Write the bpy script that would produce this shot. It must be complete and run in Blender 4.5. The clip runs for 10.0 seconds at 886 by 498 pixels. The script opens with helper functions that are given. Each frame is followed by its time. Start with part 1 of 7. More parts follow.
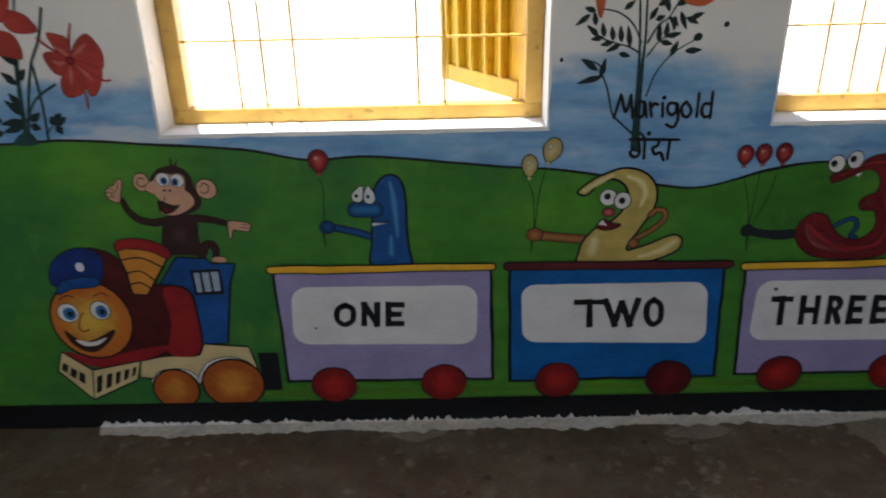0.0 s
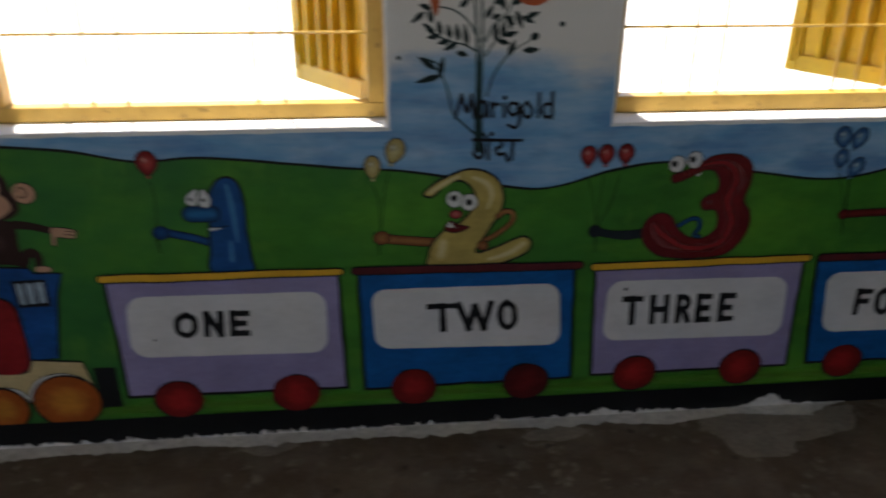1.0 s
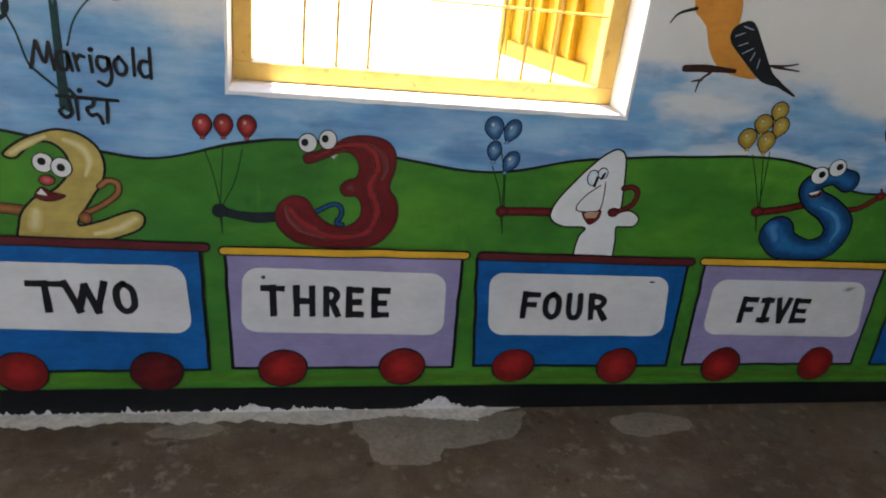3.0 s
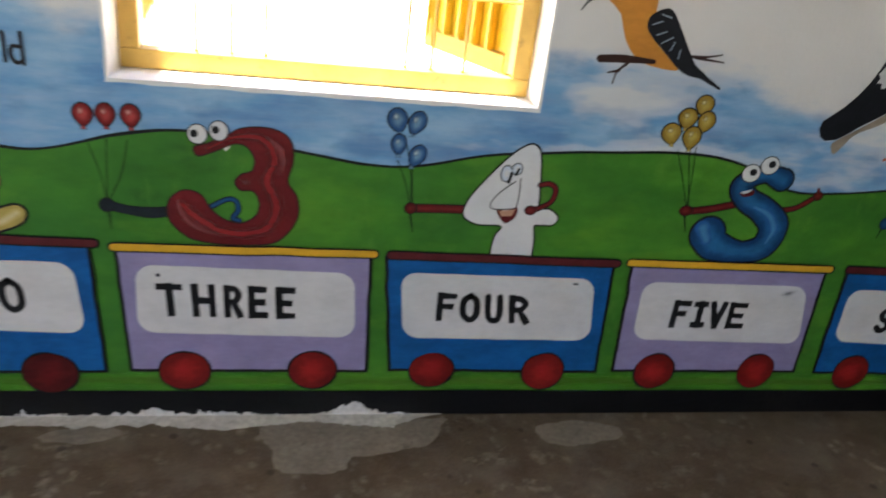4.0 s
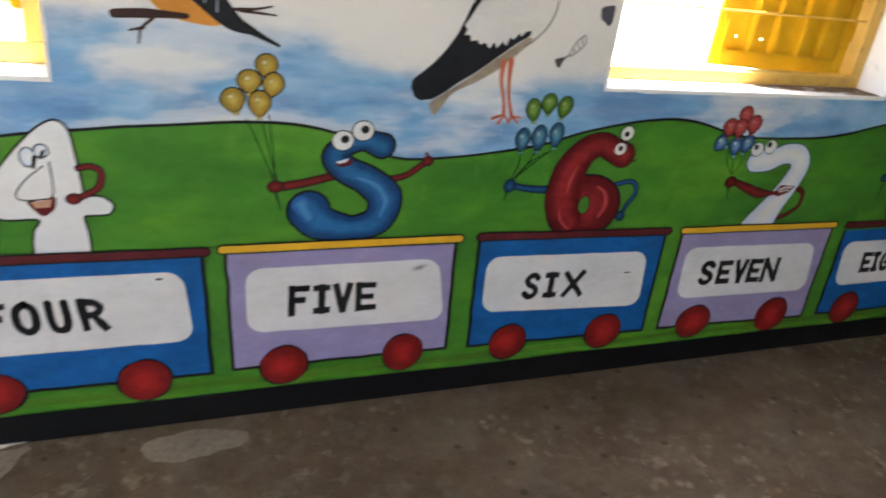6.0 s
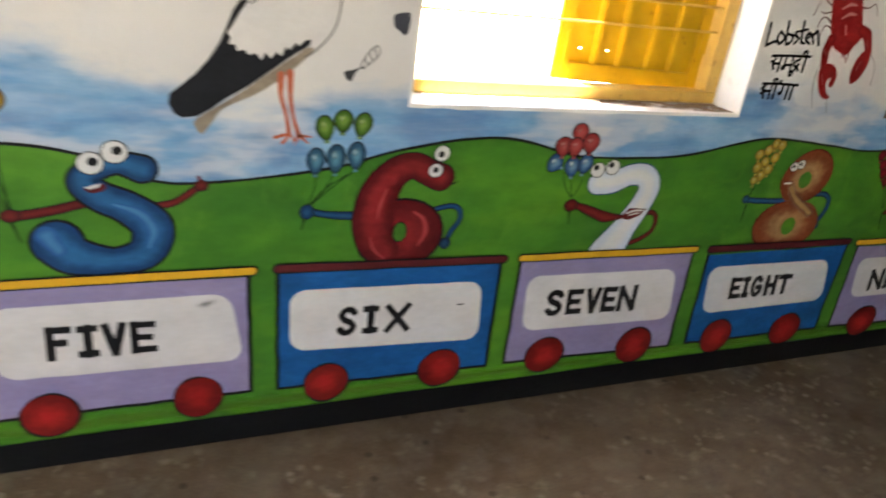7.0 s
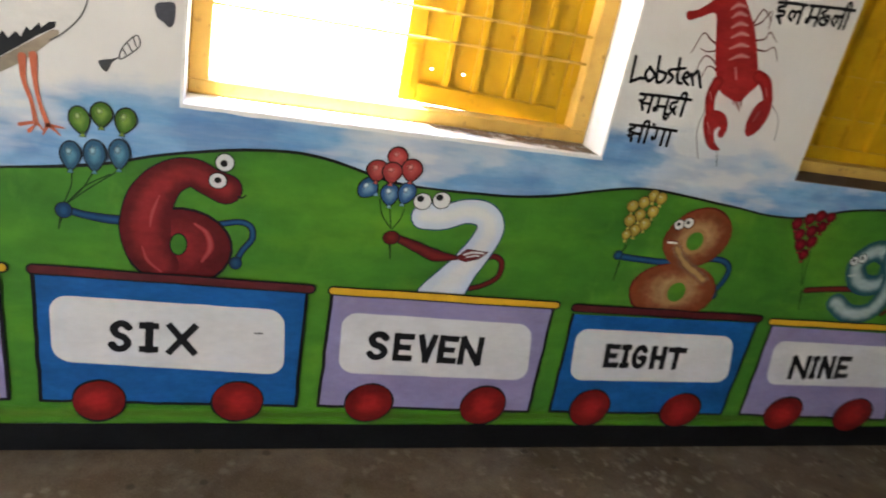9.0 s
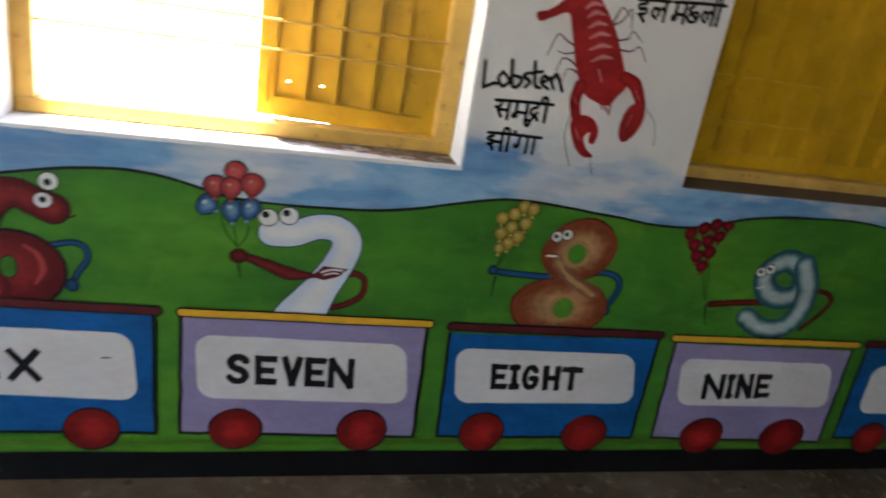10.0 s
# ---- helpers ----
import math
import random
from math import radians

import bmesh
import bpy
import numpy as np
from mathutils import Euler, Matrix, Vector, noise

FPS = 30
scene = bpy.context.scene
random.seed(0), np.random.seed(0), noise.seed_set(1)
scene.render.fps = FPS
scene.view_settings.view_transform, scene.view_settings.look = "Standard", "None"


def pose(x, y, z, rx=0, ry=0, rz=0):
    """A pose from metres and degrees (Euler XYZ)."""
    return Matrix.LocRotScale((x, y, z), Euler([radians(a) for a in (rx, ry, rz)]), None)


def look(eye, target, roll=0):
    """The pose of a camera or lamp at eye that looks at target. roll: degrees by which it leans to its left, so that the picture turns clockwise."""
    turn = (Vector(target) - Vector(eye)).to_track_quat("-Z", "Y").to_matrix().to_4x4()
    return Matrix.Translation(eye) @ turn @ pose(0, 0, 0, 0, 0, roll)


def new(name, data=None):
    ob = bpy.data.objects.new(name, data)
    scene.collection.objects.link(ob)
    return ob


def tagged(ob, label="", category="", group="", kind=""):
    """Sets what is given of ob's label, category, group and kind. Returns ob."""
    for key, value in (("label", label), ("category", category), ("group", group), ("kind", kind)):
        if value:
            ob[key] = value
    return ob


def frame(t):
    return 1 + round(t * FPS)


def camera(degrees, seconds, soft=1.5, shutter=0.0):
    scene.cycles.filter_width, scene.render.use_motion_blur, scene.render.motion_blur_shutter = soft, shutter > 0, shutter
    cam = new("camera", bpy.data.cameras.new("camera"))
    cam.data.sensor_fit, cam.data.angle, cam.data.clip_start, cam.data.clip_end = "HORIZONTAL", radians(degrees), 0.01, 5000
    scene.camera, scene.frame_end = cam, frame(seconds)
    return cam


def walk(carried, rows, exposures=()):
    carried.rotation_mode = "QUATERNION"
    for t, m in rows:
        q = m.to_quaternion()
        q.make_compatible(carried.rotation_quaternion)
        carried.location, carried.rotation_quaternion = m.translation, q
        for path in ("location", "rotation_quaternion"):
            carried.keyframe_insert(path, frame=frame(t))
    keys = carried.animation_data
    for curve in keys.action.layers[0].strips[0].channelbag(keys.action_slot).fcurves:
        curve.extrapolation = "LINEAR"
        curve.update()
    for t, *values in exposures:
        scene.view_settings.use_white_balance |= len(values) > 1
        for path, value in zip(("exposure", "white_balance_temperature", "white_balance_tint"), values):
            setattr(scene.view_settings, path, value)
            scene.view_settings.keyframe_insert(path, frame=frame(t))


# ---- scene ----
cam = camera(62.2, 10.0, soft=1.9, shutter=0.5)
PATH = [
    (0, (-0.01, 0.039, 1.463), (-0.02, 1.871, 0.661), -1.3),
    (0.3, (-0.029, 0.064, 1.482), (0.036, 1.879, 0.644), -0.6),
    (0.5, (0.034, 0.045, 1.455), (0.073, 1.872, 0.641), -1.2),
    (0.8, (0.115, 0.055, 1.442), (0.238, 1.888, 0.657), -0.9),
    (1, (0.223, 0.084, 1.432), (0.409, 1.912, 0.642), 0.3),
    (1.2, (0.366, 0.087, 1.42), (0.603, 1.909, 0.631), 2.0),
    (1.5, (0.529, 0.066, 1.439), (0.931, 1.853, 0.637), 2.6),
    (1.8, (0.657, 0.076, 1.464), (1.19, 1.819, 0.641), 3.2),
    (2, (0.735, 0.133, 1.421), (1.278, 1.889, 0.632), 3.4),
    (2.2, (0.793, 0.176, 1.409), (1.355, 1.923, 0.615), 4.2),
    (3.3, (1.151, 0.17, 1.418), (1.486, 1.943, 0.555), 6.7),
    (3.5, (1.201, 0.174, 1.426), (1.538, 1.939, 0.547), 5.8),
    (3.8, (1.26, 0.176, 1.391), (1.649, 1.952, 0.557), 5.6),
    (4, (1.34, 0.212, 1.393), (1.711, 1.992, 0.559), 7.0),
    (4.3, (1.406, 0.289, 1.397), (1.897, 2.034, 0.552), 8.5),
    (4.5, (1.526, 0.308, 1.434), (2.009, 2.037, 0.553), 7.4),
    (4.8, (1.611, 0.311, 1.398), (2.182, 2.027, 0.545), 6.8),
    (5, (1.751, 0.307, 1.449), (2.281, 2.004, 0.534), 7.8),
    (5.2, (1.836, 0.29, 1.431), (2.374, 1.992, 0.53), 8.6),
    (5.5, (1.973, 0.253, 1.431), (2.527, 1.948, 0.524), 9.0),
    (5.7, (2.029, 0.262, 1.424), (2.671, 1.931, 0.528), 8.2),
    (6.8, (2.508, 0.292, 1.386), (3.275, 1.954, 0.579), 7.1),
    (7, (2.63, 0.305, 1.423), (3.413, 1.947, 0.593), 8.2),
    (7.3, (2.817, 0.242, 1.426), (3.584, 1.894, 0.601), 10.7),
    (7.5, (2.903, 0.222, 1.438), (3.673, 1.874, 0.615), 10.0),
    (7.8, (3.031, 0.194, 1.452), (3.834, 1.824, 0.616), 8.6),
    (8, (3.08, 0.201, 1.419), (3.925, 1.82, 0.604), 8.5),
    (8.2, (3.153, 0.197, 1.405), (3.999, 1.834, 0.626), 9.2),
    (8.5, (3.268, 0.225, 1.429), (4.091, 1.882, 0.669), 13.5),
    (8.8, (3.343, 0.24, 1.442), (4.047, 1.956, 0.695), 12.3),
    (9, (3.387, 0.245, 1.417), (3.979, 2.002, 0.667), 11.7),
    (9.2, (3.466, 0.257, 1.44), (3.985, 2.037, 0.689), 11.2),
    (9.5, (3.62, 0.238, 1.454), (4.095, 2.043, 0.733), 11.8),
    (9.8, (3.804, 0.196, 1.443), (4.253, 2.013, 0.738), 10.4),
    (10, (3.86, 0.214, 1.447), (4.363, 2.015, 0.739), 9.5),
]
EXPOSURES = [(0, 2.04, 6430, 11), (0.5, 1.84, 6430, 11), (1, 1.26, 6430, 11), (1.5, 1.18, 6430, 11), (2, 1.73, 6330, 12), (3.5, 3.03, 6500, 11), (4.5, 3.06, 6600, 11), (5, 3.23, 6600, 11), (5.5, 3.53, 6650, 12), (7, 3.98, 7350, 13), (7.5, 4.03, 7500, 13), (8.5, 4.28, 7450, 14), (9, 4.13, 7130, 13), (10, 3.63, 6530, 12)]
walk(cam, [(t, look(eye, target, roll)) for t, eye, target, roll in PATH], EXPOSURES)

# ---- world, sun and daylight ----
world = bpy.data.worlds.new("sky")
scene.world = world
world.use_nodes = True
wn = world.node_tree
sky = wn.nodes.new("ShaderNodeTexSky")
sky.sky_type, sky.sun_disc = "NISHITA", False
sky.sun_elevation, sky.sun_rotation = radians(77), radians(-20)
wn.links.new(sky.outputs[0], wn.nodes["Background"].inputs[0])
wn.nodes["Background"].inputs[1].default_value = 0.15
sun = new("sun", bpy.data.lights.new("sun", "SUN"))
sun.data.energy, sun.data.angle, sun.data.color = 5.0, radians(0.5), (1.0, 0.95, 0.86)
sun.matrix_world = look((-1.0, 2.8 + 2.0, 13.6), (0, 2.0, 0))


def added_daylight(x, y, z, w, h, power, towards):
    """Area lamp added in an assumed, unseen opening, as sky light entering there."""
    lamp = new("added_daylight", bpy.data.lights.new("added_daylight", "AREA"))
    lamp.data.shape, lamp.data.size, lamp.data.size_y = "RECTANGLE", w, h
    lamp.data.energy, lamp.data.color = power, (1.0, 0.97, 0.93)
    lamp.matrix_world = look((x, y, z), (x, y + towards, z - 0.15))


# ---- materials ----
def shader(name, rough=0.6):
    m = bpy.data.materials.new(name)
    m.use_nodes = True
    nt = m.node_tree
    bsdf = nt.nodes["Principled BSDF"]
    bsdf.inputs["Roughness"].default_value = rough
    bsdf.inputs["Specular IOR Level"].default_value = 0.2
    return m, nt, bsdf


def node(nt, kind, **values):
    n = nt.nodes.new(kind)
    for k, v in values.items():
        n.inputs[k.replace("_", " ")].default_value = v
    return n


def spot(nt, scale, detail=4.0, stretch=(1, 1, 1), rough=0.55):
    """Noise over the place's own metres."""
    geo = nt.nodes.new("ShaderNodeNewGeometry")
    mp = nt.nodes.new("ShaderNodeMapping")
    mp.inputs["Scale"].default_value = stretch
    nt.links.new(geo.outputs["Position"], mp.inputs["Vector"])
    n = node(nt, "ShaderNodeTexNoise", Scale=scale, Detail=detail, Roughness=rough)
    nt.links.new(mp.outputs[0], n.inputs["Vector"])
    return n.outputs["Fac"]


def steps(nt, fac, stops, smooth="LINEAR"):
    r = nt.nodes.new("ShaderNodeValToRGB")
    r.color_ramp.interpolation = smooth
    while len(r.color_ramp.elements) < len(stops):
        r.color_ramp.elements.new(0.5)
    for e, (p, c) in zip(r.color_ramp.elements, stops):
        e.position = p
        e.color = (*c, 1) if isinstance(c, tuple) else (c, c, c, 1)
    nt.links.new(fac, r.inputs[0])
    return r.outputs[0]


def blend(nt, fac, a, b, mode="MIX"):
    m = nt.nodes.new("ShaderNodeMix")
    m.data_type, m.blend_type = "RGBA", mode
    for sock, v in ((m.inputs[0], fac), (m.inputs[6], a), (m.inputs[7], b)):
        if isinstance(v, (int, float)):
            sock.default_value = v
        elif isinstance(v, tuple):
            sock.default_value = (*v, 1)
        else:
            nt.links.new(v, sock)
    return m.outputs[2]


def calc(nt, op, a, b=0.0):
    m = nt.nodes.new("ShaderNodeMath")
    m.operation = op
    for sock, v in ((m.inputs[0], a), (m.inputs[1], b)):
        if isinstance(v, (int, float)):
            sock.default_value = v
        else:
            nt.links.new(v, sock)
    return m.outputs[0]


def relief(nt, bsdf, fac, strength, distance):
    b = node(nt, "ShaderNodeBump", Strength=strength, Distance=distance)
    nt.links.new(fac, b.inputs["Height"])
    nt.links.new(b.outputs[0], bsdf.inputs["Normal"])


def paint(name, mid, edge=None, rough=0.55, streak=0.35, thin=0.0):
    """Wall paint put on by brush: streaks and thin patches. edge: the second colour that the painter
    blended towards the rim of a shape (u of the UV map: 0 in the middle, 1 at the rim)."""
    m, nt, bsdf = shader(name, rough)
    col = mid
    if edge:
        uv = nt.nodes.new("ShaderNodeUVMap")
        sep = nt.nodes.new("ShaderNodeSeparateXYZ")
        nt.links.new(uv.outputs[0], sep.inputs[0])
        wob = calc(nt, "MULTIPLY", calc(nt, "SUBTRACT", spot(nt, 40, 3), 0.5), 0.5)
        u = calc(nt, "ADD", calc(nt, "ABSOLUTE", sep.outputs[0]), wob)
        col = blend(nt, steps(nt, u, [(0.15, 0.0), (0.85, 1.0)], "EASE"), mid, edge)
    broad = steps(nt, spot(nt, 7, 5, (1, 1, 1.6)), [(0.3, 1 - streak), (0.7, 1.0)])
    fine = steps(nt, spot(nt, 34, 5, (1, 1, 2.2)), [(0.3, 1 - streak * 0.45), (0.65, 1.0)])
    col = blend(nt, 1.0, blend(nt, 1.0, col, broad, "MULTIPLY"), fine, "MULTIPLY")
    if thin:
        col = blend(nt, steps(nt, spot(nt, 55, 6), [(0.66, 0.0), (0.76, thin)]), col, (0.55, 0.53, 0.5))
    nt.links.new(col, bsdf.inputs["Base Color"])
    relief(nt, bsdf, spot(nt, 90, 5), 0.25, 0.004)
    return m


BLACK = paint("black_paint", (0.012, 0.012, 0.014), rough=0.4, streak=0.3)
BAND = paint("black_skirting_paint", (0.008, 0.008, 0.009), rough=0.5, streak=0.4)
WHITE = paint("white_paint", (0.72, 0.71, 0.70), streak=0.12)
PANEL = paint("panel_white_paint", (0.70, 0.68, 0.67), streak=0.14)
LILAC = paint("lilac_paint", (0.32, 0.275, 0.47), streak=0.2)
BLUE = paint("wagon_blue_paint", (0.006, 0.125, 0.40), streak=0.4)
WHEEL = paint("wheel_red_paint", (0.47, 0.021, 0.019), (0.23, 0.011, 0.010), streak=0.42)
WHEEL_DIM = paint("wheel_dark_red_paint", (0.20, 0.012, 0.014), (0.11, 0.008, 0.009), streak=0.5)
MAROON = paint("maroon_paint", (0.13, 0.018, 0.02), streak=0.35)
YELLOW = paint("rail_yellow_paint", (0.80, 0.44, 0.03), streak=0.2)
NUM_BLUE = paint("figure_blue_paint", (0.02, 0.16, 0.38), (0.008, 0.06, 0.19))
NUM_NAVY = paint("figure_navy_paint", (0.012, 0.09, 0.30), (0.008, 0.05, 0.18))
NUM_RED = paint("figure_red_paint", (0.30, 0.022, 0.024), (0.13, 0.008, 0.010))
NUM_RED_DARK = paint("figure_dark_red_paint", (0.17, 0.012, 0.014), streak=0.35)
NUM_CREAM = paint("figure_cream_paint", (0.55, 0.41, 0.11), (0.38, 0.26, 0.05), streak=0.3)
NUM_WHITE = paint("figure_white_paint", (0.74, 0.73, 0.73), (0.60, 0.66, 0.76), streak=0.1)
NUM_TAN = paint("figure_tan_paint", (0.60, 0.36, 0.16), (0.26, 0.055, 0.020))
NUM_TEAL = paint("figure_teal_paint", (0.52, 0.62, 0.62), (0.02, 0.12, 0.15))
TAN_RIM = paint("figure_brown_rim_paint", (0.24, 0.075, 0.028), (0.50, 0.27, 0.11))
HI_CREAM = paint("cream_light_paint", (0.72, 0.62, 0.33), (0.60, 0.45, 0.15), streak=0.2)
HI_BLUE = paint("blue_light_paint", (0.07, 0.24, 0.48), (0.02, 0.12, 0.34), streak=0.2)
HI_RED = paint("red_light_paint", (0.40, 0.066, 0.066), (0.30, 0.022, 0.024), streak=0.2)
PINK = paint("pink_paint", (0.55, 0.14, 0.13), (0.40, 0.05, 0.05))
TONGUE = paint("mouth_red_paint", (0.16, 0.012, 0.014))
SKIN = paint("flesh_paint", (0.62, 0.34, 0.22), streak=0.2)
BROWN = paint("brown_paint", (0.045, 0.018, 0.014), streak=0.3)
BELLY = paint("brown_belly_paint", (0.085, 0.040, 0.034), (0.045, 0.018, 0.014), streak=0.3)
ARM_RED = paint("arm_red_paint", (0.22, 0.018, 0.018), (0.13, 0.010, 0.010))
ARM_TAN = paint("arm_tan_paint", (0.42, 0.18, 0.06), (0.28, 0.09, 0.03))
ARM_BLACK = paint("arm_black_paint", (0.018, 0.024, 0.032))
ARM_BLUE = paint("arm_blue_paint", (0.015, 0.10, 0.26), (0.008, 0.05, 0.15))
B_RED = paint("balloon_red_paint", (0.55, 0.07, 0.06), (0.24, 0.012, 0.014))
B_GRAPE = paint("balloon_crimson_paint", (0.34, 0.014, 0.030), (0.16, 0.006, 0.012))
B_CREAM = paint("balloon_cream_paint", (0.66, 0.56, 0.28), (0.50, 0.38, 0.14))
B_YELLOW = paint("balloon_yellow_paint", (0.62, 0.46, 0.10), (0.42, 0.27, 0.04))
B_BLUE = paint("balloon_blue_paint", (0.20, 0.36, 0.55), (0.03, 0.12, 0.30))
B_TEAL = paint("balloon_teal_paint", (0.10, 0.27, 0.38), (0.025, 0.105, 0.19))
B_CORAL = paint("balloon_coral_paint", (0.60, 0.115, 0.10), (0.42, 0.05, 0.05))
B_GREEN = paint("balloon_green_paint", (0.24, 0.40, 0.07), (0.07, 0.18, 0.02))
STRING = paint("string_green_paint", (0.012, 0.05, 0.010))
ORANGE = paint("orange_paint", (0.66, 0.26, 0.035), (0.45, 0.10, 0.015))
FACE = paint("engine_face_paint", (0.70, 0.42, 0.06), (0.52, 0.15, 0.02), streak=0.2)
CREAM = paint("chassis_cream_paint", (0.64, 0.50, 0.25), streak=0.25)
ENGINE_RED = paint("engine_red_paint", (0.34, 0.016, 0.018), streak=0.4)
ENGINE_DARK = paint("engine_dark_red_paint", (0.10, 0.010, 0.010), streak=0.5)
CAB_BLUE = paint("cab_blue_paint", (0.012, 0.10, 0.36), streak=0.5)
CAP_BLUE = paint("cap_blue_paint", (0.010, 0.035, 0.20), streak=0.5)
IRIS = paint("iris_blue_paint", (0.03, 0.16, 0.42))
PANE = paint("pane_pale_paint", (0.42, 0.52, 0.62))
STEM = paint("stem_green_paint", (0.022, 0.07, 0.07), streak=0.5)
LEAF = paint("leaf_green_paint", (0.012, 0.030, 0.030), streak=0.4)
PETAL = paint("petal_red_paint", (0.45, 0.05, 0.035), (0.32, 0.02, 0.016), streak=0.4)
PETAL_PALE = paint("petal_pale_paint", (0.52, 0.16, 0.12), (0.45, 0.05, 0.035), streak=0.3)
MARI = paint("marigold_orange_paint", (0.60, 0.13, 0.04), streak=0.4)
BIRD = paint("bird_orange_paint", (0.72, 0.30, 0.05), (0.62, 0.20, 0.03), streak=0.25)
BIRD_BLACK = paint("bird_black_paint", (0.014, 0.015, 0.02), streak=0.4)
TAN = paint("under_feather_paint", (0.40, 0.33, 0.25), streak=0.4)
LEG = paint("leg_orange_paint", (0.66, 0.17, 0.09), streak=0.3)
LOBSTER = paint("lobster_red_paint", (0.42, 0.022, 0.022), (0.30, 0.014, 0.014), streak=0.45)
LOBSTER_LEG = paint("lobster_leg_paint", (0.16, 0.03, 0.03), streak=0.4)
LOBSTER_PALE = paint("lobster_pale_paint", (0.60, 0.28, 0.26), (0.45, 0.06, 0.06), streak=0.3)
SMUDGE = paint("smudge_grey_paint", (0.075, 0.075, 0.095), streak=0.5)
GREY = paint("grey_line_paint", (0.09, 0.09, 0.095), streak=0.4)


def hill_green():
    m, nt, bsdf = shader("hill_green_paint", 0.4)
    col = steps(nt, spot(nt, 2.6, 5, (1, 1, 1.8)), [(0.28, (0.036, 0.150, 0.022)), (0.5, (0.058, 0.215, 0.024)), (0.72, (0.092, 0.275, 0.026))])
    dash = steps(nt, spot(nt, 14, 5, (0.7, 1, 1.4)), [(0.32, 0.80), (0.6, 1.0), (0.75, 1.08)])
    col = blend(nt, 1.0, col, dash, "MULTIPLY")
    col = blend(nt, steps(nt, spot(nt, 5, 5, (0.7, 1, 1.6)), [(0.54, 0.0), (0.72, 0.55)]), col, (0.12, 0.30, 0.022))
    cool = steps(nt, spot(nt, 1.3, 4, (1, 1, 1.3)), [(0.46, 0.0), (0.60, 0.7)])
    geo = nt.nodes.new("ShaderNodeNewGeometry")
    sep = nt.nodes.new("ShaderNodeSeparateXYZ")
    nt.links.new(geo.outputs["Position"], sep.inputs[0])
    head = along(nt, sep.outputs[0], [(-0.6, 1.0), (0.6, 0.5), (1.4, 0.0)], -1.5, 6.5)
    col = blend(nt, calc(nt, "MULTIPLY", cool, head), col, (0.022, 0.125, 0.036))
    scrub = steps(nt, spot(nt, 9, 6, (1, 1, 0.45), 0.65), [(0.56, 0.0), (0.70, 0.5)])
    col = blend(nt, scrub, col, (0.11, 0.28, 0.035))
    nt.links.new(col, bsdf.inputs["Base Color"])
    relief(nt, bsdf, spot(nt, 90, 5), 0.25, 0.004)
    return m


def along(nt, x, stops, low, high):
    """A value that changes along the wall: x from low to high, by the stops (x, value)."""
    f = calc(nt, "DIVIDE", calc(nt, "SUBTRACT", x, low), high - low)
    return steps(nt, f, [((p - low) / (high - low), v) for p, v in stops], "EASE")


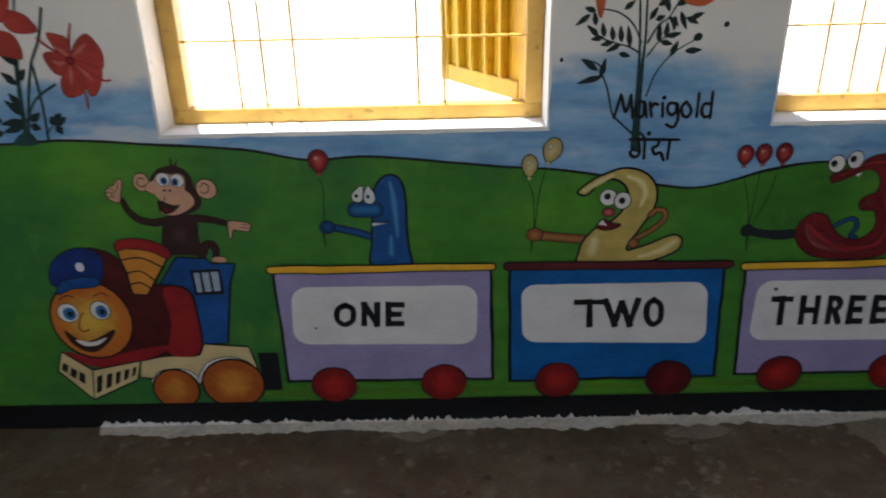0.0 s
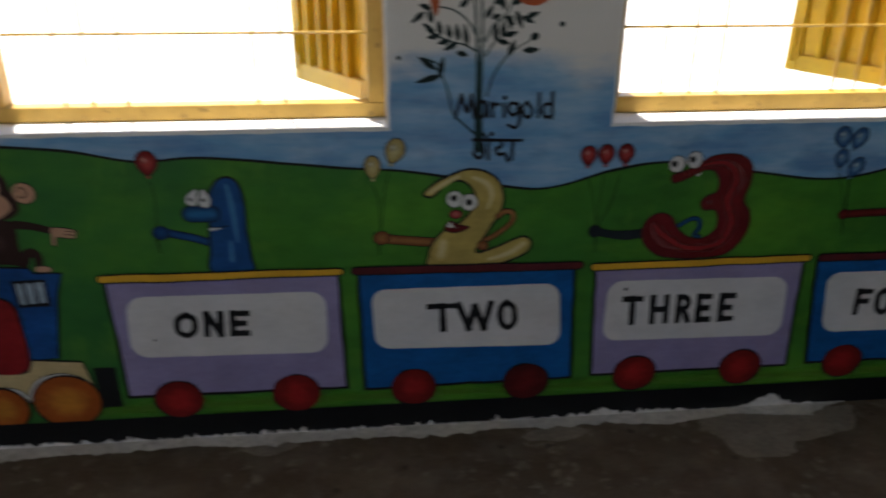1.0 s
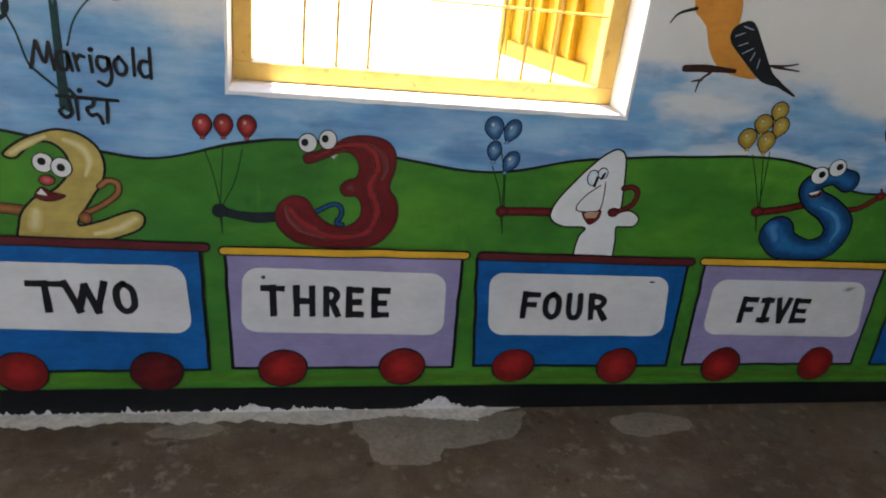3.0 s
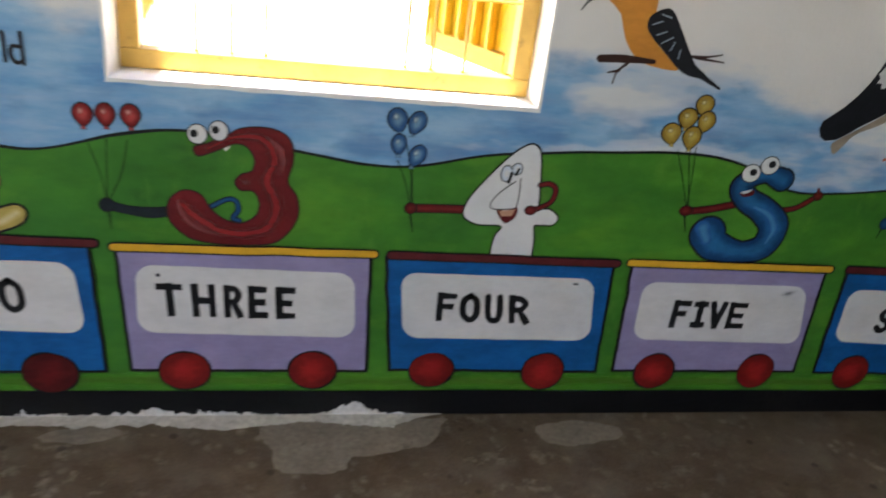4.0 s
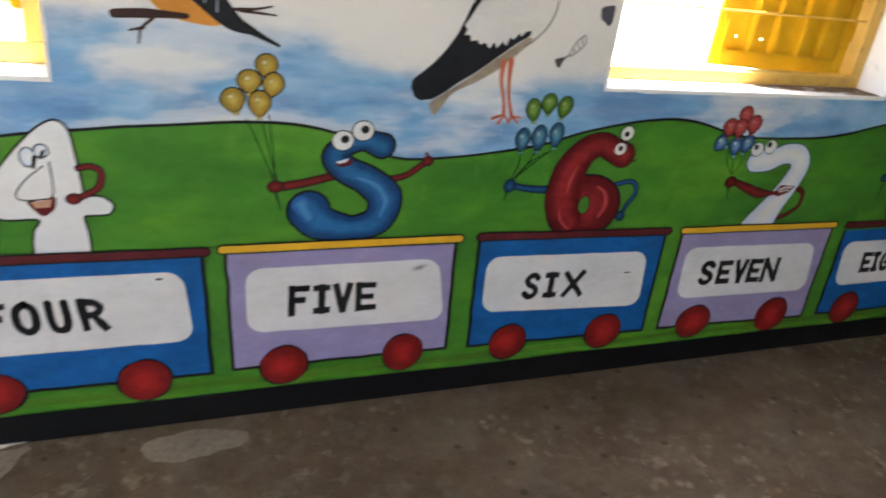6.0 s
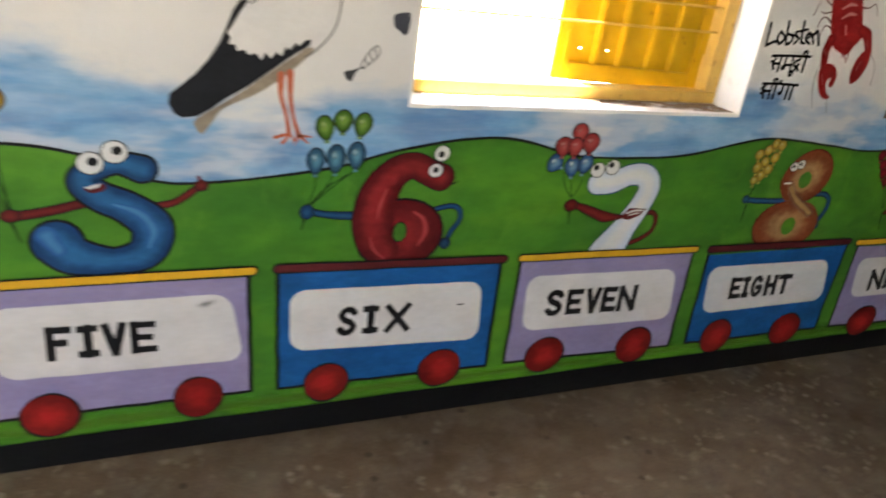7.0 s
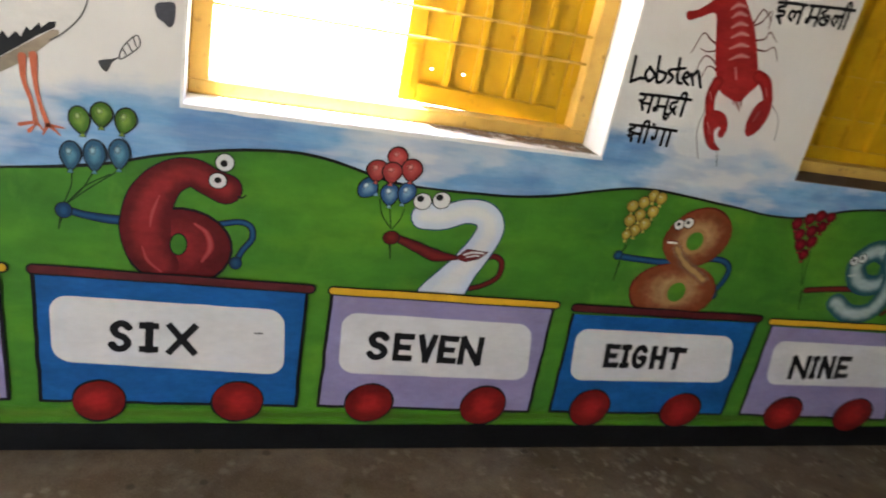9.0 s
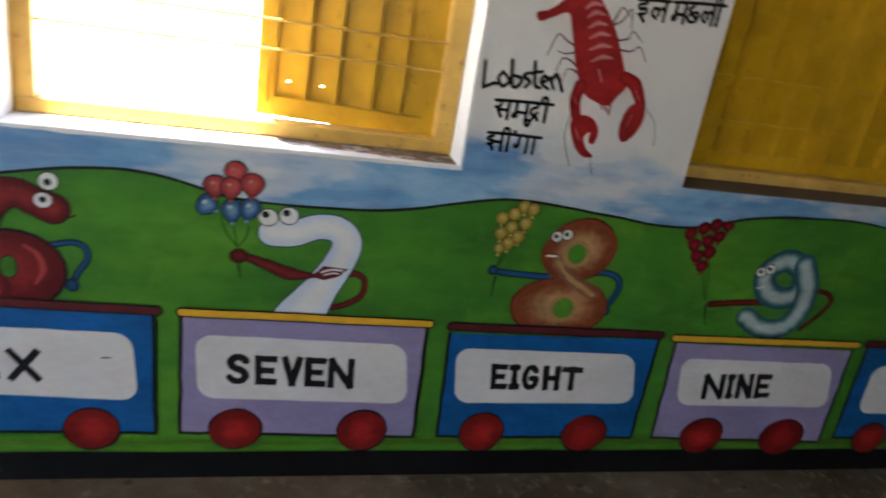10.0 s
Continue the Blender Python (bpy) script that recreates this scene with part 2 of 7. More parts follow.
def sky_wall():
    """White wall with a painted sky: a wash of blue over the hills with a brushed upper edge, dabbed with darker
    and paler strokes; how high and how dense it is changes along the wall."""
    m, nt, bsdf = shader("painted_sky_plaster", 0.5)
    geo = nt.nodes.new("ShaderNodeNewGeometry")
    sep = nt.nodes.new("ShaderNodeSeparateXYZ")
    nt.links.new(geo.outputs["Position"], sep.inputs[0])
    x, z = sep.outputs[0], sep.outputs[2]
    white = steps(nt, spot(nt, 2.2, 5), [(0.3, (0.66, 0.645, 0.635)), (0.7, (0.74, 0.725, 0.71))])
    top = along(nt, x, [(-1.3, 0.58), (-0.9, 0.56), (-0.84, 0.55), (0.3, 0.575), (0.55, 0.56), (0.87, 0.56), (1.92, 0.545), (2.1, 0.56), (2.42, 0.55), (2.6, 0.50), (2.75, 0.475), (3.0, 0.46), (3.25, 0.475), (4.37, 0.52), (4.6, 0.55), (4.85, 0.51), (5.0, 0.475), (6.2, 0.45)], -1.5, 6.5)
    dense = along(nt, x, [(-1.3, 0.88), (-0.86, 0.80), (-0.5, 0.98), (0.3, 1.0), (0.8, 1.0), (1.2, 0.88), (1.7, 0.86), (2.1, 0.68), (2.6, 0.64), (2.95, 0.56), (3.2, 0.86), (3.5, 0.74), (3.9, 0.56), (4.3, 0.62), (4.7, 0.62), (5.2, 0.70), (6.2, 0.5)], -1.5, 6.5)
    edge = calc(nt, "MULTIPLY", calc(nt, "SUBTRACT", spot(nt, 6.5, 5, (0.42, 1, 1.0), 0.55), 0.5), 0.24)
    over = calc(nt, "ADD", calc(nt, "SUBTRACT", calc(nt, "SUBTRACT", z, 0.55), top), edge)
    band = steps(nt, calc(nt, "ADD", over, 0.5), [(0.455, 1.0), (0.525, 0.0)], "EASE")
    strokes = spot(nt, 4.2, 4, (0.55, 1, 1.7), 0.52)
    cover = steps(nt, calc(nt, "ADD", strokes, calc(nt, "MULTIPLY", calc(nt, "SUBTRACT", dense, 0.5), 0.62)), [(0.44, 0.16), (0.51, 0.5), (0.60, 1.0)], "EASE")
    wisp = steps(nt, spot(nt, 12, 5, (0.32, 1, 2.6), 0.6), [(0.30, 0.82), (0.60, 1.0)])
    amount = calc(nt, "MULTIPLY", calc(nt, "MULTIPLY", band, cover), wisp)
    blue = steps(nt, spot(nt, 5.5, 5, (0.55, 1, 1.7), 0.6), [(0.34, (0.075, 0.235, 0.50)), (0.50, (0.14, 0.345, 0.60)), (0.66, (0.27, 0.47, 0.67))])
    deep = steps(nt, spot(nt, 7, 4, (0.7, 1, 1.3)), [(0.52, 0.0), (0.66, 0.75)])
    col = blend(nt, calc(nt, "MULTIPLY", amount, 0.96), white, blend(nt, deep, blue, (0.075, 0.215, 0.46)))
    grime = steps(nt, spot(nt, 28, 6), [(0.70, 0.0), (0.80, 0.25)])
    col = blend(nt, grime, col, (0.35, 0.32, 0.29))
    nt.links.new(col, bsdf.inputs["Base Color"])
    relief(nt, bsdf, spot(nt, 60, 6), 0.3, 0.005)
    return m


def plain_plaster(name, tone, rough=0.8):
    m, nt, bsdf = shader(name, rough)
    col = steps(nt, spot(nt, 3, 6), [(0.3, tuple(0.85 * c for c in tone)), (0.7, tone)])
    dirt = steps(nt, spot(nt, 22, 6), [(0.60, 0.0), (0.74, 0.4)])
    nt.links.new(blend(nt, dirt, col, tuple(0.5 * c for c in tone)), bsdf.inputs["Base Color"])
    relief(nt, bsdf, spot(nt, 45, 6), 0.5, 0.008)
    return m


def old_concrete():
    """Worn cement floor: brown-grey, polished in places, pale lime splashes, dark specks."""
    m, nt, bsdf = shader("worn_cement", 0.5)
    col = steps(nt, spot(nt, 1.6, 6, rough=0.65), [(0.3, (0.098, 0.071, 0.047)), (0.5, (0.145, 0.109, 0.076)), (0.72, (0.186, 0.146, 0.108))])
    mid = steps(nt, spot(nt, 11, 6, rough=0.7), [(0.3, 0.66), (0.7, 1.12)])
    col = blend(nt, 1.0, col, mid, "MULTIPLY")
    grain = steps(nt, spot(nt, 160, 4, rough=0.7), [(0.3, 0.75), (0.7, 1.15)])
    col = blend(nt, 1.0, col, grain, "MULTIPLY")
    where = steps(nt, spot(nt, 1.9, 3), [(0.40, 0.0), (0.60, 1.0)])
    lime = steps(nt, spot(nt, 17, 6, rough=0.66), [(0.55, 0.0), (0.68, 0.5)])
    col = blend(nt, calc(nt, "MULTIPLY", where, lime), col, (0.44, 0.39, 0.33))
    film = steps(nt, spot(nt, 5, 6, (1, 1, 1), 0.68), [(0.48, 0.0), (0.68, 0.5)])
    col = blend(nt, film, col, (0.215, 0.185, 0.155))
    vor = node(nt, "ShaderNodeTexVoronoi", Scale=9.0)
    geo = nt.nodes.new("ShaderNodeNewGeometry")
    nt.links.new(geo.outputs["Position"], vor.inputs["Vector"])
    col = blend(nt, steps(nt, vor.outputs["Distance"], [(0.07, 0.7), (0.13, 0.0)]), col, (0.045, 0.037, 0.03))
    vor2 = node(nt, "ShaderNodeTexVoronoi", Scale=19.0)
    mp = nt.nodes.new("ShaderNodeMapping")
    mp.inputs["Location"].default_value = (3.3, 1.7, 0)
    nt.links.new(geo.outputs["Position"], mp.inputs["Vector"])
    nt.links.new(mp.outputs[0], vor2.inputs["Vector"])
    ragged = calc(nt, "ADD", vor2.outputs["Distance"], calc(nt, "MULTIPLY", calc(nt, "SUBTRACT", spot(nt, 48, 4), 0.5), 0.5))
    flecked = steps(nt, spot(nt, 2.4, 3), [(0.50, 0.06), (0.62, 1.0)])
    fleck = calc(nt, "MULTIPLY", flecked, steps(nt, ragged, [(0.10, 0.5), (0.32, 0.0)]))
    col = blend(nt, fleck, col, (0.38, 0.345, 0.30))
    nt.links.new(col, bsdf.inputs["Base Color"])
    nt.links.new(steps(nt, spot(nt, 4, 5), [(0.35, 0.38), (0.7, 0.72)]), bsdf.inputs["Roughness"])
    relief(nt, bsdf, spot(nt, 55, 6, rough=0.7), 0.35, 0.004)
    return m


def steel_paint(name, base, worn, rough=0.38):
    """Enamel on steel or wood, rubbed and dirty at places."""
    m, nt, bsdf = shader(name, rough)
    col = steps(nt, spot(nt, 9, 5), [(0.3, tuple(0.72 * c for c in base)), (0.65, base)])
    col = blend(nt, steps(nt, spot(nt, 38, 6), [(0.62, 0.0), (0.74, 0.7)]), col, worn)
    nt.links.new(col, bsdf.inputs["Base Color"])
    relief(nt, bsdf, spot(nt, 50, 5), 0.3, 0.003)
    return m


def sand_ground():
    m, nt, bsdf = shader("sunlit_bare_ground", 0.9)
    col = steps(nt, spot(nt, 1.2, 6), [(0.3, (0.60, 0.55, 0.47)), (0.7, (0.72, 0.67, 0.58))])
    nt.links.new(col, bsdf.inputs["Base Color"])
    return m


def worn_lime(name, tone, low, high):
    """A thin coat that has worn through in spots."""
    m, nt, bsdf = shader(name, 0.85)
    col = steps(nt, spot(nt, 9, 6, rough=0.7), [(0.3, tuple(0.68 * c for c in tone)), (0.7, tone)])
    col = blend(nt, 1.0, col, steps(nt, spot(nt, 60, 5), [(0.3, 0.75), (0.65, 1.0)]), "MULTIPLY")
    nt.links.new(col, bsdf.inputs["Base Color"])
    cover = steps(nt, spot(nt, 24, 6, rough=0.72), [(low, 0.0), (high, 1.0)])
    clear = nt.nodes.new("ShaderNodeBsdfTransparent")
    mix = nt.nodes.new("ShaderNodeMixShader")
    nt.links.new(cover, mix.inputs[0])
    nt.links.new(clear.outputs[0], mix.inputs[1])
    nt.links.new(bsdf.outputs[0], mix.inputs[2])
    nt.links.new(mix.outputs[0], nt.nodes["Material Output"].inputs[0])
    relief(nt, bsdf, spot(nt, 70, 6), 0.5, 0.006)
    return m


def glaze(name, dark, pale, most, grain=11):
    """Thin paint, brushed out to nothing at its rim."""
    m, nt, bsdf = shader(name, 0.55)
    col = steps(nt, spot(nt, 8, 4, (0.5, 1, 1.8)), [(0.35, dark), (0.65, pale)])
    nt.links.new(col, bsdf.inputs["Base Color"])
    uv = nt.nodes.new("ShaderNodeUVMap")
    sep = nt.nodes.new("ShaderNodeSeparateXYZ")
    nt.links.new(uv.outputs[0], sep.inputs[0])
    streaks = calc(nt, "MULTIPLY", calc(nt, "SUBTRACT", spot(nt, grain, 5, (0.4, 1, 2.4), 0.6), 0.5), 1.1)
    rim = calc(nt, "ABSOLUTE", sep.outputs[0])
    cover = steps(nt, calc(nt, "ADD", rim, streaks), [(0.0, most), (0.9, 0.0)], "EASE")
    cover = calc(nt, "MULTIPLY", cover, steps(nt, rim, [(0.0, 1.0), (0.9, 0.0)], "EASE"))
    clear = nt.nodes.new("ShaderNodeBsdfTransparent")
    mix = nt.nodes.new("ShaderNodeMixShader")
    nt.links.new(cover, mix.inputs[0])
    nt.links.new(clear.outputs[0], mix.inputs[1])
    nt.links.new(bsdf.outputs[0], mix.inputs[2])
    nt.links.new(mix.outputs[0], nt.nodes["Material Output"].inputs[0])
    return m


RED_BODY = glaze("red_body_glaze", (0.25, 0.022, 0.024), (0.29, 0.028, 0.029), 0.9, 40)
RED_SHINE = glaze("red_shine_glaze", (0.42, 0.10, 0.095), (0.42, 0.10, 0.095), 0.6, 60)
TAN_BODY = glaze("tan_body_glaze", (0.58, 0.34, 0.15), (0.62, 0.38, 0.17), 0.6, 50)
SCUFF = glaze("grey_scuff_glaze", (0.36, 0.35, 0.34), (0.44, 0.43, 0.42), 0.6, 30)
GRASS = glaze("light_green_glaze", (0.10, 0.30, 0.020), (0.14, 0.33, 0.028), 0.6)
SHINE = {m: glaze("balloon_shine_" + n, c, c, 0.85, 60) for m, n, c in ((B_BLUE, "blue", (0.60, 0.72, 0.80)), (B_TEAL, "teal", (0.34, 0.50, 0.58)), (B_CORAL, "coral", (0.74, 0.30, 0.26)), (B_RED, "red", (0.78, 0.36, 0.30)), (B_YELLOW, "yellow", (0.78, 0.68, 0.34)), (B_GREEN, "green", (0.46, 0.60, 0.24)), (B_CREAM, "cream", (0.78, 0.73, 0.52)))}
HILL, SKY, CEMENT, SAND = hill_green(), sky_wall(), old_concrete(), sand_ground()
LIME = plain_plaster("whitewash", (0.85, 0.84, 0.82))
SPILL = worn_lime("lime_spill", (0.84, 0.82, 0.79), 0.22, 0.38)
DRIP = worn_lime("dry_lime", (0.84, 0.82, 0.79), 0.18, 0.3)
PATCH = worn_lime("pale_cement_patch", (0.35, 0.31, 0.262), 0.14, 0.40)
DUST_SHADE = worn_lime("brown_dust_and_shade", (0.24, 0.16, 0.10), 0.30, 0.55)
ROOM = plain_plaster("room_plaster", (0.66, 0.64, 0.60))
FRAME_Y = steel_paint("frame_yellow_enamel", (0.64, 0.40, 0.10), (0.20, 0.12, 0.045))
LEAF_Y = steel_paint("shutter_yellow_enamel", (0.58, 0.335, 0.014), (0.32, 0.17, 0.012))
STEEL = steel_paint("bar_yellow_enamel", (0.62, 0.38, 0.08), (0.3, 0.18, 0.06))
DARK_SILL = plain_plaster("dusty_brown_sill", (0.16, 0.11, 0.085))
# ---- tools for building ----
WALL = 2.0          # the painted wall's face
COAT = 0.0006       # each coat of paint lies this far over the one below


def smooth_path(pts, closed, n=7):
    """A soft line through the points (Catmull-Rom)."""
    p = [Vector(q) for q in pts]
    m = len(p)
    if m < 3:
        return p
    out = []
    for i in range(m if closed else m - 1):
        a, b = p[i], p[(i + 1) % m]
        before = p[(i - 1) % m] if closed or i else a * 2 - b
        after = p[(i + 2) % m] if closed or i + 2 < m else b * 2 - a
        for k in range(n):
            t = k / n
            out.append(0.5 * (2 * a + (b - before) * t + (2 * before - 5 * a + 4 * b - after) * t * t + (3 * a - before - 3 * b + after) * t ** 3))
    if not closed:
        out.append(p[-1])
    return out


class Coat:
    """Flat shapes of paint on the wall, gathered into one mesh."""

    def __init__(self):
        self.bm, self.mats, self.count = bmesh.new(), [], 0
        self.uv = self.bm.loops.layers.uv.new("UVMap")

    def slot(self, mat):
        if mat not in self.mats:
            self.mats.append(mat)
        return self.mats.index(mat)

    def over(self, layer):
        """Each brush stroke lies a hair over the one before it."""
        self.count += 1
        return layer + 0.012 * self.count

    def face(self, corners, us, mat, y):
        vs = [self.bm.verts.new((c[0], y, c[1])) for c in corners]
        f = self.bm.faces.new(vs)
        f.normal_update()
        if f.normal.y > 0:
            f.normal_flip()
        by = dict(zip(vs, us))
        for loop in f.loops:
            loop[self.uv].uv = by[loop.vert]
        f.material_index = self.slot(mat)
        return f

    def fill(self, pts, mat, layer=4, soft=True, line=0.0, ink=None):
        path = smooth_path(pts, True) if soft else [Vector(p) for p in pts]
        layer = self.over(layer)
        f = self.face(path, [(0, 0)] * len(path), mat, WALL - layer * COAT)
        bmesh.ops.triangulate(self.bm, faces=[f])
        if line:
            self.stroke(path, line, ink or BLACK, layer + 0.5, soft=False, closed=True)
        return self

    def stroke(self, pts, width, mat, layer=5, soft=True, closed=False, line=0.0, ink=None):
        path = smooth_path(pts, closed) if soft else [Vector(p) for p in pts]
        n = len(path)
        wide = [width] if isinstance(width, (int, float)) else list(width)
        at = [wide[0] if len(wide) == 1 else float(np.interp(i / max(1, n - 1), np.linspace(0, 1, len(wide)), wide)) for i in range(n)]
        if line:
            self.stroke(path, [w + 2 * line for w in at], ink or BLACK, layer - 0.5, soft=False, closed=closed)
        y, rows = WALL - self.over(layer) * COAT, []
        for i in range(n):
            a = path[i - 1] if i or closed else path[i]
            b = path[(i + 1) % n] if i + 1 < n or closed else path[i]
            d = (b - a).normalized()
            rows.append((path[i], Vector((-d.y, d.x)), at[i] / 2))
        cuts = (-1, -0.5, 0, 0.5, 1)
        if not closed and (len(wide) > 1 or wide[0] > 0.006):
            for end, way in ((0, -1), (-1, 1)):
                c, s, r = rows[end]
                d = Vector((s.y, -s.x)) * way
                fan = [(c + s * r * math.cos(k * math.pi / 8) + d * r * math.sin(k * math.pi / 8)) for k in range(9)]
                for k in range(8):
                    self.face([c, fan[k], fan[k + 1]], [(0, 0), (1, 0), (1, 0)], mat, y)
        for i in range(n if closed else n - 1):
            (c0, s0, r0), (c1, s1, r1) = rows[i], rows[(i + 1) % n]
            for u0, u1 in zip(cuts, cuts[1:]):
                self.face([c0 + s0 * r0 * u0, c0 + s0 * r0 * u1, c1 + s1 * r1 * u1, c1 + s1 * r1 * u0], [(u0, 0), (u1, 0), (u1, 0), (u0, 0)], mat, y)
        return self

    def flat(self, path, wide, mat, layer):
        """A straight brush mark with square, slightly slanting ends."""
        y, n = WALL - self.over(layer) * COAT, len(path)
        d = (path[-1] - path[0]).normalized()
        side = Vector((-d.y, d.x))
        for i in range(n - 1):
            a, b = path[i], path[i + 1]
            if i == 0:
                a = a - d * wide[0] * 0.42
            if i == n - 2:
                b = b + d * wide[-1] * 0.42
            self.face([a - side * wide[i] / 2, a + side * wide[i] / 2, b + side * wide[i + 1] / 2, b - side * wide[i + 1] / 2], [(0, 0)] * 4, mat, y)
        return self

    def disc(self, c, rx, rz, mat, layer=5, tilt=0.0, line=0.0, ink=None, drop=0.0, wob=0.0):
        """An oval; drop draws its lower half in towards a point, as a balloon's."""
        if line:
            self.disc(c, rx + line, rz + line, ink or BLACK, layer - 0.35, tilt, drop=drop, wob=wob * 1.2)
        y, n, turn = WALL - self.over(layer) * COAT, 24, radians(tilt)

        def rim(k, f):
            a = 2 * math.pi * k / n
            f *= 1 + wob * noise.noise((c[0] * 31 + math.cos(a) * 1.4, c[1] * 17 + math.sin(a) * 1.4, rx * 400))
            x, z = rx * f * math.cos(a), rz * f * math.sin(a)
            if z < 0:
                x, z = x * (1 - drop * (-math.sin(a)) ** 1.5), z * (1 + 0.35 * drop)
            return Vector((c[0] + x * math.cos(turn) - z * math.sin(turn), c[1] + x * math.sin(turn) + z * math.cos(turn)))

        for k in range(n):
            self.face([c, rim(k, 0.5), rim(k + 1, 0.5)], [(0, 0), (0.5, 0), (0.5, 0)], mat, y)
            self.face([rim(k, 0.5), rim(k, 1), rim(k + 1, 1), rim(k + 1, 0.5)], [(0.5, 0), (1, 0), (1, 0), (0.5, 0)], mat, y)
        return self

    def done(self, name, parent=None, label=""):
        bmesh.ops.remove_doubles(self.bm, verts=self.bm.verts, dist=1e-6)
        return part(name, self.bm, self.mats, parent, label)


def part(name, bm, material, parent=None, label="", bevel=0.0):
    """One mesh object from a bmesh, under a thing or a part."""
    if bevel:
        bmesh.ops.bevel(bm, geom=bm.edges[:], offset=bevel, segments=2, affect="EDGES", profile=0.6)
    me = bpy.data.meshes.new(name)
    bm.to_mesh(me)
    bm.free()
    for m in material if isinstance(material, list) else [material]:
        me.materials.append(m)
    ob = new(name, me)
    if parent:
        ob.parent = parent
        ob.matrix_parent_inverse = Matrix.Translation(-parent.location)
    if label:
        ob["label"] = label
    return ob


def thing(name, at, label, category, group="", kind=""):
    """An Empty at a thing's base, to carry its parts."""
    ob = new(name)
    ob.empty_display_size = 0.05
    ob.location = at if len(at) == 3 else (at[0], WALL, at[1])
    return tagged(ob, label, category, group, kind)


def block(x0, y0, z0, x1, y1, z1, bm=None):
    bm = bm or bmesh.new()
    made = bmesh.ops.create_cube(bm, size=1)["verts"]
    for v in made:
        v.co = ((x0 + x1) / 2 + v.co.x * (x1 - x0), (y0 + y1) / 2 + v.co.y * (y1 - y0), (z0 + z1) / 2 + v.co.z * (z1 - z0))
    return bm


def rod(a, b, r, sides=8):
    bm = bmesh.new()
    a, b = Vector(a), Vector(b)
    turn = (b - a).to_track_quat("Z", "Y").to_matrix().to_4x4()
    bmesh.ops.create_cone(bm, cap_ends=True, segments=sides, radius1=r, radius2=r, depth=(b - a).length, matrix=Matrix.Translation((a + b) / 2) @ turn)
    return bm


# ---- the room ----
WINDOWS = ((-0.786, 0.272, 0.957), (0.880, 1.918, 0.957), (3.290, 4.370, 0.974), (5.018, 6.085, 0.978))
HEAD, BACK = 2.10, 2.25     # window heads, and the outer face of the wall
WEST, EAST, SOUTH, TOP = -2.6, 11.5, -2.8, 3.0


def ragged(x0, x1, z0, step=0.02, amount=0.004, seed=0.0):
    """A hand-laid edge: points from x0 to x1 near the height z0."""
    n = max(2, int(abs(x1 - x0) / step))
    return [(x0 + (x1 - x0) * i / n, z0 + amount * noise.noise((x0 + (x1 - x0) * i / n * 14, seed, 0))) for i in range(n + 1)]


def painted_wall():
    bm = bmesh.new()
    xs = [WEST] + [v for w in WINDOWS for v in w[:2]] + [EAST]
    for i in range(0, len(xs), 2):
        block(xs[i], WALL, 0, xs[i + 1], BACK, TOP, bm)
    for x0, x1, sill in WINDOWS:
        block(x0, WALL, 0, x1, BACK, sill, bm)
        block(x0, WALL, HEAD, x1, BACK, TOP, bm)
    ob = part("wall_north", bm, SKY)
    return tagged(ob, "white plaster wall with blue sky streaks brushed on", "wall", kind="structure")


painted_wall()
tagged(part("floor", block(WEST, SOUTH, -0.12, EAST, WALL, 0), CEMENT), "worn brown-grey cement floor with pale lime splashes", "floor", kind="structure")
tagged(part("ceiling", block(WEST, SOUTH - 0.2, TOP, EAST, BACK, TOP + 0.15), ROOM), "plain plastered ceiling", "ceiling", kind="structure")
tagged(part("wall_west", block(WEST - 0.2, SOUTH, 0, WEST, BACK, TOP), ROOM), "plain plastered side wall", "wall", kind="structure")
# East wall is unseen; set far off so light thins towards that end.
tagged(part("wall_east", block(EAST, SOUTH, 0, EAST + 0.2, BACK, TOP), ROOM), "plain plastered side wall", "wall", kind="structure")
# Both south openings are out of view, assumed to hold the added lamps.
LAMP_OPENINGS = ((-2.3, -0.7), (1.1, 2.5))
sw = bmesh.new()
cuts = [WEST] + [v for o in LAMP_OPENINGS for v in o] + [EAST]
for i in range(0, len(cuts), 2):
    block(cuts[i], SOUTH - 0.2, 0, cuts[i + 1], SOUTH, TOP, sw)
for x0, x1 in LAMP_OPENINGS:
    block(x0, SOUTH - 0.2, 0, x1, SOUTH, 0.95, sw)
    block(x0, SOUTH - 0.2, 2.2, x1, SOUTH, TOP, sw)
tagged(part("wall_south", sw, ROOM), "unseen plain plastered wall with two assumed openings for added lamps", "wall", kind="structure")
for (x0, x1), power in zip(LAMP_OPENINGS, (6.4, 1.4)):
    added_daylight((x0 + x1) / 2, SOUTH - 0.1, 1.575, x1 - x0 - 0.04, 1.21, power, 1.0)
tagged(part("ground", block(-400, -400, -0.5, 400, 400, -0.35), SAND), "bare sunlit ground outside the building", "ground", kind="structure")

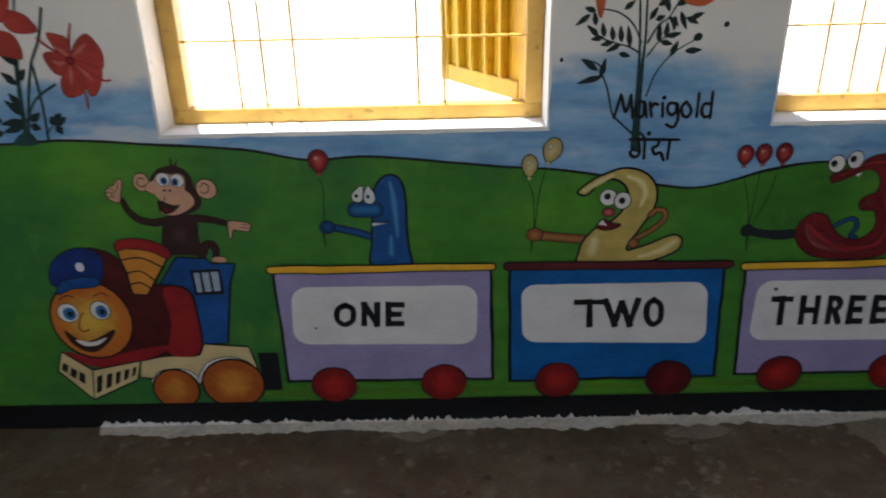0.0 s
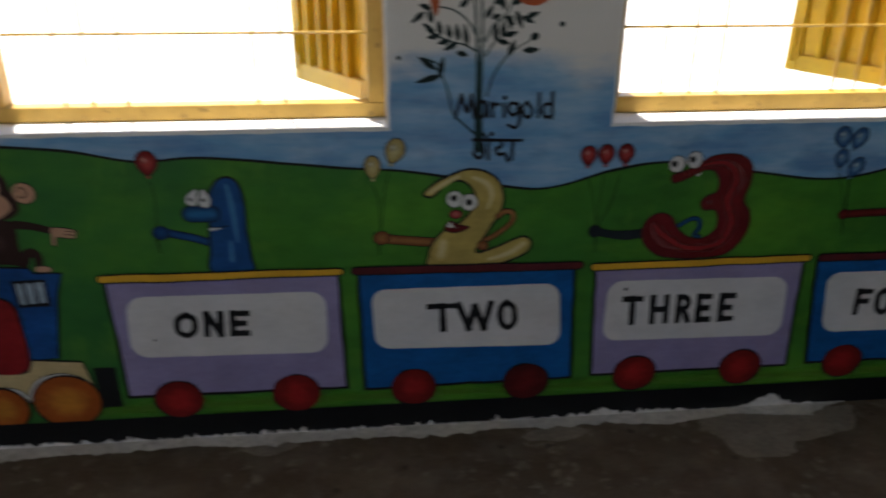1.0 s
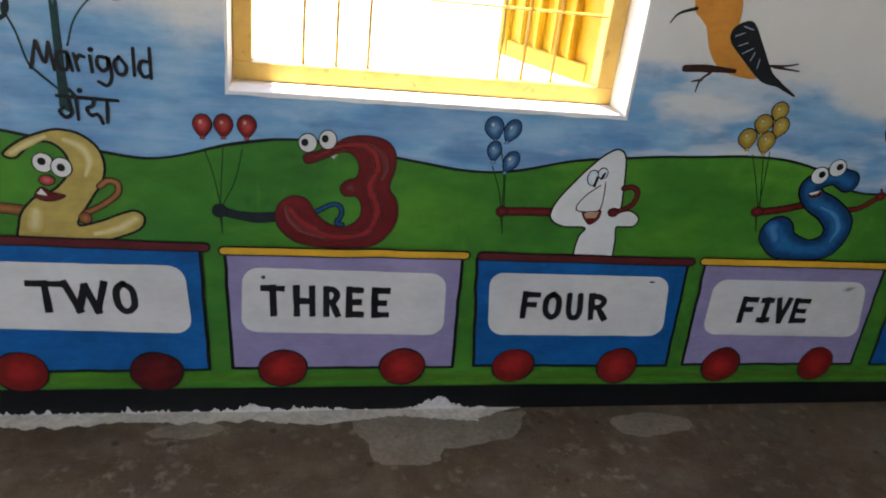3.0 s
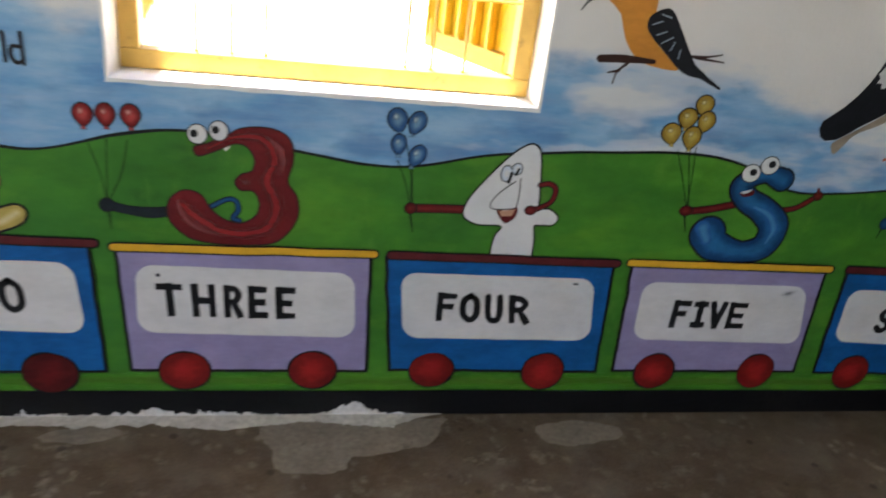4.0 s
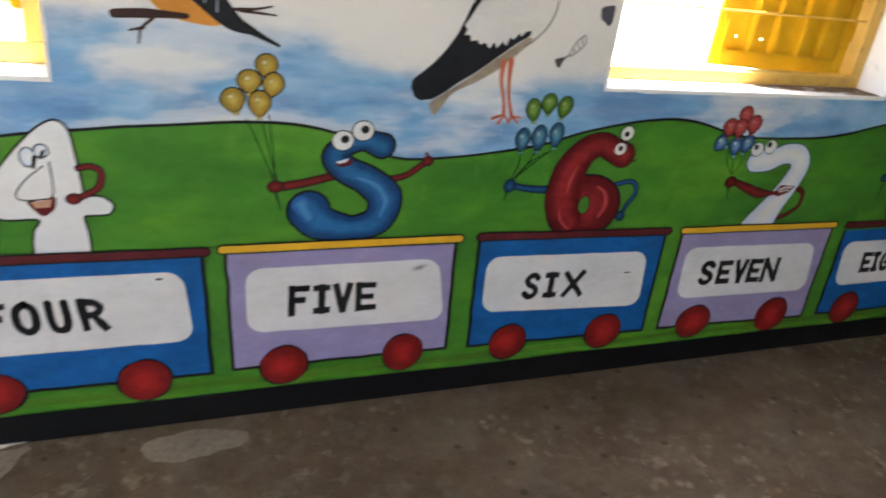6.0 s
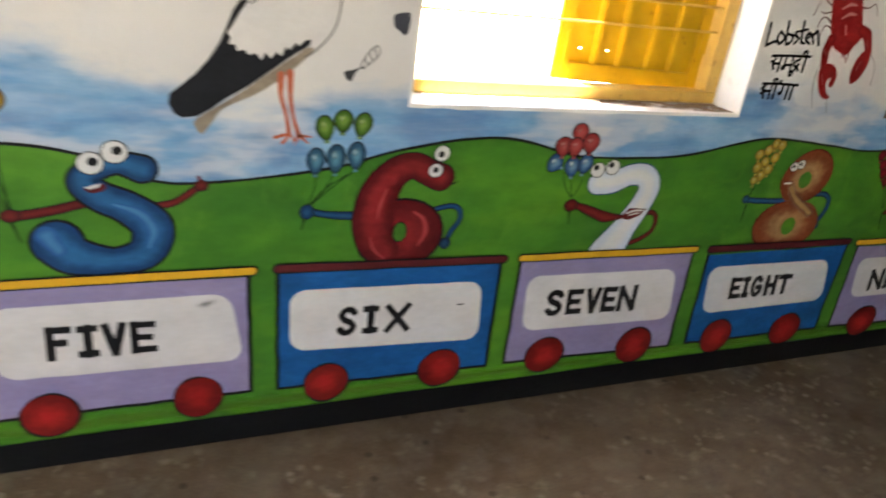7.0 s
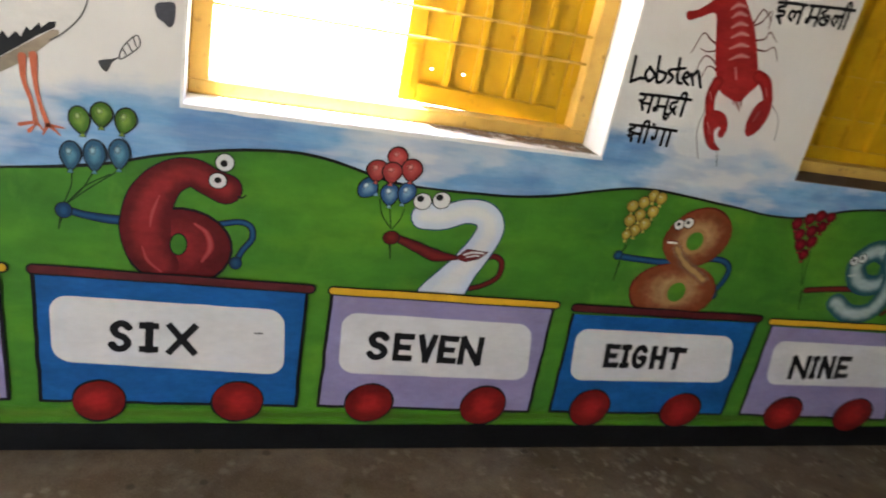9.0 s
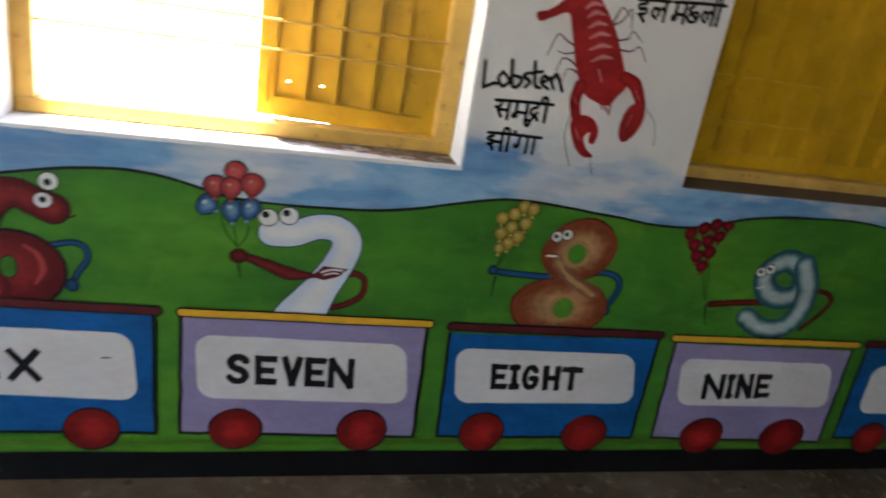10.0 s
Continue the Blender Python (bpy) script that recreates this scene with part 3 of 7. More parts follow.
# Lime-white border that was brushed round each opening, over the reveal and its edge.
for number, (x0, x1, sill) in enumerate(WINDOWS, 1):
    mat = LIME if number < 4 else DARK_SILL
    d = 0.003
    sheet = bmesh.new()
    block(x0 + d, WALL - 0.001, sill, x1 - d, BACK, sill + d, sheet)
    if number < 4:
        block(x0, WALL - 0.001, sill, x0 + d, BACK, HEAD, sheet)
        block(x1 - d, WALL - 0.001, sill, x1, BACK, HEAD, sheet)
    tagged(part("trim", sheet, mat), "whitewashed window reveal with a rough edge" if number < 4 else "dusty brown sill under the closed shutters", "reveal", kind="structure")
    if number < 4:
        edge = Coat()
        low = ragged(x0 - 0.004, x1 + 0.004, sill - 0.007, seed=number)
        edge.fill(low + [(x1 + 0.004, sill), (x0 - 0.004, sill)], LIME, 2, soft=False)
        for xa, way in ((x0, -1), (x1, 1)):
            side = [(xa + way * (0.004 + 0.004 * noise.noise((z * 14, xa, 2))), z) for z in np.linspace(sill - 0.006, HEAD, 60)]
            edge.fill(side + [(xa, HEAD), (xa, sill - 0.006)], LIME, 2, soft=False)
        tagged(edge.done("trim"), "rough whitewash line round the window opening", "whitewash", kind="structure")


# Coat on the third sill: brown dust, plus painted shade beside the closed leaf.
dust = bmesh.new()
for k in range(40):
    xs = [3.86 + 0.5 * (k + j) / 40 for j in (0, 1)]
    front = [WALL + 0.085 - 0.075 * min(1, (x - 3.86) / 0.4) + 0.012 * noise.noise((x * 25, 3, 0)) for x in xs]
    dust.faces.new([dust.verts.new(p) for p in ((xs[0], front[0], 0.9785), (xs[1], front[1], 0.9785), (xs[1], 2.113, 0.9785), (xs[0], 2.113, 0.9785))])
tagged(part("sill_dust_and_shade", dust, DUST_SHADE), "brown dust and painted shade on the whitewashed sill", "dust", kind="structure")


# ---- windows: yellow frames, grille bars, steel shutters ----
FY0, FY1 = 2.114, 2.175      # front and back of the frames
MEMBER = 0.052


def leaf(window, hinge_x, side, width, z0, z1, swing, dark=False, ribs=(), holes=()):
    """A steel shutter leaf that turns on the frame's side: a sheet in a flat frame, with upright ribs."""
    def turned(bm):
        m = Matrix.Translation((hinge_x, FY1 - 0.012, 0)) @ Matrix.Rotation(radians(-swing) * side, 4, "Z")
        bmesh.ops.transform(bm, matrix=m, verts=bm.verts)
        return bm
    def slab(u0, v0, w0, u1, v1, w1, bevel=0.0):
        bm = block(min(-side * u0, -side * u1), v0, w0, max(-side * u0, -side * u1), v1, w1)
        if bevel:
            bmesh.ops.bevel(bm, geom=bm.edges[:], offset=bevel, segments=2, affect="EDGES")
        return turned(bm)
    if holes:
        us, zs = [0.0] + [v for h in sorted(holes) for v in (h - 0.0045, h + 0.0045)] + [width], [z0, z0 + 0.093, z0 + 0.099, z1]
        sheet = bmesh.new()
        for i in range(len(us) - 1):
            for j in range(3):
                if not (i % 2 and j == 1):
                    block(-side * us[i + 1] if side > 0 else us[i], 0.014, zs[j], -side * us[i] if side > 0 else us[i + 1], 0.018, zs[j + 1], sheet)
        turned(sheet)
    else:
        sheet = slab(0.0, 0.014, z0, width, 0.018, z1)
    ob = part("shutter", sheet, LEAF_Y, window, "yellow enamelled steel shutter leaf" + (", rusted through in two spots" if holes else ""))
    part("stile", slab(0.0, 0.0, z0, 0.045, 0.014, z1, 0.003), LEAF_Y, ob)
    part("stile", slab(width - 0.05, 0.0, z0, width, 0.014, z1, 0.003), LEAF_Y, ob)
    for z in (z0, z1 - 0.055) if ribs else (z0, z0 + 0.40, z1 - 0.055):
        part("rail", slab(0.045, 0.0, z, width - 0.05, 0.014, z + 0.055, 0.003), LEAF_Y, ob)
    for f in ribs or (0.25, 0.5, 0.75):
        u = 0.045 + (width - 0.095) * f
        part("rib", slab(u - 0.009, -0.012, z0 + 0.055, u + 0.011, 0.014, z1 - 0.055, 0.004), LEAF_Y, ob)
    part("latch_plate", slab(width - 0.042, -0.004, z0 + 0.085, width - 0.014, 0.0, z0 + 0.16, 0.0015), LEAF_Y, ob)
    part("latch_bolt", slab(width - 0.034, -0.012, z0 + 0.03, width - 0.024, -0.004, z0 + 0.15, 0.003), LEAF_Y, ob)
    if dark:
        for z in (z0 + 0.13, z0 + 0.26):
            part("batten", slab(0.045, -0.005, z, width - 0.05, 0.014, z + 0.02, 0.003), LEAF_Y, ob)
    for z in (z0 + 0.12, z0 + 0.62):
        part("hinge", slab(-0.012, -0.008, z, 0.03, 0.0, z + 0.07, 0.002), LEAF_Y, ob)
    return ob


def window_unit(number, rail, bars, rods, swings, label, ribs=()):
    x0, x1, sill = WINDOWS[number - 1]
    z0 = sill + 0.004
    ob = thing("window_%d" % number, ((x0 + x1) / 2, FY0, z0), label, "window", kind="structure")
    frame_bits = (("bottom_rail", x0 + 0.004, z0, x1 - 0.004, z0 + rail), ("head_rail", x0 + 0.004, HEAD - MEMBER, x1 - 0.004, HEAD),
                  ("jamb", x0 + 0.004, z0 + rail, x0 + MEMBER, HEAD - MEMBER), ("jamb", x1 - MEMBER, z0 + rail, x1 - 0.004, HEAD - MEMBER))
    for name, a, b, c, d in frame_bits:
        part(name, block(a, FY0, b, c, FY1, d), FRAME_Y, ob, bevel=0.004)
    zb = z0 + rail
    for x in bars:
        part("upright_bar", rod((x, 2.138, zb), (x, 2.138, HEAD - MEMBER), 0.0046), STEEL, ob)
    for z in rods:
        part("cross_bar", rod((x0 + MEMBER, 2.130, z), (x1 - MEMBER, 2.130, z), 0.0036), STEEL, ob)
    half = (x1 - x0 - 2 * MEMBER + 0.024) / 2 - 0.0015
    for side, swing in swings:
        hx = x1 - MEMBER + 0.012 if side > 0 else x0 + MEMBER - 0.012
        leaf(ob, hx, side, half, zb - 0.012, HEAD - MEMBER + 0.012, swing, swing < 5, ribs, (0.325, 0.415) if number == 3 else ())
    return ob


window_unit(1, 0.041, (-0.588, -0.515, -0.426, -0.081, -0.007), (1.188, 1.44, 1.70), ((1, 59),), "yellow-framed window with thin grille bars, one shutter open", (0.2, 0.4, 0.6, 0.8))
window_unit(2, 0.047, (1.060, 1.145, 1.228, 1.582, 1.650, 1.736), (1.197, 1.46, 1.70), ((1, 67), (-1, 97)), "yellow-framed window with thin grille bars, both shutters open", (0.2, 0.4, 0.6, 0.8))
window_unit(3, 0.036, (), (1.194, 1.266, 1.50, 1.75), ((1, 12),), "yellow-framed window with one steel shutter half open", (0.17, 0.36, 0.60, 0.80))
window_unit(4, 0.036, (), (), ((1, 0), (-1, 0)), "yellow-framed window with both steel shutters closed")

# ---- the mural: hills, skirting, train ----
INK = 0.0066        # the brush that drew the outlines
RIDGE = [(-2.6, 0.90), (-1.8, 0.93)] + [(-1.227, 0.944), (-1.039, 0.951), (-0.810, 0.935), (-0.564, 0.915), (-0.389, 0.882), (-0.208, 0.888), (0.088, 0.857), (0.340, 0.834), (0.564, 0.792), (0.716, 0.779)] + [(0.903, 0.828), (1.081, 0.846), (1.309, 0.811), (1.488, 0.786), (1.626, 0.790), (1.839, 0.834), (2.258, 0.865), (2.430, 0.864), (2.563, 0.836), (2.731, 0.773)] + [(3.064, 0.802), (3.266, 0.853), (3.468, 0.888), (3.621, 0.887), (3.813, 0.843), (4.013, 0.835)] + [(4.215, 0.845), (4.454, 0.892), (4.581, 0.900), (4.821, 0.878), (5.059, 0.861), (5.271, 0.905), (5.462, 0.922), (5.752, 0.913)] + [(6.3, 0.80), (7.4, 0.84), (11.5, 0.80)]
SKIRT = 0.088
START = -1.148       # where the spilt whitewash begins


def hills():
    ridge = smooth_path(RIDGE, False, 6)
    c = Coat()
    low = SKIRT - 0.004
    for a, b in zip(ridge, ridge[1:]):
        c.face([(a.x, low), (b.x, low), b, a], [(0, 0)] * 4, HILL, WALL - COAT)
    ob = c.done("hills")
    tagged(ob, "rolling green hills painted along the lower wall", "mural hills", kind="structure")
    line = Coat().stroke([Vector((p.x, p.y + 0.002 * noise.noise((p.x * 9, 1, 0)))) for p in ridge], [0.0075 + 0.003 * noise.noise((p.x * 6, 4, 0)) for p in ridge], BLACK, 2, soft=False)
    tagged(line.done("ridge_line"), "black brushed line along the hill tops", "mural line", kind="structure")


def skirting():
    c = Coat()
    for i in range(int((EAST - WEST) / 0.05)):
        x0, x1 = WEST + 0.05 * i, WEST + 0.05 * (i + 1)
        z0, z1 = (SKIRT + 0.003 * noise.noise((x * 2.5, 7, 0)) for x in (x0, x1))
        c.face([(x0, 0), (x1, 0), (x1, z1), (x0, z0)], [(0, 0)] * 4, BAND, WALL - 8 * COAT)
    tagged(c.done("baseboard"), "black painted skirting band along the floor", "skirting", kind="structure")


def lime_spill():
    """Whitewash that was slopped along the foot of the wall: over the black band and out on the floor."""
    c = Coat()
    bm = bmesh.new()
    step, x = 0.004, START
    while x < 2.32:
        fade = min(1, (x - START) / 0.02) * (1 if x < 1.62 else max(0, 0.8 - 5.0 * (x - 1.62) + 0.5 * noise.noise((x * 9, 3, 3)) + 0.5 * math.exp(-((x - 2.2) / 0.06) ** 2)))
        xs = (x, x + step)
        up = [max(0.0, (0.006 + 0.016 * max(0.0, -0.4 - u) + 0.012 * noise.noise((u * 5, 0, 1)) + 0.016 * noise.noise((u * 34, 0, 2)) + 0.016 * noise.noise((u * 110, 0, 4)) + 0.038 * math.exp(-((u - 1.50) / 0.05) ** 2)
                        + 0.026 * math.exp(-((u - 0.94) / 0.04) ** 2) + 0.05 * max(0.0, noise.noise((u * 38, 9, 1))) ** 2) * fade) for u in xs]
        out = [max(0.0, (0.056 + 0.022 * noise.noise((u * 4, 5, 1)) + 0.014 * noise.noise((u * 25, 5, 2)) + 0.006 * noise.noise((u * 90, 5, 4))) * fade) for u in xs]
        if max(up) > 0.001:
            c.face([(xs[0], 0), (xs[1], 0), (xs[1], up[1]), (xs[0], up[0])], [(0, 0)] * 4, DRIP, WALL - 10 * COAT)
        if max(out) > 0.001:
            v = [bm.verts.new(p) for p in ((xs[0], WALL - out[0], 0.0025), (xs[1], WALL - out[1], 0.0025), (xs[1], WALL - 0.004, 0.003), (xs[0], WALL - 0.004, 0.003))]
            bm.faces.new(v)
        x += step
    tagged(c.done("whitewash_smear"), "ragged white lime smear over the black skirting", "whitewash", kind="structure")
    tagged(part("whitewash_spill", bm, SPILL), "ragged strip of spilt whitewash on the cement floor", "whitewash", kind="structure")


def floor_patch(rim, seed, mat, height, label):
    """A worn patch of paler cement: a soft outline, frayed by noise."""
    bm = bmesh.new()
    path = smooth_path(rim, True, 14)
    out = []
    for p in path:
        f = Vector((noise.noise((p.x * 16, p.y * 16, seed)), noise.noise((p.x * 16, p.y * 16, seed + 5)))) * 0.014
        f += Vector((noise.noise((p.x * 70, p.y * 70, seed)), noise.noise((p.x * 70, p.y * 70, seed + 5)))) * 0.005
        out.append(bm.verts.new((p.x + f.x, min(WALL - 0.012, p.y + f.y), height)))
    bmesh.ops.triangulate(bm, faces=[bm.faces.new(out)])
    tagged(part("cement_patch", bm, mat), label, "floor patch", kind="structure")


def light_grass():
    """Paler green brushed along the track."""
    c = Coat()
    c.stroke([(-0.60 + 0.2 * k, 0.118 + 0.008 * noise.noise((k * 0.9, 2, 0))) for k in range(36)], 0.10, GRASS, 1.5)
    tagged(c.done("grass_strip"), "paler green brushed along the foot of the hills", "mural grass", kind="structure")


hills()
light_grass()
skirting()
lime_spill()
floor_patch([(1.27, 1.965), (1.272, 1.82), (1.30, 1.755), (1.38, 1.745), (1.46, 1.755), (1.50, 1.812), (1.60, 1.822), (1.71, 1.855), (1.76, 1.93), (1.74, 1.975)], 2.0, PATCH, 0.0012, "pale cement patch worn into the floor by the wall")
floor_patch([(2.045, 1.925), (2.065, 1.86), (2.15, 1.846), (2.28, 1.86), (2.32, 1.914), (2.25, 1.953), (2.14, 1.95)], 5.0, PATCH, 0.0012, "small pale cement patch beside the skirting")
floor_patch([(0.66, 1.92), (0.71, 1.882), (0.815, 1.885), (0.865, 1.925), (0.80, 1.955)], 4.0, PATCH, 0.0012, "small pale cement patch beside the skirting")
floor_patch([(-0.20, 1.93), (-0.15, 1.897), (-0.07, 1.905), (-0.03, 1.935), (-0.10, 1.95)], 8.0, PATCH, 0.0012, "small pale cement patch beside the skirting")

# Letters of the hand-painted words: strokes in a cell 1 wide and 1 high.
GLYPHS = {
    "O": [[(0.5, 1), (0.12, 0.82), (0.03, 0.5), (0.12, 0.18), (0.5, 0), (0.88, 0.18), (0.97, 0.5), (0.88, 0.82), (0.5, 1)]],
    "N": [[(0.05, 0), (0.05, 1)], [(0.05, 1), (0.95, 0)], [(0.95, 0), (0.95, 1)]],
    "E": [[(0.08, 0), (0.08, 1)], [(0.08, 0.96), (0.98, 0.96)], [(0.08, 0.5), (0.8, 0.5)], [(0.08, 0.04), (0.98, 0.04)]],
    "T": [[(0.5, 0), (0.5, 1)], [(0, 0.95), (1, 0.95)]],
    "W": [[(0, 1), (0.27, 0)], [(0.27, 0), (0.5, 0.9)], [(0.5, 0.9), (0.75, 0)], [(0.75, 0), (1, 1)]],
    "H": [[(0.06, 0), (0.06, 1)], [(0.94, 0), (0.94, 1)], [(0.06, 0.5), (0.94, 0.5)]],
    "R": [[(0.06, 0), (0.06, 1)], [(0.06, 0.95), (0.6, 0.95), (0.92, 0.76), (0.6, 0.5), (0.06, 0.5)], [(0.5, 0.5), (0.97, 0)]],
    "F": [[(0.08, 0), (0.08, 1)], [(0.08, 0.95), (1, 0.95)], [(0.08, 0.52), (0.78, 0.52)]],
    "U": [[(0.06, 1), (0.06, 0.35), (0.22, 0.06), (0.5, 0), (0.78, 0.06), (0.94, 0.35), (0.94, 1)]],
    "I": [[(0.5, 0), (0.5, 1)], [(0.1, 0.95), (0.9, 0.95)], [(0.1, 0.05), (0.9, 0.05)]],
    "V": [[(0.02, 1), (0.5, 0)], [(0.5, 0), (0.98, 1)]],
    "S": [[(0.92, 0.84), (0.7, 0.97), (0.35, 0.97), (0.12, 0.78), (0.3, 0.57), (0.7, 0.45), (0.9, 0.24), (0.7, 0.04), (0.3, 0.02), (0.05, 0.16)]],
    "X": [[(0.02, 1), (0.98, 0)], [(0.98, 1), (0.02, 0)]],
    "G": [[(0.92, 0.82), (0.65, 0.98), (0.3, 0.92), (0.08, 0.6), (0.1, 0.25), (0.35, 0.03), (0.7, 0.04), (0.93, 0.22), (0.93, 0.45), (0.58, 0.45)]],
}


def corner(quad, u, v):
    """A point of a hand-drawn quad (top left, top right, bottom right, bottom left); u to the right, v up."""
    tl, tr, br, bl = (Vector(p) for p in quad)
    return bl.lerp(br, u).lerp(tl.lerp(tr, u), v)


def word(wagon, text, quad, spans, weight=0.0192):
    """A painted word; every letter is a part of the wagon and has its own stretch of the line."""
    wide = (Vector(quad[1]) - Vector(quad[0])).length
    tall = (Vector(quad[0]) - Vector(quad[3])).length
    mx, mz = weight / 2 / wide, weight * 0.45 / tall
    for k, (ch, (a, b)) in enumerate(zip(text, spans)):
        c = Coat()
        for n, line in enumerate(GLYPHS[ch]):
            pts = []
            for px, pz in line:
                p = corner(quad, a + mx + px * (b - a - 2 * mx), mz + pz * (1 - 2 * mz))
                pts.append((p.x + 0.0018 * noise.noise((p.x * 50, n, px)), p.y + 0.0016 * noise.noise((p.x * 40, n, 5 + px))))
            w = [weight * (0.98 + 0.22 * noise.noise((quad[0][0] * 9 + k, n, j * 1.7))) for j in range(4)]
            if len(pts) == 2:
                pts = [Vector(pts[0]).lerp(Vector(pts[1]), f) for f in (0, 0.33, 0.67, 1)]
                c.flat(pts, w, BLACK, 12 + 0.2 * n)
            else:
                c.stroke(pts, w, BLACK, 12 + 0.2 * n)
        c.done("letter", wagon, "black brush letter %s" % ch)


def soft_quad(quad, r=0.045, n=6, seed=0.0):
    """The outline of a quad with rounded, slightly uneven corners."""
    wide = (Vector(quad[1]) - Vector(quad[0])).length
    tall = (Vector(quad[0]) - Vector(quad[3])).length
    rx, rz, out = r / wide, r / tall, []
    for k, (cx, cz, a0) in enumerate(((1 - rx, 1 - rz, 0), (rx, 1 - rz, 90), (rx, rz, 180), (1 - rx, rz, 270))):
        f = 1 + 0.18 * noise.noise((seed, k * 3.1, 0))
        ox, oz = (1 if cx > 0.5 else 0), (1 if cz > 0.5 else 0)
        for j in range(n + 1):
            a = radians(a0 + 90 * j / n)
            u, v = cx + rx * math.cos(a), cz + rz * math.sin(a)
            out.append(corner(quad, ox + (u - ox) * f, oz + (v - oz) * f))
        if k in (0, 2):         # long sides: the brush wavers
            for j in range(1, 12):
                u = (1 - j / 12) if k == 0 else j / 12
                u = rx * 1.3 + u * (1 - 2.6 * rx)
                out.append(corner(quad, u, 1 if k == 0 else 0) + Vector((0, 0.0022 * noise.noise((seed + u * 9, k, 2)))))
    return out


def uneven(a, b, n, amount, seed):
    """Points on the line from a to b, with a hand's waver."""
    a, b = Vector(a), Vector(b)
    side = Vector((-(b - a).y, (b - a).x)).normalized()
    return [a.lerp(b, i / n) + side * amount * noise.noise((seed, i * 0.7, 0)) * (0 < i < n) for i in range(n + 1)]


def wagon(text, blue, body, rail_ends, panel, letters, spans, wheels):
    colour = "blue" if blue else "lilac"
    tl, tr, br, bl = body
    ob = thing("painted_wagon", ((bl[0] + br[0]) / 2, bl[1] - 0.06), "%s train wagon painted on the wall, marked %s" % (colour, text), "mural wagon", "wagons of the painted train")
    seed = tl[0] * 7
    left, low, right = uneven(tl, bl, 8, 0.004, seed), uneven(bl, br, 14, 0.004, seed + 3), uneven(br, tr, 8, 0.004, seed + 6)
    c = Coat().fill(left + low[1:] + right[1:], BLUE if blue else LILAC, 10.6, soft=False)
    for n, line in enumerate((left, low, right)):
        c.stroke(line, [0.0092 + 0.004 * noise.noise((seed + n, j, 1)) for j in range(6)], BLACK, 11.2 + 0.1 * n, soft=False)
    c.done("body", ob)
    rail = Coat()
    ra, rb = (Vector(p) for p in rail_ends)
    rd = (rb - ra).normalized() * 0.013
    rail.stroke(uneven(ra + rd, rb - rd, 8, 0.003, seed + 9), [0.020 + 0.004 * noise.noise((seed, j, 3)) for j in range(6)], MAROON if blue else YELLOW, 14, line=0.0045)
    rail.done("top_rail", ob, "%s top rail" % ("dark maroon" if blue else "yellow"))
    Coat().fill(soft_quad(panel, seed=seed), PANEL, 11.4, soft=False).done("name_panel", ob, "white rounded name panel")
    for k, (x, z, rx, rz) in enumerate(wheels):
        dim = text == "TWO" and k == 1
        Coat().disc((x, z), rx - 0.004, rz - 0.004, WHEEL_DIM if dim else WHEEL, 12.6, line=0.005, wob=0.05).done("wheel", ob, "darker red wheel" if dim else "red wheel")
    word(ob, text, letters, spans)
    return ob


wagon("ONE", False, ((-0.523, 0.537), (0.118, 0.538), (0.127, 0.159), (-0.516, 0.163)), ((-0.542, 0.551), (0.135, 0.548)), ((-0.476, 0.493), (0.08, 0.488), (0.076, 0.286), (-0.486, 0.297)), ((-0.354, 0.439), (-0.136, 0.44), (-0.14, 0.351), (-0.361, 0.356)),
      ((0.0, 0.336), (0.375, 0.664), (0.703, 1.0)), ((-0.373, 0.147, 0.072, 0.066), (-0.027, 0.148, 0.072, 0.068)))
wagon("TWO", True, ((0.175, 0.533), (0.806, 0.53), (0.822, 0.154), (0.181, 0.149)), ((0.155, 0.548), (0.832, 0.54)), ((0.209, 0.486), (0.764, 0.484), (0.781, 0.274), (0.217, 0.289)), ((0.366, 0.437), (0.641, 0.436), (0.648, 0.333), (0.371, 0.339)),
      ((0.0, 0.358), (0.321, 0.741), (0.759, 1.0)), ((0.329, 0.148, 0.07, 0.066), (0.678, 0.148, 0.072, 0.066)))
wagon("THREE", False, ((0.869, 0.519), (1.517, 0.525), (1.529, 0.158), (0.886, 0.158)), ((0.853, 0.532), (1.538, 0.536)), ((0.914, 0.484), (1.477, 0.476), (1.489, 0.271), (0.91, 0.28)), ((0.959, 0.434), (1.322, 0.43), (1.326, 0.327), (0.964, 0.332)),
      ((0.0, 0.191), (0.237, 0.424), (0.466, 0.614), (0.64, 0.797), (0.839, 1.0)), ((1.026, 0.157, 0.071, 0.064), (1.376, 0.16, 0.07, 0.065)))
wagon("FOUR", True, ((1.559, 0.526), (2.215, 0.528), (2.234, 0.159), (1.596, 0.162)), ((1.558, 0.535), (2.235, 0.532)), ((1.603, 0.483), (2.167, 0.48), (2.193, 0.271), (1.625, 0.273)), ((1.708, 0.426), (1.982, 0.42), (1.996, 0.324), (1.71, 0.33)),
      ((0.0, 0.232), (0.25, 0.476), (0.506, 0.72), (0.762, 1.0)), ((1.72, 0.163, 0.068, 0.062), (2.065, 0.16, 0.069, 0.067)))
wagon("FIVE", False, ((2.272, 0.522), (2.903, 0.519), (2.917, 0.163), (2.29, 0.163)), ((2.251, 0.536), (2.926, 0.536)), ((2.32, 0.476), (2.859, 0.475), (2.897, 0.269), (2.327, 0.278)), ((2.43, 0.419), (2.682, 0.415), (2.686, 0.32), (2.431, 0.321)),
      ((0.0, 0.248), (0.262, 0.49), (0.49, 0.724), (0.731, 1.0)), ((2.428, 0.162, 0.069, 0.066), (2.779, 0.164, 0.065, 0.066)))
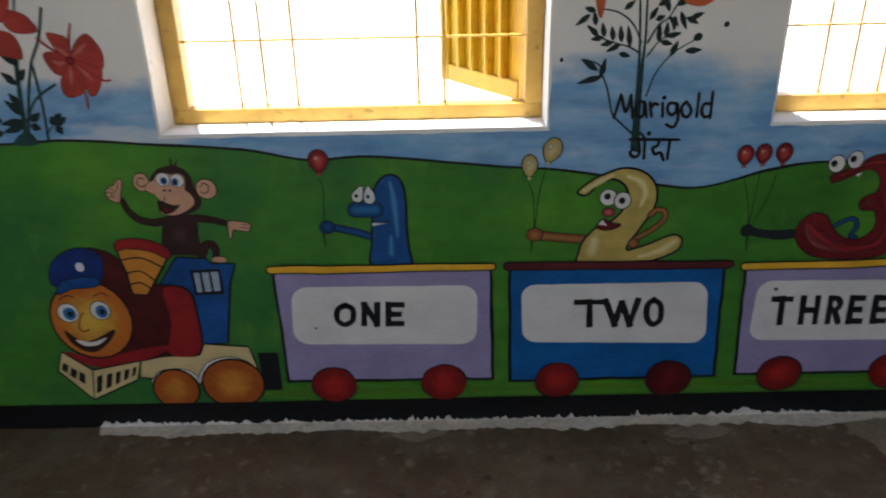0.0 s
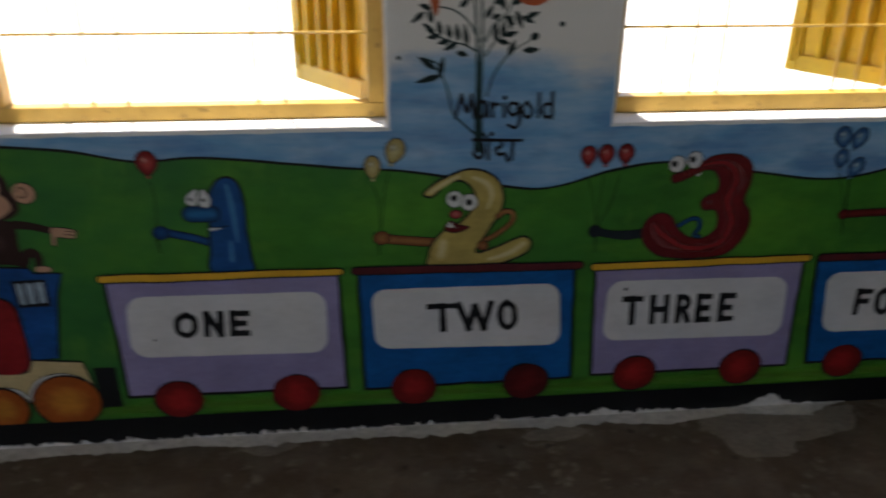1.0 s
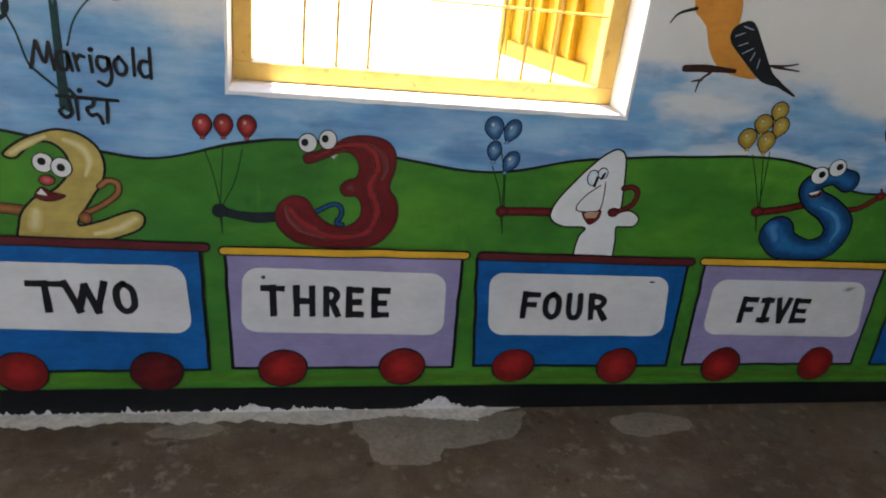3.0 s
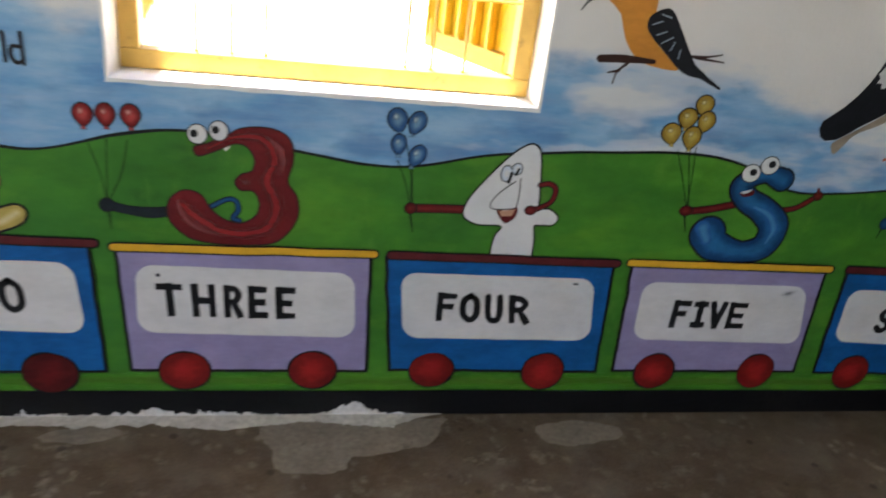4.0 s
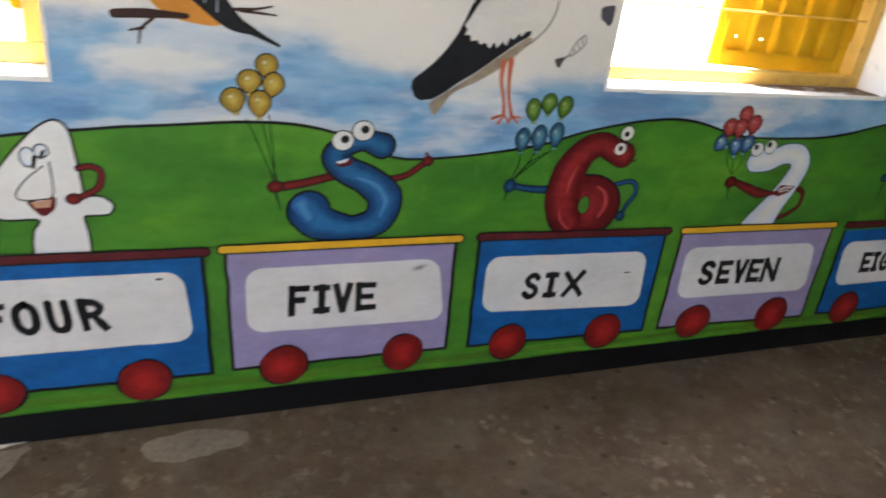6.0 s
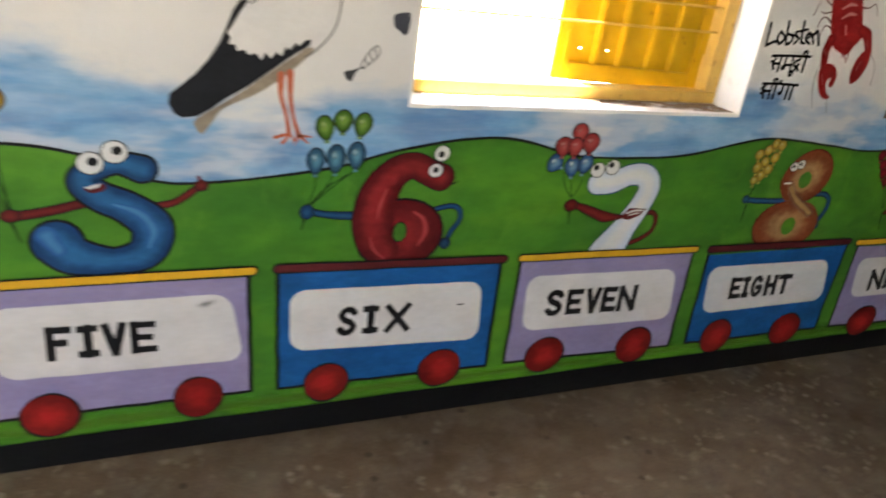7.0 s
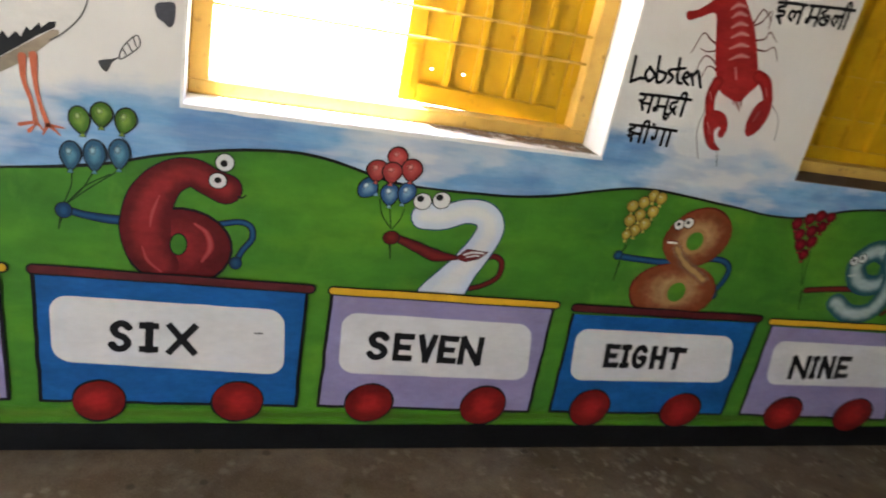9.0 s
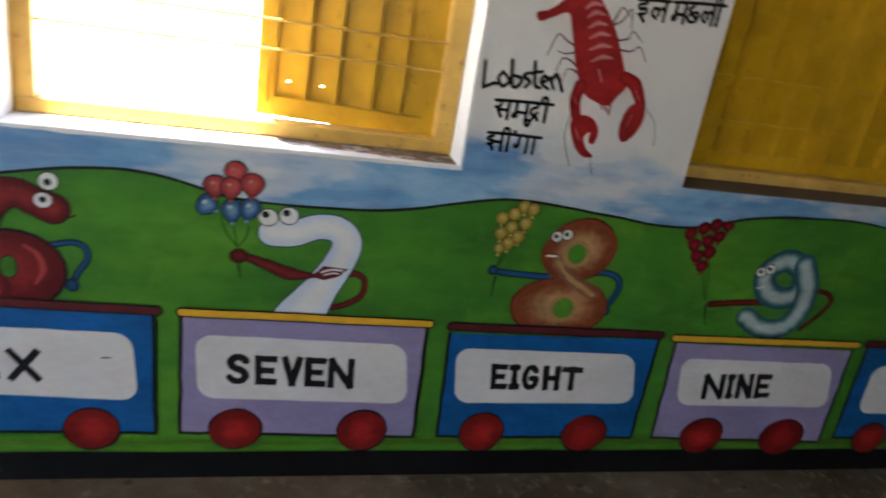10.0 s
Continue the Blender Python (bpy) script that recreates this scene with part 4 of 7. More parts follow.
wagon("SIX", True, ((2.977, 0.525), (3.628, 0.516), (3.639, 0.151), (2.99, 0.16)), ((2.965, 0.537), (3.649, 0.526)), ((3.011, 0.47), (3.577, 0.458), (3.595, 0.255), (3.018, 0.28)), ((3.144, 0.408), (3.363, 0.405), (3.367, 0.308), (3.143, 0.315)),
      ((0.0, 0.285), (0.319, 0.583), (0.625, 1.0)), ((3.128, 0.162, 0.067, 0.066), (3.479, 0.165, 0.071, 0.068)))
wagon("SEVEN", False, ((3.695, 0.512), (4.35, 0.506), (4.36, 0.14), (3.702, 0.154)), ((3.683, 0.526), (4.368, 0.52)), ((3.731, 0.462), (4.298, 0.451), (4.327, 0.256), (3.744, 0.267)), ((3.809, 0.407), (4.162, 0.403), (4.166, 0.303), (3.814, 0.314)),
      ((0.0, 0.193), (0.21, 0.398), (0.42, 0.591), (0.591, 0.778), (0.773, 1.0)), ((3.849, 0.167, 0.073, 0.068), (4.205, 0.162, 0.075, 0.072)))
wagon("EIGHT", True, ((4.419, 0.493), (5.081, 0.497), (5.081, 0.137), (4.434, 0.142)), ((4.406, 0.516), (5.095, 0.513)), ((4.445, 0.447), (5.015, 0.443), (5.055, 0.267), (4.469, 0.261)), ((4.556, 0.4), (4.856, 0.395), (4.865, 0.31), (4.568, 0.31)),
      ((0.0, 0.194), (0.188, 0.331), (0.331, 0.531), (0.556, 0.762), (0.762, 1.0)), ((4.572, 0.158, 0.072, 0.072), (4.913, 0.153, 0.078, 0.07)))
wagon("NINE", False, ((5.142, 0.488), (5.803, 0.483), (5.811, 0.12), (5.156, 0.138)), ((5.121, 0.506), (5.827, 0.506)), ((5.181, 0.436), (5.748, 0.431), (5.79, 0.262), (5.21, 0.264)), ((5.276, 0.382), (5.533, 0.388), (5.548, 0.296), (5.288, 0.286)),
      ((0, 0.33), (0.33, 0.47), (0.48, 0.74), (0.75, 1)), ((5.338, 0.145, 0.08, 0.071), (5.652, 0.141, 0.085, 0.074)))
wagon("TEN", True, ((5.86, 0.496), (6.53, 0.490), (6.52, 0.138), (5.866, 0.138)), ((5.84, 0.512), (6.54, 0.505)), ((5.92, 0.43), (6.47, 0.425), (6.465, 0.235), (5.925, 0.24)), ((6.04, 0.375), (6.31, 0.372), (6.30, 0.285), (6.03, 0.285)),
      ((0, 0.3), (0.38, 0.65), (0.72, 1)), ((6.02, 0.137, 0.069, 0.066), (6.37, 0.137, 0.069, 0.066)))


for o, text in ((((2.112, 0.462), 0.0090, 0.0035), "FOUR"), (((3.516, 0.385), 0.0130, 0.0025), "SIX"), (((0.969, 0.455), 0.0060, 0.0055), "THREE"), (((-0.413, 0.353), 0.0035, 0.0040), "ONE")):
    tagged(Coat().disc(*o, GREY, 13).done("paint_scuff"), "small grey scuff on the %s name panel" % text, "scuff", kind="structure")


tagged(Coat().disc((2.80, 0.450), 0.046, 0.018, SCUFF, 13, tilt=12).done("paint_scuff"), "faint grey smudge on the FIVE name panel", "scuff", kind="structure")


# ---- the numbers that ride in the wagons ----
def eye(ob, c, rx, rz, look_x=0.25, look_z=0.0, layer=9, pupil=0.42):
    e = Coat().disc(c, rx, rz, WHITE, layer, line=0.0028).done("eye", ob, "white eye with black pupil")
    Coat().disc((c[0] + look_x * rx, c[1] + look_z * rz), rx * pupil, rz * pupil, BLACK, layer + 0.8).done("pupil", e)


def number(name, at, label):
    return thing("painted_number_" + name, at, label, "mural number", "numbers riding in the painted train")


def limb(ob, pts, width, mat, hand=None, layer=3.2, line=0.0026):
    a = Coat().stroke(pts, width, mat, layer, line=line).done("arm", ob)
    if hand:
        Coat().disc(*hand, mat, layer + 0.6, line=line).done("fist", a)


def balloons(at, label, ovals, mat, strings, tie, layer=4.0, drop=0.42, line=0.0034):
    """A bunch of painted balloons; every balloon and string is a part."""
    ob = thing("painted_balloons", at, label, "mural balloons", "balloon bunches of the painted train")
    for k, o in enumerate(ovals):
        c, rx, rz = o[:3]
        m, tilt = (o[3] if len(o) > 3 else mat), (o[4] if len(o) > 4 else 0)
        b = Coat().disc(c, rx, rz, m, layer + 0.7 * k, tilt, line=line, drop=drop).done("balloon", ob)
        if m in SHINE:
            Coat().disc((c[0] - 0.2 * rx, c[1] + 0.25 * rz), rx * 0.62, rz * 0.6, SHINE[m], layer + 0.7 * k + 0.3, tilt).done("shine", b, "pale brushed shine")
        a = radians(tilt)
        base = (c[0] + rz * 1.16 * math.sin(a), c[1] - rz * 1.16 * math.cos(a))
        Coat().fill([(base[0], base[1] + 0.006), (base[0] + 0.007, base[1] - 0.007), (base[0] - 0.007, base[1] - 0.007)], m, layer + 0.7 * k, soft=False, line=0.0018).done("knot", b)
    for s in strings:
        Coat().stroke(s, 0.003, STRING, 2.6).done("string", ob)
    Coat().stroke(tie, [0.007, 0.003], STRING, 2.5).done("tassel", ob)
    return ob


ob = number("one", (-0.178, 0.559), "blue number one with a long nose, painted on the wall")
Coat().fill([(-0.228, 0.557), (-0.227, 0.629), (-0.220, 0.716), (-0.213, 0.784), (-0.193, 0.821), (-0.164, 0.835), (-0.138, 0.821), (-0.124, 0.774), (-0.123, 0.680), (-0.119, 0.609), (-0.120, 0.554)], NUM_NAVY, 4, line=INK).done("body", ob)
Coat().stroke([(-0.267, 0.733), (-0.211, 0.732)], 0.0430, NUM_BLUE, 5, line=0.003).done("nose", ob, "blue snout")
Coat().fill([(-0.218, 0.703), (-0.171, 0.705), (-0.172, 0.675), (-0.219, 0.678)], NUM_NAVY, 5.2, soft=False).fill([(-0.222, 0.692), (-0.184, 0.690), (-0.221, 0.682)], WHITE, 5.6, soft=False).stroke([(-0.220, 0.696), (-0.196, 0.692), (-0.171, 0.698)], 0.003, BLACK, 5.8).done("mouth", ob)
Coat().stroke([(-0.165, 0.813), (-0.157, 0.758), (-0.152, 0.680), (-0.151, 0.648)], (0.0105, 0.0220, 0.0185, 0.0085), HI_BLUE, 5).done("shine", ob)
Coat().stroke([(-0.170, 0.649), (-0.171, 0.595)], (0.0120, 0.0220), HI_BLUE, 5).done("shine", ob)
limb(ob, [(-0.219, 0.646), (-0.271, 0.664), (-0.331, 0.679)], 0.0200, NUM_NAVY, ((-0.352, 0.681), 0.0210, 0.0190))
for drop_eye, dot in (([(-0.243, 0.805), (-0.26, 0.796), (-0.274, 0.78), (-0.273, 0.763), (-0.258, 0.756), (-0.246, 0.762), (-0.242, 0.784)], (-0.262, 0.776)), ([(-0.227, 0.805), (-0.237, 0.79), (-0.242, 0.771), (-0.236, 0.754), (-0.22, 0.751), (-0.21, 0.761), (-0.211, 0.783), (-0.219, 0.796)], (-0.229, 0.773))):
    e = Coat().fill(drop_eye, WHITE, 9, line=0.0026).done("eye", ob, "white drooping eye")
    Coat().disc(dot, 0.0052, 0.0060, BLACK, 9.9).done("pupil", e)
balloons((-0.381, 0.614), "single red balloon on a string painted over the hills", [((-0.361, 0.879), 0.0265, 0.0305)], B_RED, [[(-0.362, 0.828), (-0.354, 0.796), (-0.359, 0.699)]], [(-0.365, 0.664), (-0.361, 0.621)])

ob = number("two", (0.504, 0.549), "cream number two with round eyes, painted on the wall")
Coat().fill([(0.362, 0.772), (0.397, 0.804), (0.443, 0.827), (0.489, 0.840), (0.537, 0.831), (0.574, 0.801), (0.588, 0.758), (0.580, 0.713), (0.552, 0.665), (0.513, 0.594), (0.565, 0.604), (0.620, 0.628), (0.652, 0.636), (0.673, 0.619), (0.662, 0.587), (0.610, 0.561), (0.554, 0.546), (0.471, 0.544), (0.377, 0.547), (0.375, 0.588), (0.388, 0.626), (0.422, 0.664), (0.464, 0.684), (0.497, 0.721), (0.506, 0.760), (0.491, 0.792), (0.460, 0.808), (0.424, 0.797), (0.388, 0.763)], NUM_CREAM, 4, line=INK).done("body", ob)
Coat().stroke([(0.502, 0.815), (0.538, 0.798), (0.554, 0.764), (0.542, 0.724)], (0.0160, 0.0250, 0.0215, 0.0095), HI_CREAM, 4.8).done("shine", ob)
Coat().stroke([(0.419, 0.625), (0.412, 0.586)], (0.0310, 0.0380), HI_CREAM, 4.8).done("shine", ob)
Coat().stroke([(0.552, 0.568), (0.608, 0.585), (0.650, 0.613)], (0.0145, 0.0225, 0.0255), HI_CREAM, 4.8).done("shine", ob)
Coat().stroke([(0.380, 0.775), (0.421, 0.801), (0.459, 0.820)], (0.0145, 0.0175, 0.0115), HI_CREAM, 4.8).done("shine", ob)
Coat().disc((0.453, 0.710), 0.0165, 0.0120, PINK, 8, line=0.003).done("nose", ob, "pink nose")
Coat().fill([(0.421, 0.667), (0.438, 0.691), (0.461, 0.679), (0.491, 0.671), (0.471, 0.658), (0.443, 0.655)], TONGUE, 6, line=0.003).fill([(0.426, 0.673), (0.438, 0.688), (0.451, 0.669)], WHITE, 7, soft=False).done("mouth", ob)
limb(ob, [(0.391, 0.626), (0.317, 0.634), (0.260, 0.641)], 0.0255, ARM_TAN, ((0.245, 0.645), 0.0230, 0.0195))
limb(ob, [(0.573, 0.699), (0.592, 0.714), (0.614, 0.708), (0.612, 0.681), (0.577, 0.650), (0.531, 0.623)], 0.0135, ARM_TAN, ((0.532, 0.612), 0.0145, 0.0140), 5.5)
eye(ob, (0.449, 0.755), 0.0225, 0.0235, -0.1, 0.15)
eye(ob, (0.490, 0.745), 0.0225, 0.0240, -0.05, 0.0, 10)
balloons((0.237, 0.592), "two cream balloons on strings painted over the hills", [((0.225, 0.853), 0.0205, 0.0295), ((0.287, 0.897), 0.0250, 0.0325, B_CREAM, -18)], B_CREAM, [[(0.224, 0.800), (0.238, 0.758), (0.243, 0.663)], [(0.272, 0.847), (0.255, 0.774), (0.244, 0.663)]], [(0.237, 0.624), (0.237, 0.592)])

ob = number("three", (1.198, 0.554), "dark red number three with tip eyes painted on the wall")
Coat().fill([(1.068, 0.806), (1.077, 0.784), (1.119, 0.799), (1.161, 0.819), (1.19, 0.816), (1.21, 0.787), (1.206, 0.754), (1.179, 0.742), (1.164, 0.722), (1.176, 0.7), (1.208, 0.698), (1.223, 0.669), (1.216, 0.634), (1.18, 0.61), (1.138, 0.618), (1.104, 0.646), (1.081, 0.683), (1.044, 0.694), (1.01, 0.673), (0.998, 0.636), (1.01, 0.599), (1.05, 0.563), (1.107, 0.55), (1.182, 0.547), (1.259, 0.556), (1.299, 0.59), (1.321, 0.637), (1.317, 0.689), (1.294, 0.728), (1.305, 0.781), (1.302, 0.826), (1.278, 0.855), (1.235, 0.866), (1.182, 0.861), (1.146, 0.842), (1.1, 0.818)], NUM_RED_DARK, 4, line=0.004, ink=BROWN).stroke([(1.098, 0.803), (1.163, 0.836), (1.23, 0.836), (1.26, 0.786), (1.242, 0.727), (1.267, 0.658), (1.235, 0.591), (1.141, 0.582), (1.066, 0.623), (1.036, 0.654)], (0.016, 0.040, 0.056, 0.072, 0.082, 0.086, 0.080, 0.062, 0.074, 0.060), RED_BODY, 4.5).done("body", ob)
Coat().stroke([(1.242, 0.842), (1.271, 0.817), (1.282, 0.78), (1.272, 0.748)], (0.012, 0.030, 0.030, 0.012), RED_SHINE, 5.8).done("shine", ob, "pale brushed shine")
Coat().stroke([(1.025, 0.665), (1.033, 0.628), (1.068, 0.593), (1.122, 0.576)], (0.012, 0.030, 0.030, 0.012), RED_SHINE, 5.8).done("shine", ob, "pale brushed shine")
Coat().disc((1.19, 0.723), 0.0240, 0.0200, RED_SHINE, 5.6).done("nose", ob, "red nose")
Coat().fill([(1.137, 0.807), (1.154, 0.814), (1.144, 0.800)], WHITE, 5.5, soft=False).done("tooth", ob)
limb(ob, [(1.009, 0.634), (0.956, 0.628), (0.900, 0.634), (0.862, 0.644)], (0.0230, 0.0260, 0.0195, 0.0210), ARM_BLACK, ((0.858, 0.644), 0.0170, 0.0175))
limb(ob, [(1.108, 0.653), (1.144, 0.673), (1.166, 0.669), (1.171, 0.645), (1.159, 0.622), (1.174, 0.616)], 0.0105, ARM_BLUE, None, 3.4)
eye(ob, (1.077, 0.840), 0.0220, 0.0235, -0.35, 0.05)
eye(ob, (1.127, 0.851), 0.0210, 0.0240, -0.35, 0.1)
balloons((0.859, 0.588), "three red balloons on strings painted over the hills", [((0.821, 0.871), 0.0210, 0.0255), ((0.871, 0.874), 0.0210, 0.0255), ((0.927, 0.875), 0.0215, 0.0255)], B_RED, [[(0.824, 0.809), (0.844, 0.744), (0.860, 0.660)], [(0.869, 0.819), (0.860, 0.660)], [(0.916, 0.814), (0.898, 0.731), (0.866, 0.660)]], [(0.861, 0.628), (0.864, 0.580)])

ob = number("four", (1.912, 0.547), "white number four with a drooping nose, painted on the wall")
Coat().fill([(1.883, 0.852), (1.917, 0.868), (1.942, 0.848), (1.953, 0.787), (1.960, 0.720), (1.965, 0.690), (1.996, 0.687), (2.022, 0.666), (2.012, 0.641), (1.975, 0.638), (1.959, 0.634), (1.965, 0.595), (1.967, 0.548), (1.963, 0.537), (1.858, 0.535), (1.846, 0.560), (1.851, 0.603), (1.863, 0.631), (1.798, 0.633), (1.761, 0.651), (1.755, 0.680), (1.773, 0.721), (1.809, 0.771), (1.845, 0.815)], NUM_WHITE, 4, line=INK * 0.8).done("body", ob)
for o, s in ((((1.858, 0.783), 0.0145, 0.0210), 1), (((1.885, 0.797), 0.0130, 0.0145), 2)):
    Coat().disc(*o, NUM_WHITE, 5.5, line=0.003).done("eye", ob, "small outlined eye")
Coat().stroke([(1.867, 0.759), (1.871, 0.784)], 0.008, BLACK, 6.3).stroke([(1.883, 0.781), (1.890, 0.797)], 0.007, BLACK, 6.3).done("pupil", ob)
Coat().stroke([(1.886, 0.763), (1.848, 0.730), (1.827, 0.699), (1.834, 0.682), (1.872, 0.682), (1.897, 0.689), (1.901, 0.727), (1.898, 0.772)], 0.0032, BLACK, 6).done("nose", ob, "drooping outlined nose")
Coat().fill([(1.847, 0.678), (1.875, 0.677), (1.901, 0.688), (1.899, 0.660), (1.876, 0.642), (1.859, 0.656)], TONGUE, 5.6, line=0.002).fill([(1.852, 0.676), (1.897, 0.683), (1.890, 0.663), (1.861, 0.661)], SKIN, 6.4, soft=False).done("mouth", ob)
limb(ob, [(1.758, 0.675), (1.687, 0.674), (1.620, 0.672)], 0.0215, ARM_RED, ((1.612, 0.672), 0.0155, 0.0150))
limb(ob, [(1.956, 0.756), (1.982, 0.760), (2.001, 0.745), (1.995, 0.711), (1.970, 0.693), (1.950, 0.684)], 0.0120, ARM_RED, ((1.940, 0.682), 0.0150, 0.0120), 5.2)
balloons((1.617, 0.616), "four blue balloons on strings painted over the hills", [((1.558, 0.908), 0.0240, 0.0285, B_BLUE, 14), ((1.608, 0.904), 0.0210, 0.0285, B_BLUE, -20), ((1.566, 0.846), 0.0180, 0.0245), ((1.616, 0.818), 0.0200, 0.0280, B_BLUE, -24)], B_BLUE, [[(1.580, 0.869), (1.603, 0.773), (1.611, 0.684)], [(1.566, 0.803), (1.592, 0.741), (1.608, 0.684)], [(1.606, 0.781), (1.616, 0.684)]], [(1.613, 0.655), (1.623, 0.604)])

ob = number("five", (2.601, 0.554), "blue number five like a curling worm, painted on the wall")
Coat().stroke([(2.479, 0.634), (2.513, 0.598), (2.596, 0.581), (2.665, 0.601), (2.681, 0.665), (2.630, 0.715), (2.572, 0.745), (2.541, 0.782), (2.571, 0.811), (2.614, 0.823), (2.663, 0.809)], (0.1040, 0.0895, 0.0605, 0.0790, 0.0865, 0.0720, 0.0645, 0.0605, 0.0485, 0.0450, 0.0605), NUM_BLUE, 4, line=INK).done("body", ob)
Coat().stroke([(2.601, 0.724), (2.653, 0.701), (2.683, 0.658), (2.672, 0.613)], (0.0090, 0.0255, 0.0275, 0.0110), HI_BLUE, 4.8).done("shine", ob)
Coat().stroke([(2.459, 0.652), (2.481, 0.615)], (0.0475, 0.0325), HI_BLUE, 4.8).done("shine", ob)
Coat().fill([(2.542, 0.765), (2.580, 0.775), (2.585, 0.761), (2.558, 0.753)], TONGUE, 5.6).fill([(2.543, 0.767), (2.578, 0.777), (2.569, 0.766), (2.552, 0.762)], WHITE, 6.2, soft=False).done("mouth", ob)
limb(ob, [(2.541, 0.729), (2.468, 0.711), (2.412, 0.702)], 0.0195, ARM_RED, ((2.394, 0.702), 0.0195, 0.0140))
limb(ob, [(2.678, 0.716), (2.733, 0.727), (2.784, 0.763)], 0.0145, ARM_RED, ((2.791, 0.767), 0.0145, 0.0125))
Coat().stroke([(2.791, 0.774), (2.785, 0.788)], 0.0090, ARM_RED, 3.8).done("thumb", ob)
eye(ob, (2.558, 0.824), 0.0265, 0.0250, 0.2, 0.15)
eye(ob, (2.608, 0.850), 0.0265, 0.0250, 0.2, 0.15, 10)
balloons((2.401, 0.664), "five yellow balloons on strings painted over the hills", [((2.368, 1.004), 0.0245, 0.0245), ((2.329, 0.966), 0.0265, 0.0250), ((2.384, 0.960), 0.0235, 0.0265, B_YELLOW, -15), ((2.292, 0.922), 0.0265, 0.0265, B_YELLOW, 15), ((2.353, 0.915), 0.0250, 0.0285)], B_YELLOW, [[(2.323, 0.876), (2.363, 0.786), (2.390, 0.717)], [(2.359, 0.870), (2.397, 0.718)], [(2.375, 0.887), (2.387, 0.787), (2.393, 0.718)]], [(2.395, 0.686), (2.409, 0.637)])

ob = number("six", (3.304, 0.539), "dark red number six with a snake's head, painted on the wall")
Coat().disc((3.304, 0.617), 0.1210, 0.1015, NUM_RED, 4.2, line=INK).done("ring", ob)
Coat().stroke([(3.402, 0.781), (3.364, 0.796), (3.320, 0.815), (3.270, 0.794), (3.234, 0.739), (3.224, 0.667), (3.236, 0.608), (3.263, 0.567)], (0.0740, 0.0685, 0.0685, 0.0830, 0.1050, 0.1160, 0.1100, 0.0855), NUM_RED, 4.6, line=0.003).done("body", ob)
Coat().disc((3.301, 0.626), 0.0180, 0.0275, HILL, 5.6, line=0.003).done("hole", ob)
Coat().stroke([(3.218, 0.613), (3.232, 0.577), (3.264, 0.548)], (0.0055, 0.0110, 0.0055), HI_RED, 5.4).done("shine", ob)
Coat().stroke([(3.336, 0.684), (3.365, 0.662), (3.376, 0.623), (3.359, 0.584)], (0.0075, 0.0145, 0.0185, 0.0090), HI_RED, 5.4).done("shine", ob)
Coat().stroke([(3.252, 0.750), (3.238, 0.705), (3.234, 0.668)], (0.0055, 0.0140, 0.0055), HI_RED, 5.4).done("shine", ob)
Coat().stroke([(3.430, 0.766), (3.441, 0.763), (3.451, 0.771)], 0.004, BLACK, 5.6).done("mouth", ob)
limb(ob, [(3.182, 0.677), (3.132, 0.679), (3.090, 0.684), (3.063, 0.690)], (0.0215, 0.0190, 0.0155, 0.0150), ARM_BLUE, ((3.045, 0.692), 0.0170, 0.0185))
limb(ob, [(3.396, 0.689), (3.442, 0.698), (3.469, 0.687), (3.475, 0.656), (3.455, 0.623), (3.444, 0.597)], 0.0125, ARM_BLUE, ((3.440, 0.585), 0.0140, 0.0160))
eye(ob, (3.395, 0.849), 0.0205, 0.0210, -0.1, -0.1)
eye(ob, (3.382, 0.802), 0.0195, 0.0185, 0.0, 0.1, 10)
balloons((3.035, 0.650), "green and blue balloons on strings painted over the hills", [((3.078, 0.913), 0.0205, 0.0285, B_GREEN, 12), ((3.123, 0.931), 0.0220, 0.0255, B_GREEN), ((3.173, 0.923), 0.0215, 0.0275, B_GREEN, -12), ((3.060, 0.829), 0.0210, 0.0310), ((3.110, 0.835), 0.0225, 0.0340), ((3.162, 0.844), 0.0215, 0.0325)], B_TEAL, [[(3.063, 0.786), (3.060, 0.751), (3.044, 0.705)], [(3.107, 0.791), (3.083, 0.747), (3.046, 0.705)], [(3.155, 0.797), (3.095, 0.748), (3.049, 0.706)], [(3.143, 0.791), (3.089, 0.755), (3.051, 0.709)]], [(3.039, 0.672), (3.034, 0.643)])

ob = number("seven", (4.006, 0.536), "white number seven with a blue rim, painted on the wall")
Coat().stroke([(3.910, 0.759), (3.962, 0.761), (4.021, 0.783), (4.075, 0.778), (4.100, 0.739), (4.081, 0.678), (4.045, 0.613), (4.005, 0.541), (3.997, 0.523)], (0.0715, 0.0685, 0.0655, 0.0685, 0.0755, 0.0785, 0.0880, 0.1235, 0.1365), NUM_WHITE, 4.4, line=0.0036, ink=NUM_BLUE).done("body", ob)
Coat().fill([(4.016, 0.644), (4.045, 0.675), (4.109, 0.67), (4.087, 0.649), (4.05, 0.636)], TONGUE, 6.2, soft=False, line=0.002).stroke([(4.039, 0.657), (4.064, 0.666), (4.097, 0.666)], 0.0055, WHITE, 7.0).stroke([(4.047, 0.65), (4.072, 0.657), (4.086, 0.656)], 0.004, WHITE, 7.1).done("mouth", ob)
limb(ob, [(4.019, 0.646), (3.960, 0.648), (3.900, 0.670), (3.848, 0.689)], (0.0100, 0.0325, 0.0260, 0.0175), ARM_RED, ((3.829, 0.690), 0.0215, 0.0180), 5.4)
limb(ob, [(4.101, 0.650), (4.132, 0.658), (4.157, 0.639), (4.154, 0.596), (4.117, 0.568), (4.081, 0.555)], 0.0135, ARM_RED, None, 3.6)
